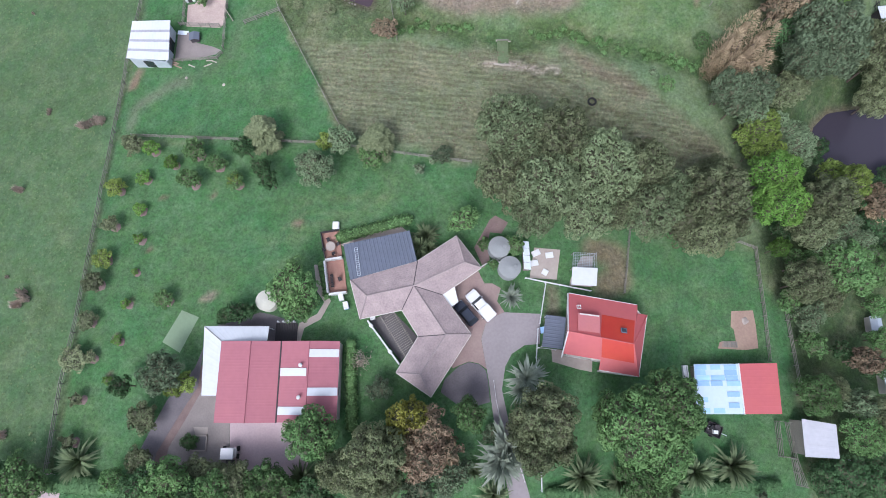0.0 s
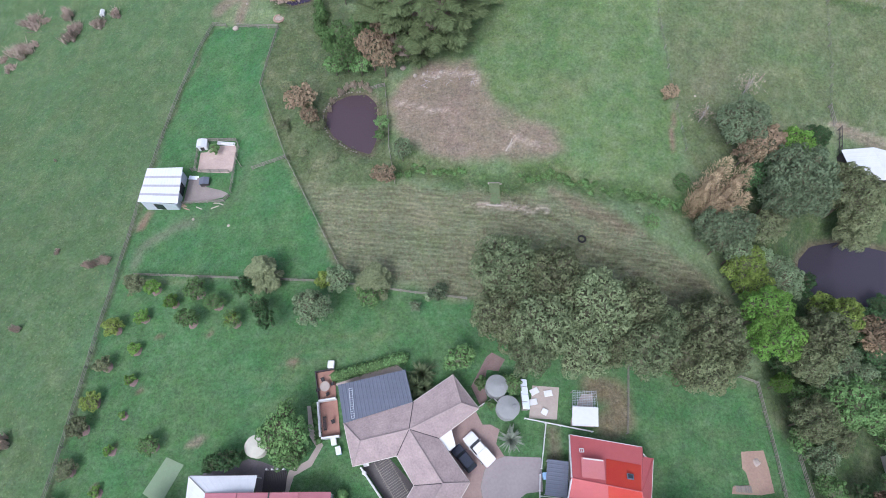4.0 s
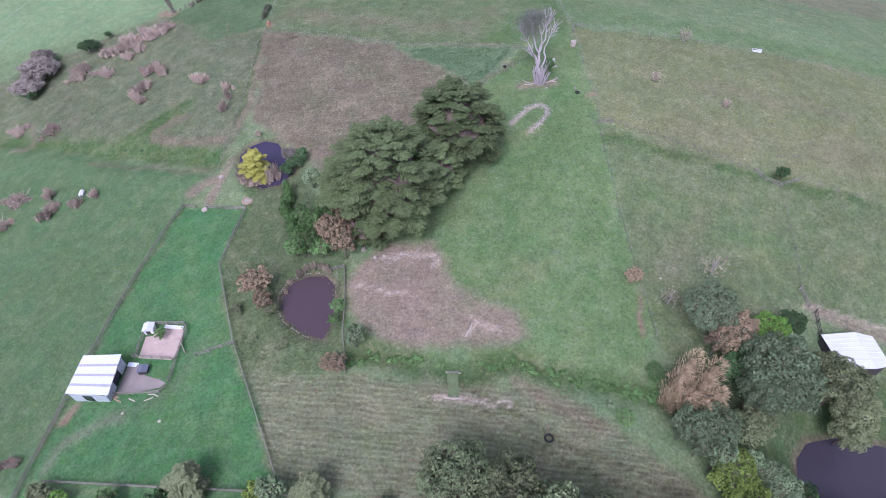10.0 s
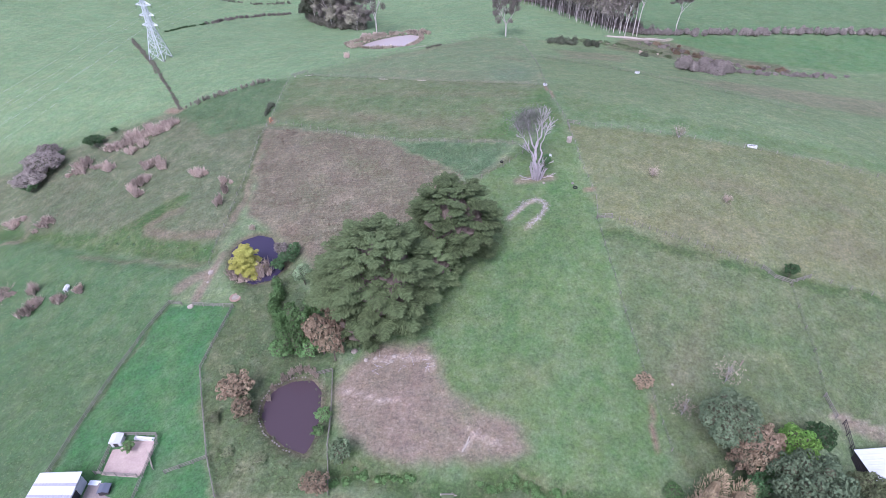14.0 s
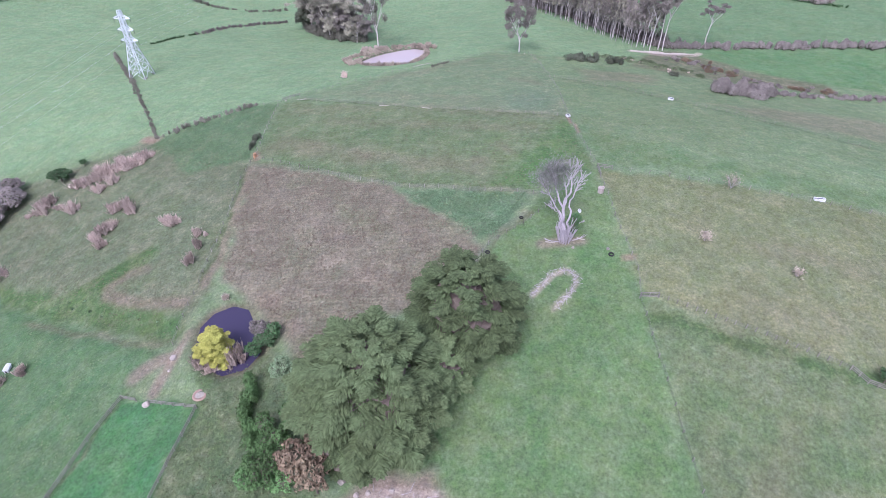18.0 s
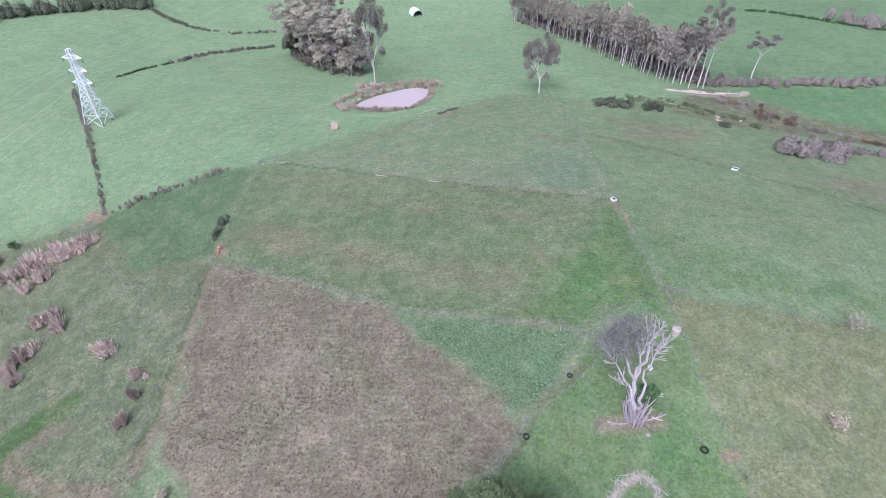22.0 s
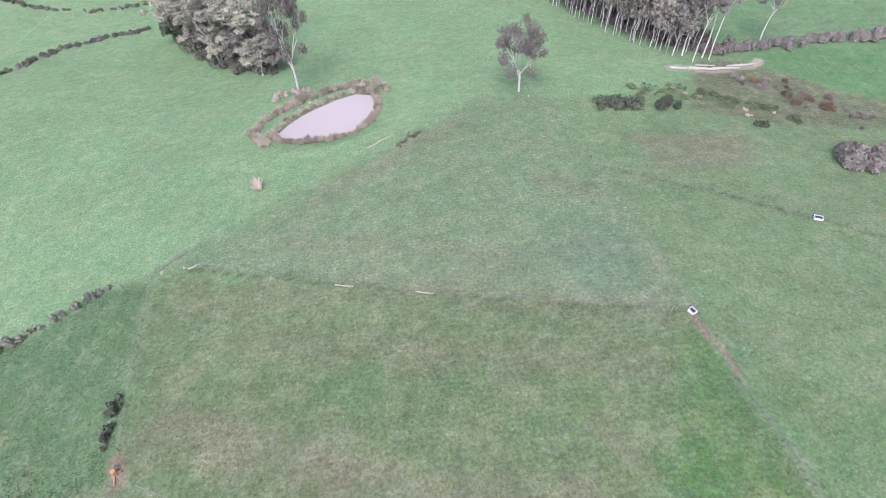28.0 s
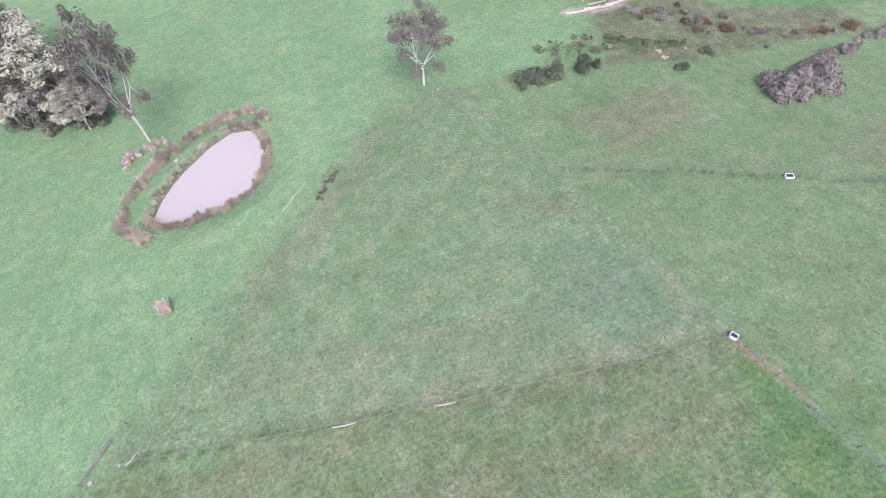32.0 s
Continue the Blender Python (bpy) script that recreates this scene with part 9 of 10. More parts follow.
for pts, count, tall, wide, colour, seed, label in TUFTS:
    rng = np.random.default_rng(seed)
    lo, hi = np.min(pts, 0), np.max(pts, 0)
    q = rng.uniform(lo, hi, (count * 3, 2))
    q = q[inside(q[:, 0], q[:, 1], pts, 0.5) > 0.6][:count]
    # the growth gathers in loose patches
    q = q[np.sin(q[:, 0] * 0.31 + 1.7 * np.sin(q[:, 1] * 0.21)) + np.sin(q[:, 1] * 0.37 - q[:, 0] * 0.11) + rng.normal(0, 1.1, len(q)) > -1.2]
    base = np.column_stack([q, terrain(q[:, 0], q[:, 1]) - 0.04])
    size = rng.uniform(0.5, 1.5, (len(q), 1))
    blades = []
    for i in range(4):
        a = rng.uniform(0, 6.283, len(q))
        d = np.column_stack([np.cos(a), np.sin(a), 0 * a])
        w = np.column_stack([-np.sin(a), np.cos(a), 0 * a])
        up = np.array([0, 0, 1.0])
        mid = base + d * wide * size * 0.55 + up * tall * size * 0.8
        tip = base + d * wide * size * 1.5 + up * tall * size * rng.uniform(0.4, 0.9, (len(q), 1))
        blades.append(np.stack([base - d * 0.05, mid + w * wide * size * 0.5, tip, mid - w * wide * size * 0.5], 1))
    v = np.concatenate(blades).reshape(-1, 3)
    tagged(soup("grass_tufts", v, np.arange(len(v)).reshape(-1, 4), leaf_mat("grass of tufts", colour, vary=0.18)), label, "grass", kind="stuff")

# ---- garden, belt and field plants ----
mulch_ring(-38.9, 36.7, 1.06)
tree("mid", "small", -39.2, 36.9, 2.06, 3.5, "young leafy orchard tree on mown lawn", "fruit tree", "orchard trees", 0)
mulch_ring(-39.1, 31.6, 1.03)
tree("mid", "small", -39.4, 31.8, 1.91, 3.5, "young leafy orchard tree on mown lawn", "fruit tree", "orchard trees", 1)
mulch_ring(-31.8, 31.3, 0.91)
tree("mid", "small", -32.1, 31.5, 1.46, 2.8, "young leafy orchard tree on mown lawn", "fruit tree", "orchard trees", 0)
mulch_ring(-35.3, 34.4, 0.92)
tree("mid", "small", -35.6, 34.6, 1.48, 2.6, "young leafy orchard tree on mown lawn", "fruit tree", "orchard trees", 1)
mulch_ring(-40.9, 12.4, 0.90)
tree("mid", "small", -41.2, 12.6, 1.39, 2.6, "young leafy orchard tree on mown lawn", "fruit tree", "orchard trees", 0)
mulch_ring(-46.8, 37.7, 0.93)
tree("bright", "small", -47.1, 37.9, 1.51, 2.4, "young leafy orchard tree on mown lawn", "fruit tree", "orchard trees", 0)
mulch_ring(-43.0, 35.0, 0.90)
tree("bright", "small", -43.3, 35.2, 1.38, 2.2, "young leafy orchard tree on mown lawn", "fruit tree", "orchard trees", 1)
mulch_ring(-47.5, 32.6, 0.92)
tree("bright", "small", -47.8, 32.8, 1.49, 2.5, "young leafy orchard tree on mown lawn", "fruit tree", "orchard trees", 0)
mulch_ring(-47.5, 27.2, 0.92)
tree("bright", "small", -47.8, 27.4, 1.47, 2.5, "young leafy orchard tree on mown lawn", "fruit tree", "orchard trees", 1)
mulch_ring(-46.8, 22.2, 0.80)
tree("bright", "tiny", -47.1, 22.4, 1.00, 1.6, "young leafy orchard tree on mown lawn", "fruit tree", "orchard trees", 0)
mulch_ring(-47.3, 11.9, 0.77)
tree("bright", "tiny", -47.6, 12.1, 0.86, 1.3, "young leafy orchard tree on mown lawn", "fruit tree", "orchard trees", 1)
mulch_ring(-47.8, 6.3, 0.79)
tree("bright", "tiny", -48.1, 6.5, 0.95, 1.4, "young leafy orchard tree on mown lawn", "fruit tree", "orchard trees", 0)
mulch_ring(-48.4, 0.5, 0.78)
tree("bright", "tiny", -48.7, 0.7, 0.94, 1.5, "young leafy orchard tree on mown lawn", "fruit tree", "orchard trees", 1)
mulch_ring(-46.9, 17.0, 0.72)
tree("bright", "tiny", -47.2, 17.2, 0.66, 1.0, "young leafy orchard tree on mown lawn", "fruit tree", "orchard trees", 0)
mulch_ring(-51.9, 30.8, 0.98)
tree("lime", "small", -52.2, 31.0, 1.72, 2.6, "small yellowing orchard tree beside the fence", "fruit tree", "orchard trees", 0)
mulch_ring(-52.0, 19.0, 0.96)
tree("lime", "small", -52.3, 19.2, 1.65, 2.6, "small yellowing orchard tree beside the fence", "fruit tree", "orchard trees", 0)
mulch_ring(-31.8, 31.2, 0.83)
tree("lime", "tiny", -32.1, 31.4, 1.12, 2.9, "small yellowing orchard tree beside the fence", "fruit tree", "orchard trees", 0)
mulch_ring(-51.7, 24.6, 0.92)
tree("olive", "small", -52.0, 24.8, 1.46, 2.4, "small yellowing orchard tree beside the fence", "fruit tree", "orchard trees", 0)
mulch_ring(-52.6, 15.0, 0.99)
tree("olive", "small", -52.9, 15.2, 1.74, 2.6, "small yellowing orchard tree beside the fence", "fruit tree", "orchard trees", 1)
mulch_ring(-52.8, 9.3, 1.03)
tree("olive", "small", -53.1, 9.5, 1.92, 2.8, "small yellowing orchard tree beside the fence", "fruit tree", "orchard trees", 0)
mulch_ring(-53.6, 3.6, 1.07)
tree("olive", "small", -53.9, 3.8, 2.09, 2.8, "small yellowing orchard tree beside the fence", "fruit tree", "orchard trees", 1)
mulch_ring(-51.5, 3.8, 0.86)
tree("olive", "small", -51.8, 4.0, 1.26, 2.2, "small yellowing orchard tree beside the fence", "fruit tree", "orchard trees", 0)
mulch_ring(-52.2, -2.2, 0.83)
tree("olive", "tiny", -52.5, -2.0, 1.13, 2.0, "small yellowing orchard tree beside the fence", "fruit tree", "orchard trees", 1)
mulch_ring(-52.3, -8.1, 0.85)
tree("olive", "tiny", -52.6, -7.9, 1.21, 2.0, "small yellowing orchard tree beside the fence", "fruit tree", "orchard trees", 0)
tree("olive", "small", -50.2, 38.5, 2.31, 4.5, "broad tree with browning autumn leaves", "tree", "", 0)
tree("olive", "small", -41.3, -4.4, 2.22, 5.0, "broad tree with browning autumn leaves", "tree", "", 1)
tree("olive", "small", -41.3, -10.0, 2.33, 5.0, "broad tree with browning autumn leaves", "tree", "", 0)
tree("olive", "small", -32.8, -11.4, 2.15, 5.0, "broad tree with browning autumn leaves", "tree", "", 1)
tree("dark", "small", -30.2, 36.1, 1.80, 4.5, "dense dark green rounded tree", "tree", "", 0)
tree("dark", "small", -27.7, 33.3, 1.52, 4.0, "dense dark green rounded tree", "tree", "", 1)
tree("dark", "small", -25.8, 30.7, 1.76, 4.5, "dense dark green rounded tree", "tree", "", 0)
tree("dark", "small", -44.5, -0.1, 1.77, 5.0, "dense dark green rounded tree", "tree", "", 1)
tree("dark", "small", -29.1, 10.3, 1.84, 3.0, "dense dark green rounded tree", "tree", "", 0)
tree("dark", "small", -31.3, 9.9, 1.51, 2.5, "dense dark green rounded tree", "tree", "", 1)
tree("dark", "small", -27.5, 10.6, 1.26, 2.5, "dense dark green rounded tree", "tree", "", 0)
tree("blue", "medium", -38.3, 1.7, 3.02, 7.0, "dense blue-green tree in the belt", "tree", "", 0)
tree("blue", "small", -8.0, -0.5, 1.92, 3.5, "dense blue-green tree in the belt", "tree", "", 1)
tree("blue", "small", -20.1, 32.6, 1.76, 5.0, "dense blue-green tree in the belt", "tree", "", 0)
tree("blue", "small", 0.9, 35.2, 1.43, 3.0, "dense blue-green tree in the belt", "tree", "", 1)
tree("blue", "tiny", -2.8, 33.1, 1.07, 2.0, "dense blue-green tree in the belt", "tree", "", 0)
tree("grey", "medium", -18.7, 32.2, 2.95, 6.5, "silver-grey leafy tree with airy crown", "tree", "", 0)
tree("grey", "small", -14.9, 36.9, 2.39, 5.5, "silver-grey leafy tree with airy crown", "tree", "", 1)
tree("grey", "tiny", -0.7, 34.5, 0.81, 2.0, "silver-grey leafy tree with airy crown", "tree", "", 0)
tree("lime", "small", -17.7, 37.6, 1.61, 4.5, "lime-green leafy tree with soft crown", "tree", "", 0)
tree("lime", "small", -36.1, 0.2, 1.69, 4.0, "lime-green leafy tree with soft crown", "tree", "", 0)
tree("lime", "tiny", -37.5, -0.6, 1.22, 3.0, "lime-green leafy tree with soft crown", "tree", "", 0)
tree("mid", "small", -10.0, 34.7, 1.94, 5.0, "leafy mid-green garden tree with rounded crown", "tree", "", 0)
tree("mid", "medium", -20.6, 13.9, 3.60, 7.0, "leafy mid-green garden tree with rounded crown", "tree", "", 1)
tree("mid", "medium", -19.8, 10.9, 2.45, 6.0, "leafy mid-green garden tree with rounded crown", "tree", "", 2)
tree("mid", "medium", -16.8, -6.3, 3.49, 8.0, "leafy mid-green garden tree with rounded crown", "tree", "", 0)
tree("mid", "small", 4.0, 24.2, 2.05, 5.0, "leafy mid-green garden tree with rounded crown", "tree", "", 1)
tree("mid", "medium", 4.5, -3.9, 3.38, 8.0, "leafy mid-green garden tree with rounded crown", "tree", "", 2)
tree("mid", "small", 11.8, 20.5, 1.46, 3.0, "leafy mid-green garden tree with rounded crown", "tree", "", 0)
tree("mid", "tiny", 7.1, 20.9, 1.12, 2.5, "leafy mid-green garden tree with rounded crown", "tree", "", 1)
tree("mid", "tiny", 8.5, 17.8, 0.86, 2.2, "leafy mid-green garden tree with rounded crown", "tree", "", 2)
tree("oak", "large", 11.0, 36.3, 5.18, 12.5, "large dusty grey-green spreading tree", "tree", "big grove beside the yard", 0)
tree("oak", "large", 23.6, 30.4, 5.41, 14.0, "large dusty grey-green spreading tree", "tree", "big grove beside the yard", 1)
tree("oak", "large", 15.3, 27.9, 5.23, 13.0, "large dusty grey-green spreading tree", "tree", "big grove beside the yard", 2)
tree("oak", "large", 21.2, 24.6, 4.62, 11.0, "large dusty grey-green spreading tree", "tree", "big grove beside the yard", 0)
tree("oak", "large", 30.6, 24.4, 4.33, 11.0, "large dusty grey-green spreading tree", "tree", "big grove beside the yard", 1)
tree("oak", "large", 14.2, 23.8, 3.72, 10.0, "large dusty grey-green spreading tree", "tree", "big grove beside the yard", 2)
tree("oak", "large", 33.7, 27.7, 3.81, 10.0, "large dusty grey-green spreading tree", "tree", "big grove beside the yard", 0)
tree("olive", "large", 17.6, 34.3, 4.97, 13.5, "large dusty grey-green spreading tree", "tree", "big grove beside the yard", 0)
tree("olive", "large", 10.5, 29.1, 4.55, 11.5, "large dusty grey-green spreading tree", "tree", "big grove beside the yard", 1)
tree("olive", "large", 30.0, 30.3, 4.20, 11.5, "large dusty grey-green spreading tree", "tree", "big grove beside the yard", 0)
tree("olive", "large", 26.3, 25.1, 4.15, 11.0, "large dusty grey-green spreading tree", "tree", "big grove beside the yard", 1)
tree("olive", "large", 40.2, 26.7, 5.23, 11.5, "large dusty grey-green spreading tree", "tree", "big grove beside the yard", 0)
tree("olive", "large", 43.7, 23.8, 3.59, 9.5, "large dusty grey-green spreading tree", "tree", "big grove beside the yard", 1)
tree("olive", "large", 37.3, 23.5, 3.88, 10.0, "large dusty grey-green spreading tree", "tree", "big grove beside the yard", 2)
tree("olive", "large", 39.5, 21.5, 3.89, 9.5, "large dusty grey-green spreading tree", "tree", "big grove beside the yard", 0)
tree("olive", "large", 41.8, 31.3, 3.47, 9.0, "large dusty grey-green spreading tree", "tree", "big grove beside the yard", 1)
tree("olive", "large", -8.0, -8.5, 4.34, 9.0, "leafy mid-green garden tree with rounded crown", "tree", "", 0)
tree("olive", "large", -9.8, -11.8, 3.73, 8.0, "leafy mid-green garden tree with rounded crown", "tree", "", 1)
tree("olive", "large", -6.8, -12.1, 3.35, 8.0, "leafy mid-green garden tree with rounded crown", "tree", "", 2)
tree("olive", "large", -12.9, -10.8, 3.01, 7.0, "leafy mid-green garden tree with rounded crown", "tree", "", 0)
tree("yellow", "small", -4.6, -4.3, 2.30, 7.5, "bright yellow-leaved tree in the garden belt", "tree", "", 0)
tree("yellow", "small", -5.5, -6.1, 1.69, 7.0, "bright yellow-leaved tree in the garden belt", "tree", "", 1)
tree("yellow", "small", -2.8, -3.2, 1.55, 7.0, "bright yellow-leaved tree in the garden belt", "tree", "", 0)
tree("rust", "medium", -1.3, -5.8, 3.21, 7.5, "bronze-leaved tree with thinning crown", "tree", "", 0)
tree("rust", "medium", -2.0, -9.4, 3.17, 7.5, "bronze-leaved tree with thinning crown", "tree", "", 1)
tree("rust", "small", 1.4, -8.4, 2.30, 6.5, "bronze-leaved tree with thinning crown", "tree", "", 0)
tree("olive", "large", 14.3, -3.9, 4.55, 10.5, "broad tree with browning autumn leaves", "tree", "", 0)
tree("olive", "large", 11.7, -5.7, 3.05, 9.0, "broad tree with browning autumn leaves", "tree", "", 1)
tree("olive", "large", 16.7, -8.0, 3.43, 8.5, "broad tree with browning autumn leaves", "tree", "", 2)
tree("olive", "large", 13.2, -8.7, 3.05, 8.0, "broad tree with browning autumn leaves", "tree", "", 0)
tree("mid", "large", 26.5, -5.7, 5.02, 11.0, "leafy mid-green garden tree with rounded crown", "tree", "", 0)
tree("mid", "large", 31.7, -2.8, 4.66, 10.5, "leafy mid-green garden tree with rounded crown", "tree", "", 1)
tree("mid", "large", 29.8, -8.7, 4.60, 9.5, "leafy mid-green garden tree with rounded crown", "tree", "", 2)
tree("mid", "large", 24.9, -4.3, 4.23, 10.0, "leafy mid-green garden tree with rounded crown", "tree", "", 0)
tree("mid", "large", 27.9, -12.3, 4.17, 9.0, "leafy mid-green garden tree with rounded crown", "tree", "", 1)
tree("mid", "large", 34.4, -4.4, 3.53, 9.0, "leafy mid-green garden tree with rounded crown", "tree", "", 2)
tree("olive", "small", -30.2, -11.6, 2.28, 6.0, "broad tree with browning autumn leaves", "tree", "", 0)
tree("olive", "medium", -26.6, -12.3, 2.58, 6.0, "broad tree with browning autumn leaves", "tree", "", 1)
tree("mid", "medium", -35.9, -12.4, 3.05, 6.0, "leafy mid-green garden tree with rounded crown", "tree", "", 0)
tree("mid", "medium", -22.8, -12.7, 2.72, 6.0, "leafy mid-green garden tree with rounded crown", "tree", "", 1)
tree("mid", "medium", -44.1, -12.6, 2.62, 5.0, "leafy mid-green garden tree with rounded crown", "tree", "", 2)
tree("mid", "medium", -28.8, -14.1, 3.02, 6.0, "leafy mid-green garden tree with rounded crown", "tree", "", 0)
tree("mid", "medium", -56.5, -12.9, 3.47, 6.0, "leafy mid-green garden tree with rounded crown", "tree", "", 1)
tree("mid", "small", -20.6, -13.8, 2.28, 5.0, "leafy mid-green garden tree with rounded crown", "tree", "", 2)
tree("dark", "medium", -39.6, -13.8, 3.04, 6.0, "dense dark green rounded tree", "tree", "", 0)
tree("dark", "medium", -32.9, -14.5, 2.64, 6.0, "dense dark green rounded tree", "tree", "", 1)
tree("dark", "medium", -25.0, -14.5, 2.72, 5.5, "dense dark green rounded tree", "tree", "", 0)
tree("dark", "medium", -57.7, -14.7, 3.07, 6.0, "dense dark green rounded tree", "tree", "", 1)
tree("dark", "medium", -15.9, -14.4, 3.00, 6.0, "dense dark green rounded tree", "tree", "", 0)
tree("dark", "medium", -62.3, -12.6, 3.88, 6.0, "dense dark green rounded tree", "tree", "", 1)
tree("blue", "medium", 1.4, -12.4, 2.60, 5.0, "dense blue-green tree in the belt", "tree", "", 0)
tree("blue", "small", -2.4, -13.3, 2.29, 4.5, "dense blue-green tree in the belt", "tree", "", 1)
tree("blue", "small", 3.0, -11.1, 1.86, 4.0, "dense blue-green tree in the belt", "tree", "", 0)
tree("blue", "small", 7.8, -6.8, 1.43, 3.0, "dense blue-green tree in the belt", "tree", "", 1)
tree("blue", "tiny", 46.8, -15.6, 0.81, 3.0, "dense blue-green tree in the belt", "tree", "", 0)
tree("blue", "large", 60.6, 52.8, 5.46, 13.0, "dense blue-green tree in the belt", "tree", "", 0)
tree("blue", "large", 61.2, 50.3, 4.69, 12.0, "dense blue-green tree in the belt", "tree", "", 1)
tree("blue", "large", 54.2, 64.0, 4.60, 9.0, "dense blue-green tree in the belt", "tree", "", 2)
tree("blue", "large", 56.9, 50.2, 3.21, 10.0, "dense blue-green tree in the belt", "tree", "", 0)
tree("rust", "medium", 57.2, 60.5, 3.57, 8.5, "bronze-leaved tree with thinning crown", "tree", "", 0)
tree("rust", "small", 54.9, 59.4, 2.38, 7.0, "bronze-leaved tree with thinning crown", "tree", "", 1)
tree("bright", "medium", 64.2, 61.4, 3.02, 7.0, "lime-green leafy tree with soft crown", "tree", "", 0)
tree("bright", "medium", 61.0, 59.1, 2.59, 7.0, "lime-green leafy tree with soft crown", "tree", "", 0)
tree("dark", "medium", 68.9, 63.2, 2.44, 7.0, "dense dark green rounded tree", "tree", "", 0)
tree("dark", "medium", 58.2, 57.0, 2.94, 8.0, "dense dark green rounded tree", "tree", "", 1)
tree("dark", "medium", 55.6, 54.9, 2.53, 8.0, "dense dark green rounded tree", "tree", "", 0)
tree("olive", "large", 71.5, 51.4, 4.81, 10.0, "large dusty grey-green spreading tree", "tree", "big grove beside the yard", 0)
tree("olive", "large", 74.5, 49.4, 4.63, 9.0, "large dusty grey-green spreading tree", "tree", "big grove beside the yard", 1)
tree("olive", "large", 70.8, 54.4, 3.89, 10.0, "large dusty grey-green spreading tree", "tree", "big grove beside the yard", 2)
tree("olive", "large", 73.4, 46.5, 3.47, 7.0, "large dusty grey-green spreading tree", "tree", "big grove beside the yard", 0)
tree("blue", "medium", 46.2, 45.5, 3.15, 8.0, "dense blue-green tree in the belt", "tree", "", 0)
tree("blue", "medium", 50.0, 45.2, 3.34, 8.0, "dense blue-green tree in the belt", "tree", "", 1)
tree("blue", "small", 47.4, 43.0, 2.05, 5.0, "dense blue-green tree in the belt", "tree", "", 0)
tree("blue", "small", 45.5, 45.4, 1.51, 5.0, "dense blue-green tree in the belt", "tree", "", 1)
tree("olive", "medium", 56.1, 46.3, 3.22, 6.5, "broad tree with browning autumn leaves", "tree", "", 0)
tree("olive", "small", 59.1, 47.6, 2.30, 6.0, "broad tree with browning autumn leaves", "tree", "", 1)
tree("lime", "medium", 51.1, 39.2, 3.08, 7.5, "lime-green leafy tree with soft crown", "tree", "", 0)
tree("lime", "medium", 52.8, 36.4, 2.53, 6.0, "lime-green leafy tree with soft crown", "tree", "", 1)
tree("lime", "small", 49.4, 39.0, 2.00, 6.5, "lime-green leafy tree with soft crown", "tree", "", 0)
tree("lime", "small", 50.4, 36.0, 1.62, 5.5, "lime-green leafy tree with soft crown", "tree", "", 1)
tree("grey", "medium", 56.1, 39.1, 2.92, 7.0, "silver-grey leafy tree with airy crown", "tree", "", 0)
tree("grey", "medium", 57.4, 36.8, 3.08, 7.0, "silver-grey leafy tree with airy crown", "tree", "", 1)
tree("grey", "small", 54.8, 40.7, 2.03, 6.0, "silver-grey leafy tree with airy crown", "tree", "", 0)
tree("grey", "small", 49.4, 41.2, 1.67, 5.0, "silver-grey leafy tree with airy crown", "tree", "", 1)
tree("bright", "large", 51.3, 31.1, 3.59, 10.5, "lime-green leafy tree with soft crown", "tree", "", 0)
tree("bright", "large", 51.9, 26.9, 3.85, 10.5, "lime-green leafy tree with soft crown", "tree", "", 1)
tree("bright", "large", 50.1, 27.5, 3.20, 9.5, "lime-green leafy tree with soft crown", "tree", "", 0)
tree("bright", "large", 53.3, 20.8, 2.17, 6.0, "lime-green leafy tree with soft crown", "tree", "", 1)
tree("olive", "large", 58.6, 26.7, 4.39, 10.5, "leafy mid-green garden tree with rounded crown", "tree", "", 0)
tree("olive", "large", 56.8, 23.5, 4.14, 10.0, "leafy mid-green garden tree with rounded crown", "tree", "", 1)
tree("olive", "large", 62.3, 28.7, 3.11, 9.0, "leafy mid-green garden tree with rounded crown", "tree", "", 2)
tree("lime", "medium", 64.8, 30.7, 3.35, 8.0, "lime-green leafy tree with soft crown", "tree", "", 0)
tree("lime", "medium", 67.6, 32.6, 2.69, 7.5, "lime-green leafy tree with soft crown", "tree", "", 1)
tree("lime", "small", 64.4, 33.6, 2.35, 6.5, "lime-green leafy tree with soft crown", "tree", "", 0)
tree("dark", "small", 59.9, 36.4, 2.39, 5.0, "dense dark green rounded tree", "tree", "", 0)
tree("dark", "medium", 76.0, 34.5, 2.43, 4.0, "dense dark green rounded tree", "tree", "", 1)
tree("dark", "medium", 71.8, 30.0, 3.60, 6.0, "dense dark green rounded tree", "tree", "", 0)
tree("dark", "medium", 66.1, 25.3, 2.98, 5.0, "dense dark green rounded tree", "tree", "", 1)
tree("dark", "small", 68.5, 18.2, 1.54, 3.0, "dense dark green rounded tree", "tree", "", 0)
tree("dark", "medium", 54.8, 24.0, 2.55, 6.0, "dense dark green rounded tree", "tree", "", 1)
tree("grey", "medium", 64.9, 23.8, 3.44, 6.5, "silver-grey leafy tree with airy crown", "tree", "", 0)
tree("grey", "medium", 67.2, 21.9, 2.91, 6.0, "silver-grey leafy tree with airy crown", "tree", "", 1)
tree("grey", "medium", 61.9, 20.9, 3.03, 6.5, "silver-grey leafy tree with airy crown", "tree", "", 0)
tree("brown", "medium", 72.0, 28.0, 2.69, 5.0, "broad tree with browning autumn leaves", "tree", "", 0)
tree("olive", "large", 55.5, 15.2, 3.45, 8.0, "leafy mid-green garden tree with rounded crown", "tree", "", 0)
tree("olive", "large", 59.4, 12.8, 3.14, 7.0, "leafy mid-green garden tree with rounded crown", "tree", "", 1)
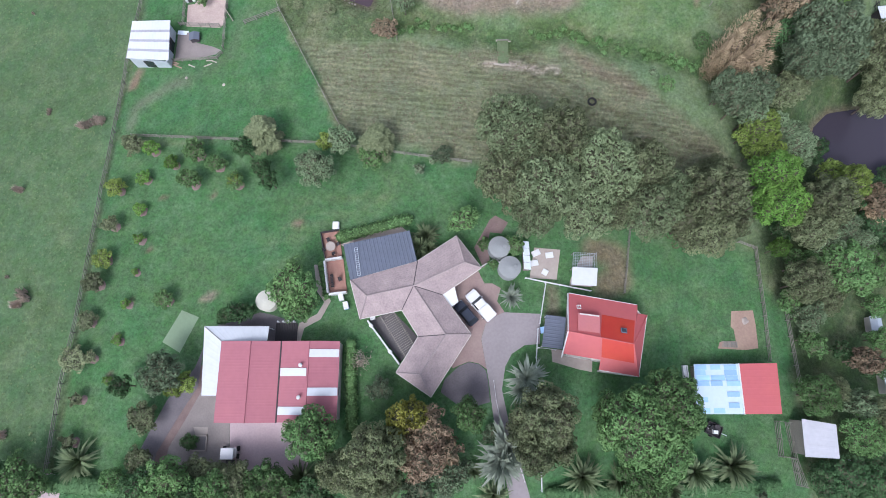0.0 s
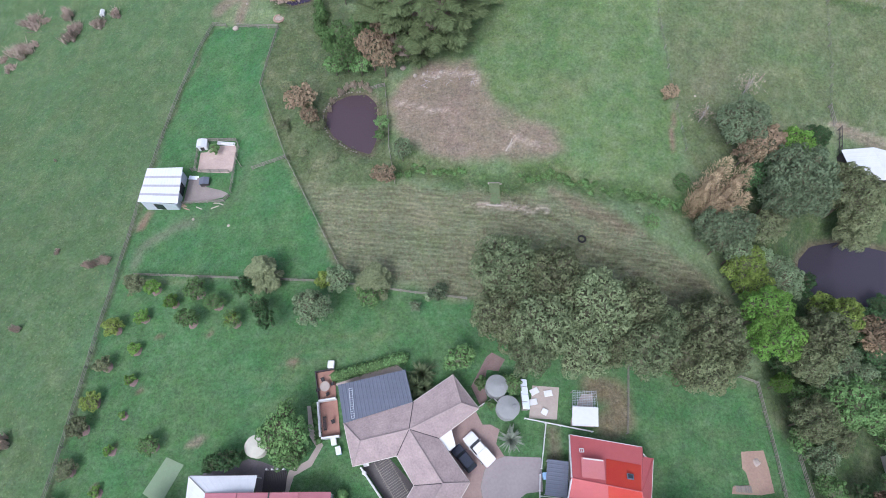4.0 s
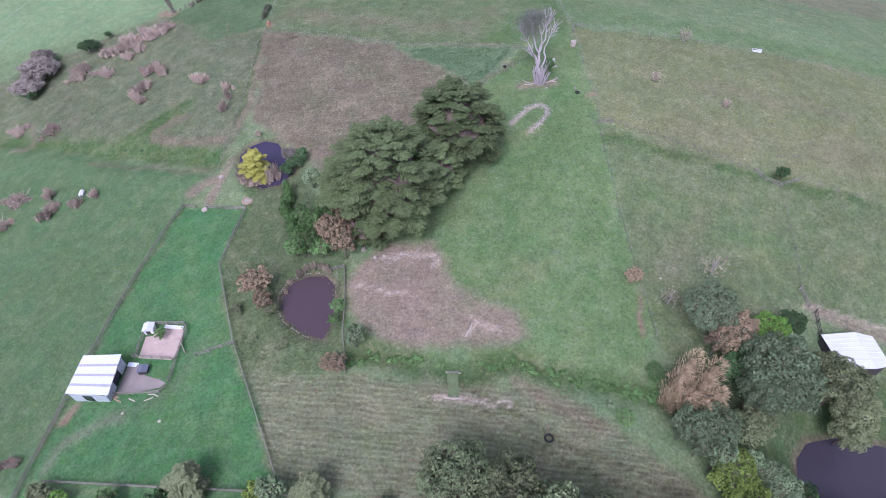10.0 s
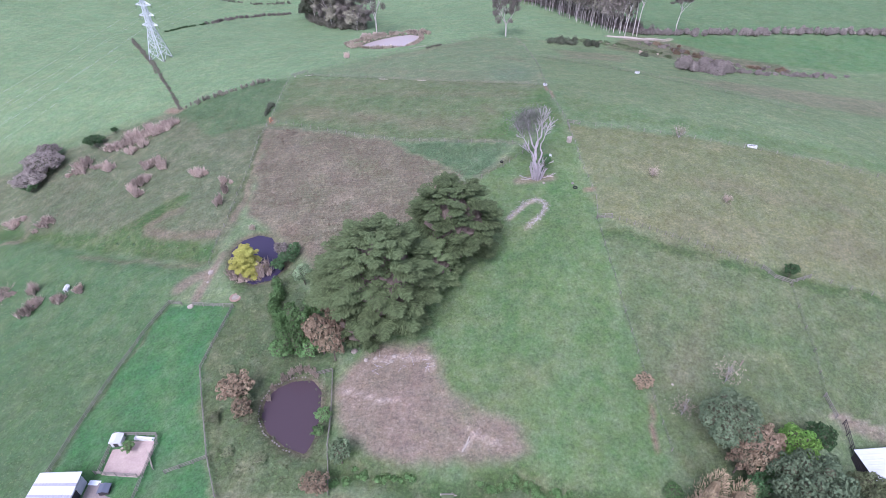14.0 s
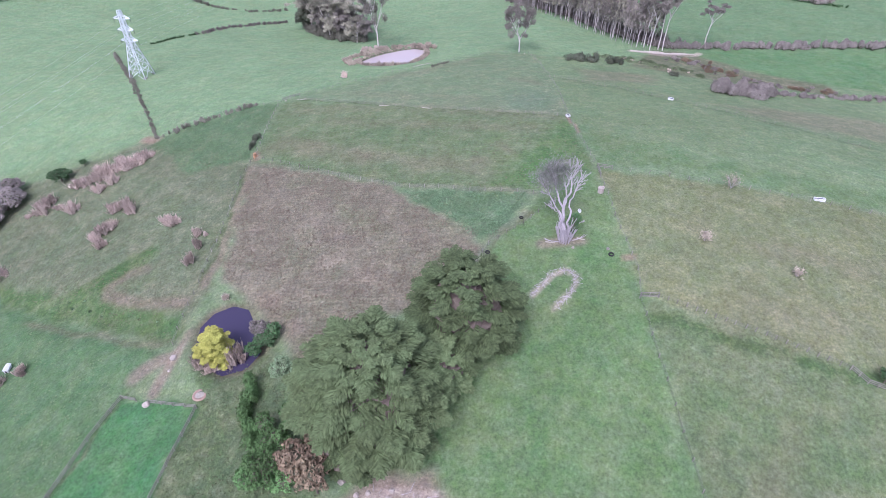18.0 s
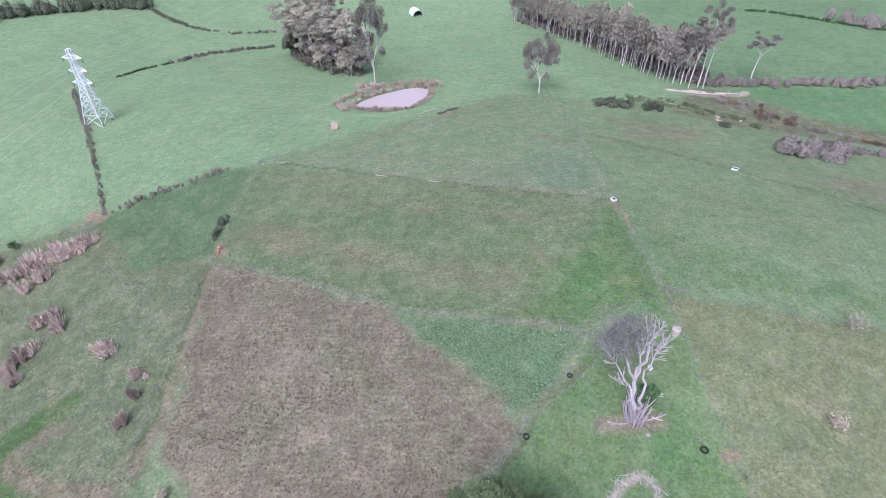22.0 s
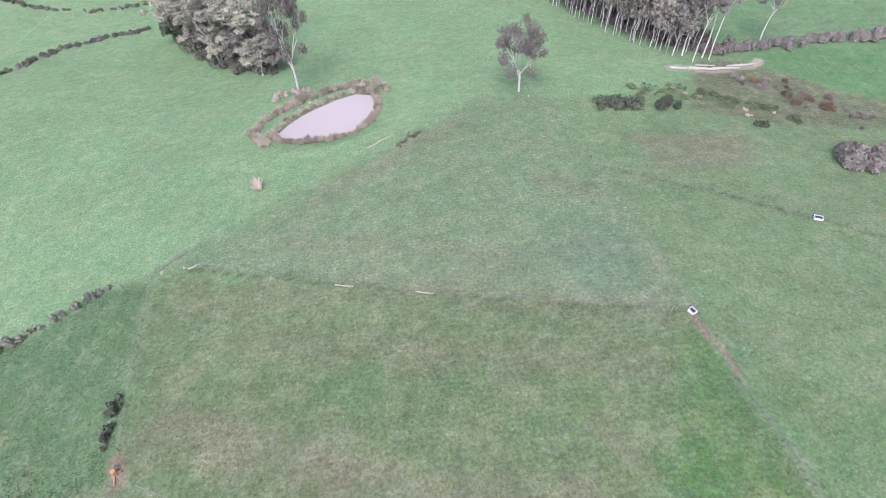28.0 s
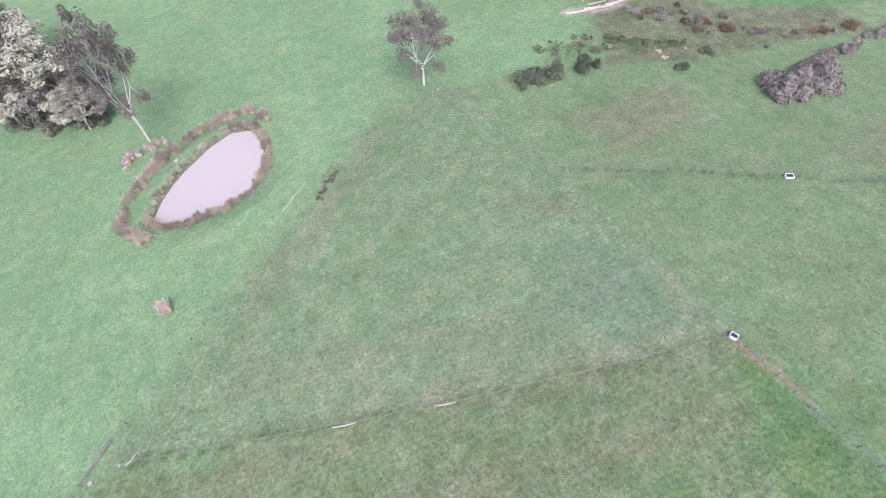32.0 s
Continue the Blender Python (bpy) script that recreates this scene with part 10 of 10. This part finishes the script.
tree("olive", "large", 59.1, -0.7, 2.86, 7.0, "leafy mid-green garden tree with rounded crown", "tree", "", 2)
tree("olive", "large", 65.9, -4.7, 3.35, 8.0, "leafy mid-green garden tree with rounded crown", "tree", "", 0)
tree("mid", "large", 55.9, -1.5, 3.33, 7.5, "leafy mid-green garden tree with rounded crown", "tree", "", 0)
tree("mid", "large", 62.5, -7.0, 3.63, 8.0, "leafy mid-green garden tree with rounded crown", "tree", "", 1)
tree("grey", "medium", 56.6, 10.2, 2.76, 7.0, "silver-grey leafy tree with airy crown", "tree", "", 0)
tree("grey", "medium", 62.9, -3.1, 2.86, 7.0, "silver-grey leafy tree with airy crown", "tree", "", 1)
tree("mid", "medium", 63.5, 17.3, 3.99, 7.0, "leafy mid-green garden tree with rounded crown", "tree", "", 0)
tree("mid", "large", 68.7, 18.4, 4.48, 7.0, "leafy mid-green garden tree with rounded crown", "tree", "", 1)
tree("mid", "medium", 69.9, 12.4, 2.70, 5.0, "leafy mid-green garden tree with rounded crown", "tree", "", 2)
tree("mid", "small", 58.1, 5.9, 1.74, 4.5, "leafy mid-green garden tree with rounded crown", "tree", "", 0)
tree("mid", "small", 57.0, 6.9, 1.40, 4.0, "leafy mid-green garden tree with rounded crown", "tree", "", 1)
tree("mid", "medium", 69.4, 7.0, 2.64, 6.0, "leafy mid-green garden tree with rounded crown", "tree", "", 2)
tree("mid", "small", 55.8, 12.1, 2.28, 5.0, "leafy mid-green garden tree with rounded crown", "tree", "", 0)
tree("mid", "medium", 56.2, 18.0, 2.63, 7.0, "leafy mid-green garden tree with rounded crown", "tree", "", 1)
tree("dark", "medium", 59.4, -13.3, 4.08, 6.0, "dense dark green rounded tree", "tree", "", 0)
tree("dark", "medium", 63.8, -14.2, 4.10, 6.0, "dense dark green rounded tree", "tree", "", 1)
tree("dark", "small", 66.6, 2.7, 2.11, 4.0, "dense dark green rounded tree", "tree", "", 0)
tree("dark", "medium", 56.0, -13.3, 3.26, 5.5, "dense dark green rounded tree", "tree", "", 1)
tree("dark", "medium", 72.2, 25.1, 4.13, 6.0, "dense dark green rounded tree", "tree", "", 0)
tree("dark", "medium", 69.6, 21.3, 3.63, 6.0, "dense dark green rounded tree", "tree", "", 1)
tree("dark", "small", 62.6, 5.3, 1.59, 3.0, "dense dark green rounded tree", "tree", "", 0)
tree("dark", "medium", 65.7, -10.4, 3.34, 6.0, "dense dark green rounded tree", "tree", "", 1)
tree("rust", "small", 71.6, 28.7, 2.24, 4.0, "bronze-leaved tree with thinning crown", "tree", "", 0)
tree("rust", "small", 64.8, 3.6, 1.76, 4.0, "bronze-leaved tree with thinning crown", "tree", "", 0)
tree("rust", "small", -25.0, 74.1, 2.22, 3.2, "bronze-leaved tree with thinning crown", "tree", "", 0)
tree("rust", "small", -22.9, 70.1, 1.28, 2.0, "bronze-leaved tree with thinning crown", "tree", "", 1)
tree("rust", "small", -11.5, 82.9, 2.32, 5.0, "bronze-leaved tree with thinning crown", "tree", "", 0)
tree("rust", "small", -9.2, 81.2, 1.88, 4.0, "bronze-leaved tree with thinning crown", "tree", "", 1)
tree("rust", "small", -8.8, 86.6, 2.16, 5.0, "bronze-leaved tree with thinning crown", "tree", "", 0)
tree("mid", "medium", -16.8, 83.0, 2.75, 6.0, "dense dark green rounded tree", "tree", "", 0)
tree("mid", "medium", -15.9, 87.0, 2.60, 6.0, "dense dark green rounded tree", "tree", "", 1)
tree("mid", "small", -14.0, 81.9, 1.89, 5.0, "dense dark green rounded tree", "tree", "", 0)
tree("mid", "small", -19.1, 82.3, 1.91, 4.0, "dense dark green rounded tree", "tree", "", 1)
tree("mid", "small", -18.9, 90.8, 1.57, 5.0, "dense dark green rounded tree", "tree", "", 0)
tree("mid", "small", -13.9, 91.5, 2.24, 5.0, "dense dark green rounded tree", "tree", "", 1)
tree("olive", "small", -24.1, 72.7, 2.19, 3.0, "low rounded shrub growing in grass", "shrub", "", 0)
tree("olive", "small", -22.0, 69.4, 1.72, 2.5, "low rounded shrub growing in grass", "shrub", "", 1)
tree("olive", "tiny", -28.5, 70.5, 1.10, 1.5, "low rounded shrub growing in grass", "shrub", "", 0)
tree("olive", "small", -18.7, 62.4, 1.25, 1.6, "low rounded shrub growing in grass", "shrub", "", 1)
tree("olive", "small", -24.3, 64.2, 1.27, 1.4, "low rounded shrub growing in grass", "shrub", "", 0)
tree("olive", "small", -29.4, 80.6, 1.38, 1.4, "low rounded shrub growing in grass", "shrub", "", 1)
tree("grey", "small", -5.5, 61.9, 1.74, 3.2, "leafy mid-green garden tree with rounded crown", "tree", "", 0)
tree("mid", "small", -9.5, 69.6, 1.28, 2.6, "leafy mid-green garden tree with rounded crown", "tree", "", 0)
tree("mid", "tiny", -9.9, 66.6, 1.05, 2.2, "leafy mid-green garden tree with rounded crown", "tree", "", 1)
tree("rust", "small", -8.7, 57.5, 1.62, 1.8, "low rounded shrub growing in grass", "shrub", "", 0)
tree("rust", "small", 43.8, 72.6, 1.28, 1.8, "low rounded shrub growing in grass", "shrub", "", 0)
tree("dark", "medium", -24.0, 109.8, 2.54, 3.2, "dense dark green rounded tree", "tree", "", 0)
tree("dark", "small", -25.7, 107.9, 2.01, 2.6, "dense dark green rounded tree", "tree", "", 1)
tree("dark", "small", -22.4, 111.0, 1.53, 2.4, "dense dark green rounded tree", "tree", "", 0)
tree("grey", "medium", -18.4, 100.9, 2.43, 5.0, "silver-grey leafy tree with airy crown", "tree", "", 0)
tree("grey", "tiny", 35.7, 50.2, 1.07, 1.8, "silver-grey leafy tree with airy crown", "tree", "", 0)
tree("mid", "small", 37.9, 48.2, 1.35, 1.6, "low rounded shrub growing in grass", "shrub", "", 0)
tree("mid", "small", 44.2, 55.6, 1.60, 1.8, "low rounded shrub growing in grass", "shrub", "", 1)
tree("dark", "medium", -107.5, 183.4, 3.65, 4.5, "dense dark green rounded tree", "tree", "", 0)
tree("dark", "medium", -122.3, 165.5, 3.28, 4.0, "dense dark green rounded tree", "tree", "", 1)
tree("dark", "small", 78.5, 95.4, 1.56, 2.6, "dense dark green rounded tree", "tree", "", 0)
tree("dark", "small", -103.0, 189.6, 1.37, 1.5, "dense dark green rounded tree", "tree", "", 0)
tree("scrub", "large", -121.9, 175.5, 5.65, 6.0, "silver-grey leafy tree with airy crown", "tree", "", 0)
tree("scrub", "large", -123.3, 167.8, 4.78, 5.0, "silver-grey leafy tree with airy crown", "tree", "", 1)
tree("scrub", "medium", -124.1, 183.0, 3.89, 5.0, "silver-grey leafy tree with airy crown", "tree", "", 0)
tree("scrub", "medium", -123.0, 171.9, 3.73, 5.0, "silver-grey leafy tree with airy crown", "tree", "", 1)
bramble(-98.9, 178.6, 1.77, 1.6)
bramble(-95.3, 178.6, 2.03, 1.6)
bramble(-92.8, 179.0, 1.89, 1.6)
bramble(-91.1, 180.9, 2.18, 1.6)
bramble(-89.4, 182.9, 2.19, 1.6)
bramble(-86.9, 183.3, 1.92, 1.6)
bramble(-84.1, 182.9, 1.77, 1.6)
bramble(-82.1, 184.4, 1.78, 1.6)
bramble(-81.0, 185.9, 1.66, 1.6)
bramble(-89.8, 173.3, 1.31, 1.6)
bramble(-86.7, 175.8, 1.32, 1.6)
bramble(-106.4, 169.8, 1.84, 1.6)
bramble(-100.9, 169.5, 1.83, 1.6)
bramble(-94.5, 166.0, 1.53, 1.6)
bramble(-110.4, 168.9, 1.32, 1.6)
bramble(-78.9, 161.1, 1.22, 1.6)
bramble(-76.3, 161.4, 1.34, 1.6)
bramble(-73.0, 158.7, 1.08, 1.6)
bramble(-80.8, 154.7, 1.06, 1.6)
bramble(-77.8, 152.0, 1.16, 1.6)
bramble(-76.8, 153.9, 1.17, 1.6)
bramble(-78.8, 149.5, 0.92, 1.6)
bramble(-75.9, 146.9, 0.90, 1.6)
bramble(-59.4, 150.7, 1.01, 1.6)
bramble(-57.3, 149.8, 1.01, 1.6)
bramble(-46.8, 143.1, 0.74, 1.6)
bramble(-49.0, 143.6, 0.64, 1.6)
bramble(-47.5, 134.2, 0.81, 1.6)
bramble(-47.3, 139.0, 0.52, 1.6)
bramble(-105.5, 172.8, 1.33, 1.6)
bramble(-78.4, 185.9, 1.24, 1.6)
bramble(-103.0, 101.4, 1.91, 1.5)
bramble(-100.8, 105.6, 1.93, 1.5)
bramble(-106.8, 105.3, 1.71, 1.5)
bramble(-98.4, 107.9, 1.46, 1.5)
bramble(-101.1, 115.7, 1.75, 1.5)
bramble(-97.4, 115.6, 1.25, 1.5)
bramble(-86.9, 106.4, 1.18, 1.5)
bramble(-86.3, 109.1, 1.07, 1.5)
bramble(-89.9, 114.2, 0.98, 1.5)
bramble(-81.6, 109.7, 0.95, 1.5)
bramble(-79.5, 108.5, 0.94, 1.5)
bramble(-74.9, 110.0, 0.94, 1.5)
bramble(-117.8, 152.0, 2.01, 1.5)
bramble(-105.4, 145.8, 1.66, 1.5)
bramble(-120.3, 150.6, 1.44, 1.5)
bramble(-108.8, 144.1, 1.11, 1.5)
bramble(-77.5, 69.0, 0.30, 1.0)
bramble(-68.6, 47.2, 0.43, 1.0)
bramble(-58.0, 44.1, 0.50, 1.0)
bramble(-61.5, 43.5, 0.42, 1.0)
bramble(-75.7, 111.0, 0.71, 1.0)
bramble(62.4, 77.0, 0.09, 1.0)
bramble(-68.7, 46.6, 0.51, 0.9)
bramble(-58.9, 44.2, 0.58, 0.9)
bramble(-60.4, 43.5, 0.50, 0.9)
bramble(-70.4, 31.9, 0.41, 0.9)
bramble(-65.3, 14.0, 0.53, 0.9)
bramble(-65.8, 12.2, 0.45, 0.9)
bramble(-64.6, 13.1, 0.45, 0.9)
bramble(-68.9, 16.8, 0.38, 0.9)
bramble(-63.4, -7.1, 0.42, 0.9)
bramble(-27.1, 235.6, 0.85, 1.2)
bramble(-19.6, 76.1, 0.57, 1.2, "rush", "dry rust-brown rushes at the water's edge", "rushes", "", "rush_clump")
bramble(-18.1, 78.0, 0.67, 1.2, "rush", "dry rust-brown rushes at the water's edge", "rushes", "", "rush_clump")
bramble(-17.0, 79.0, 0.67, 1.2, "rush", "dry rust-brown rushes at the water's edge", "rushes", "", "rush_clump")
bramble(-15.7, 79.5, 0.67, 1.2, "rush", "dry rust-brown rushes at the water's edge", "rushes", "", "rush_clump")
bramble(-14.2, 79.6, 0.67, 1.2, "rush", "dry rust-brown rushes at the water's edge", "rushes", "", "rush_clump")
bramble(-13.0, 79.2, 0.58, 1.2, "rush", "dry rust-brown rushes at the water's edge", "rushes", "", "rush_clump")
bramble(-12.4, 78.5, 0.48, 1.2, "rush", "dry rust-brown rushes at the water's edge", "rushes", "", "rush_clump")
bramble(-20.0, 74.0, 0.47, 1.2, "rush", "dry rust-brown rushes at the water's edge", "rushes", "", "rush_clump")
bramble(-74.1, 127.8, 0.38, 0.6, "weed", "pale flowering weed clump in damp grass", "weeds", "", "weed_clump")
bramble(-68.1, 125.3, 0.37, 0.6, "weed", "pale flowering weed clump in damp grass", "weeds", "", "weed_clump")
bramble(-54.4, 120.5, 0.47, 0.6, "weed", "pale flowering weed clump in damp grass", "weeds", "", "weed_clump")
bramble(-76, 130, 0.7, 0.6, "weed", "pale flowering weed clump in damp grass", "weeds", "", "weed_clump")
bramble(-71, 128.6, 0.7, 0.6, "weed", "pale flowering weed clump in damp grass", "weeds", "", "weed_clump")
bramble(-64.6, 123.6, 0.7, 0.6, "weed", "pale flowering weed clump in damp grass", "weeds", "", "weed_clump")
bramble(-57, 121.6, 0.7, 0.6, "weed", "pale flowering weed clump in damp grass", "weeds", "", "weed_clump")
bramble(-49.6, 119, 0.7, 0.6, "weed", "pale flowering weed clump in damp grass", "weeds", "", "weed_clump")
bramble(-46, 117.6, 0.7, 0.6, "weed", "pale flowering weed clump in damp grass", "weeds", "", "weed_clump")
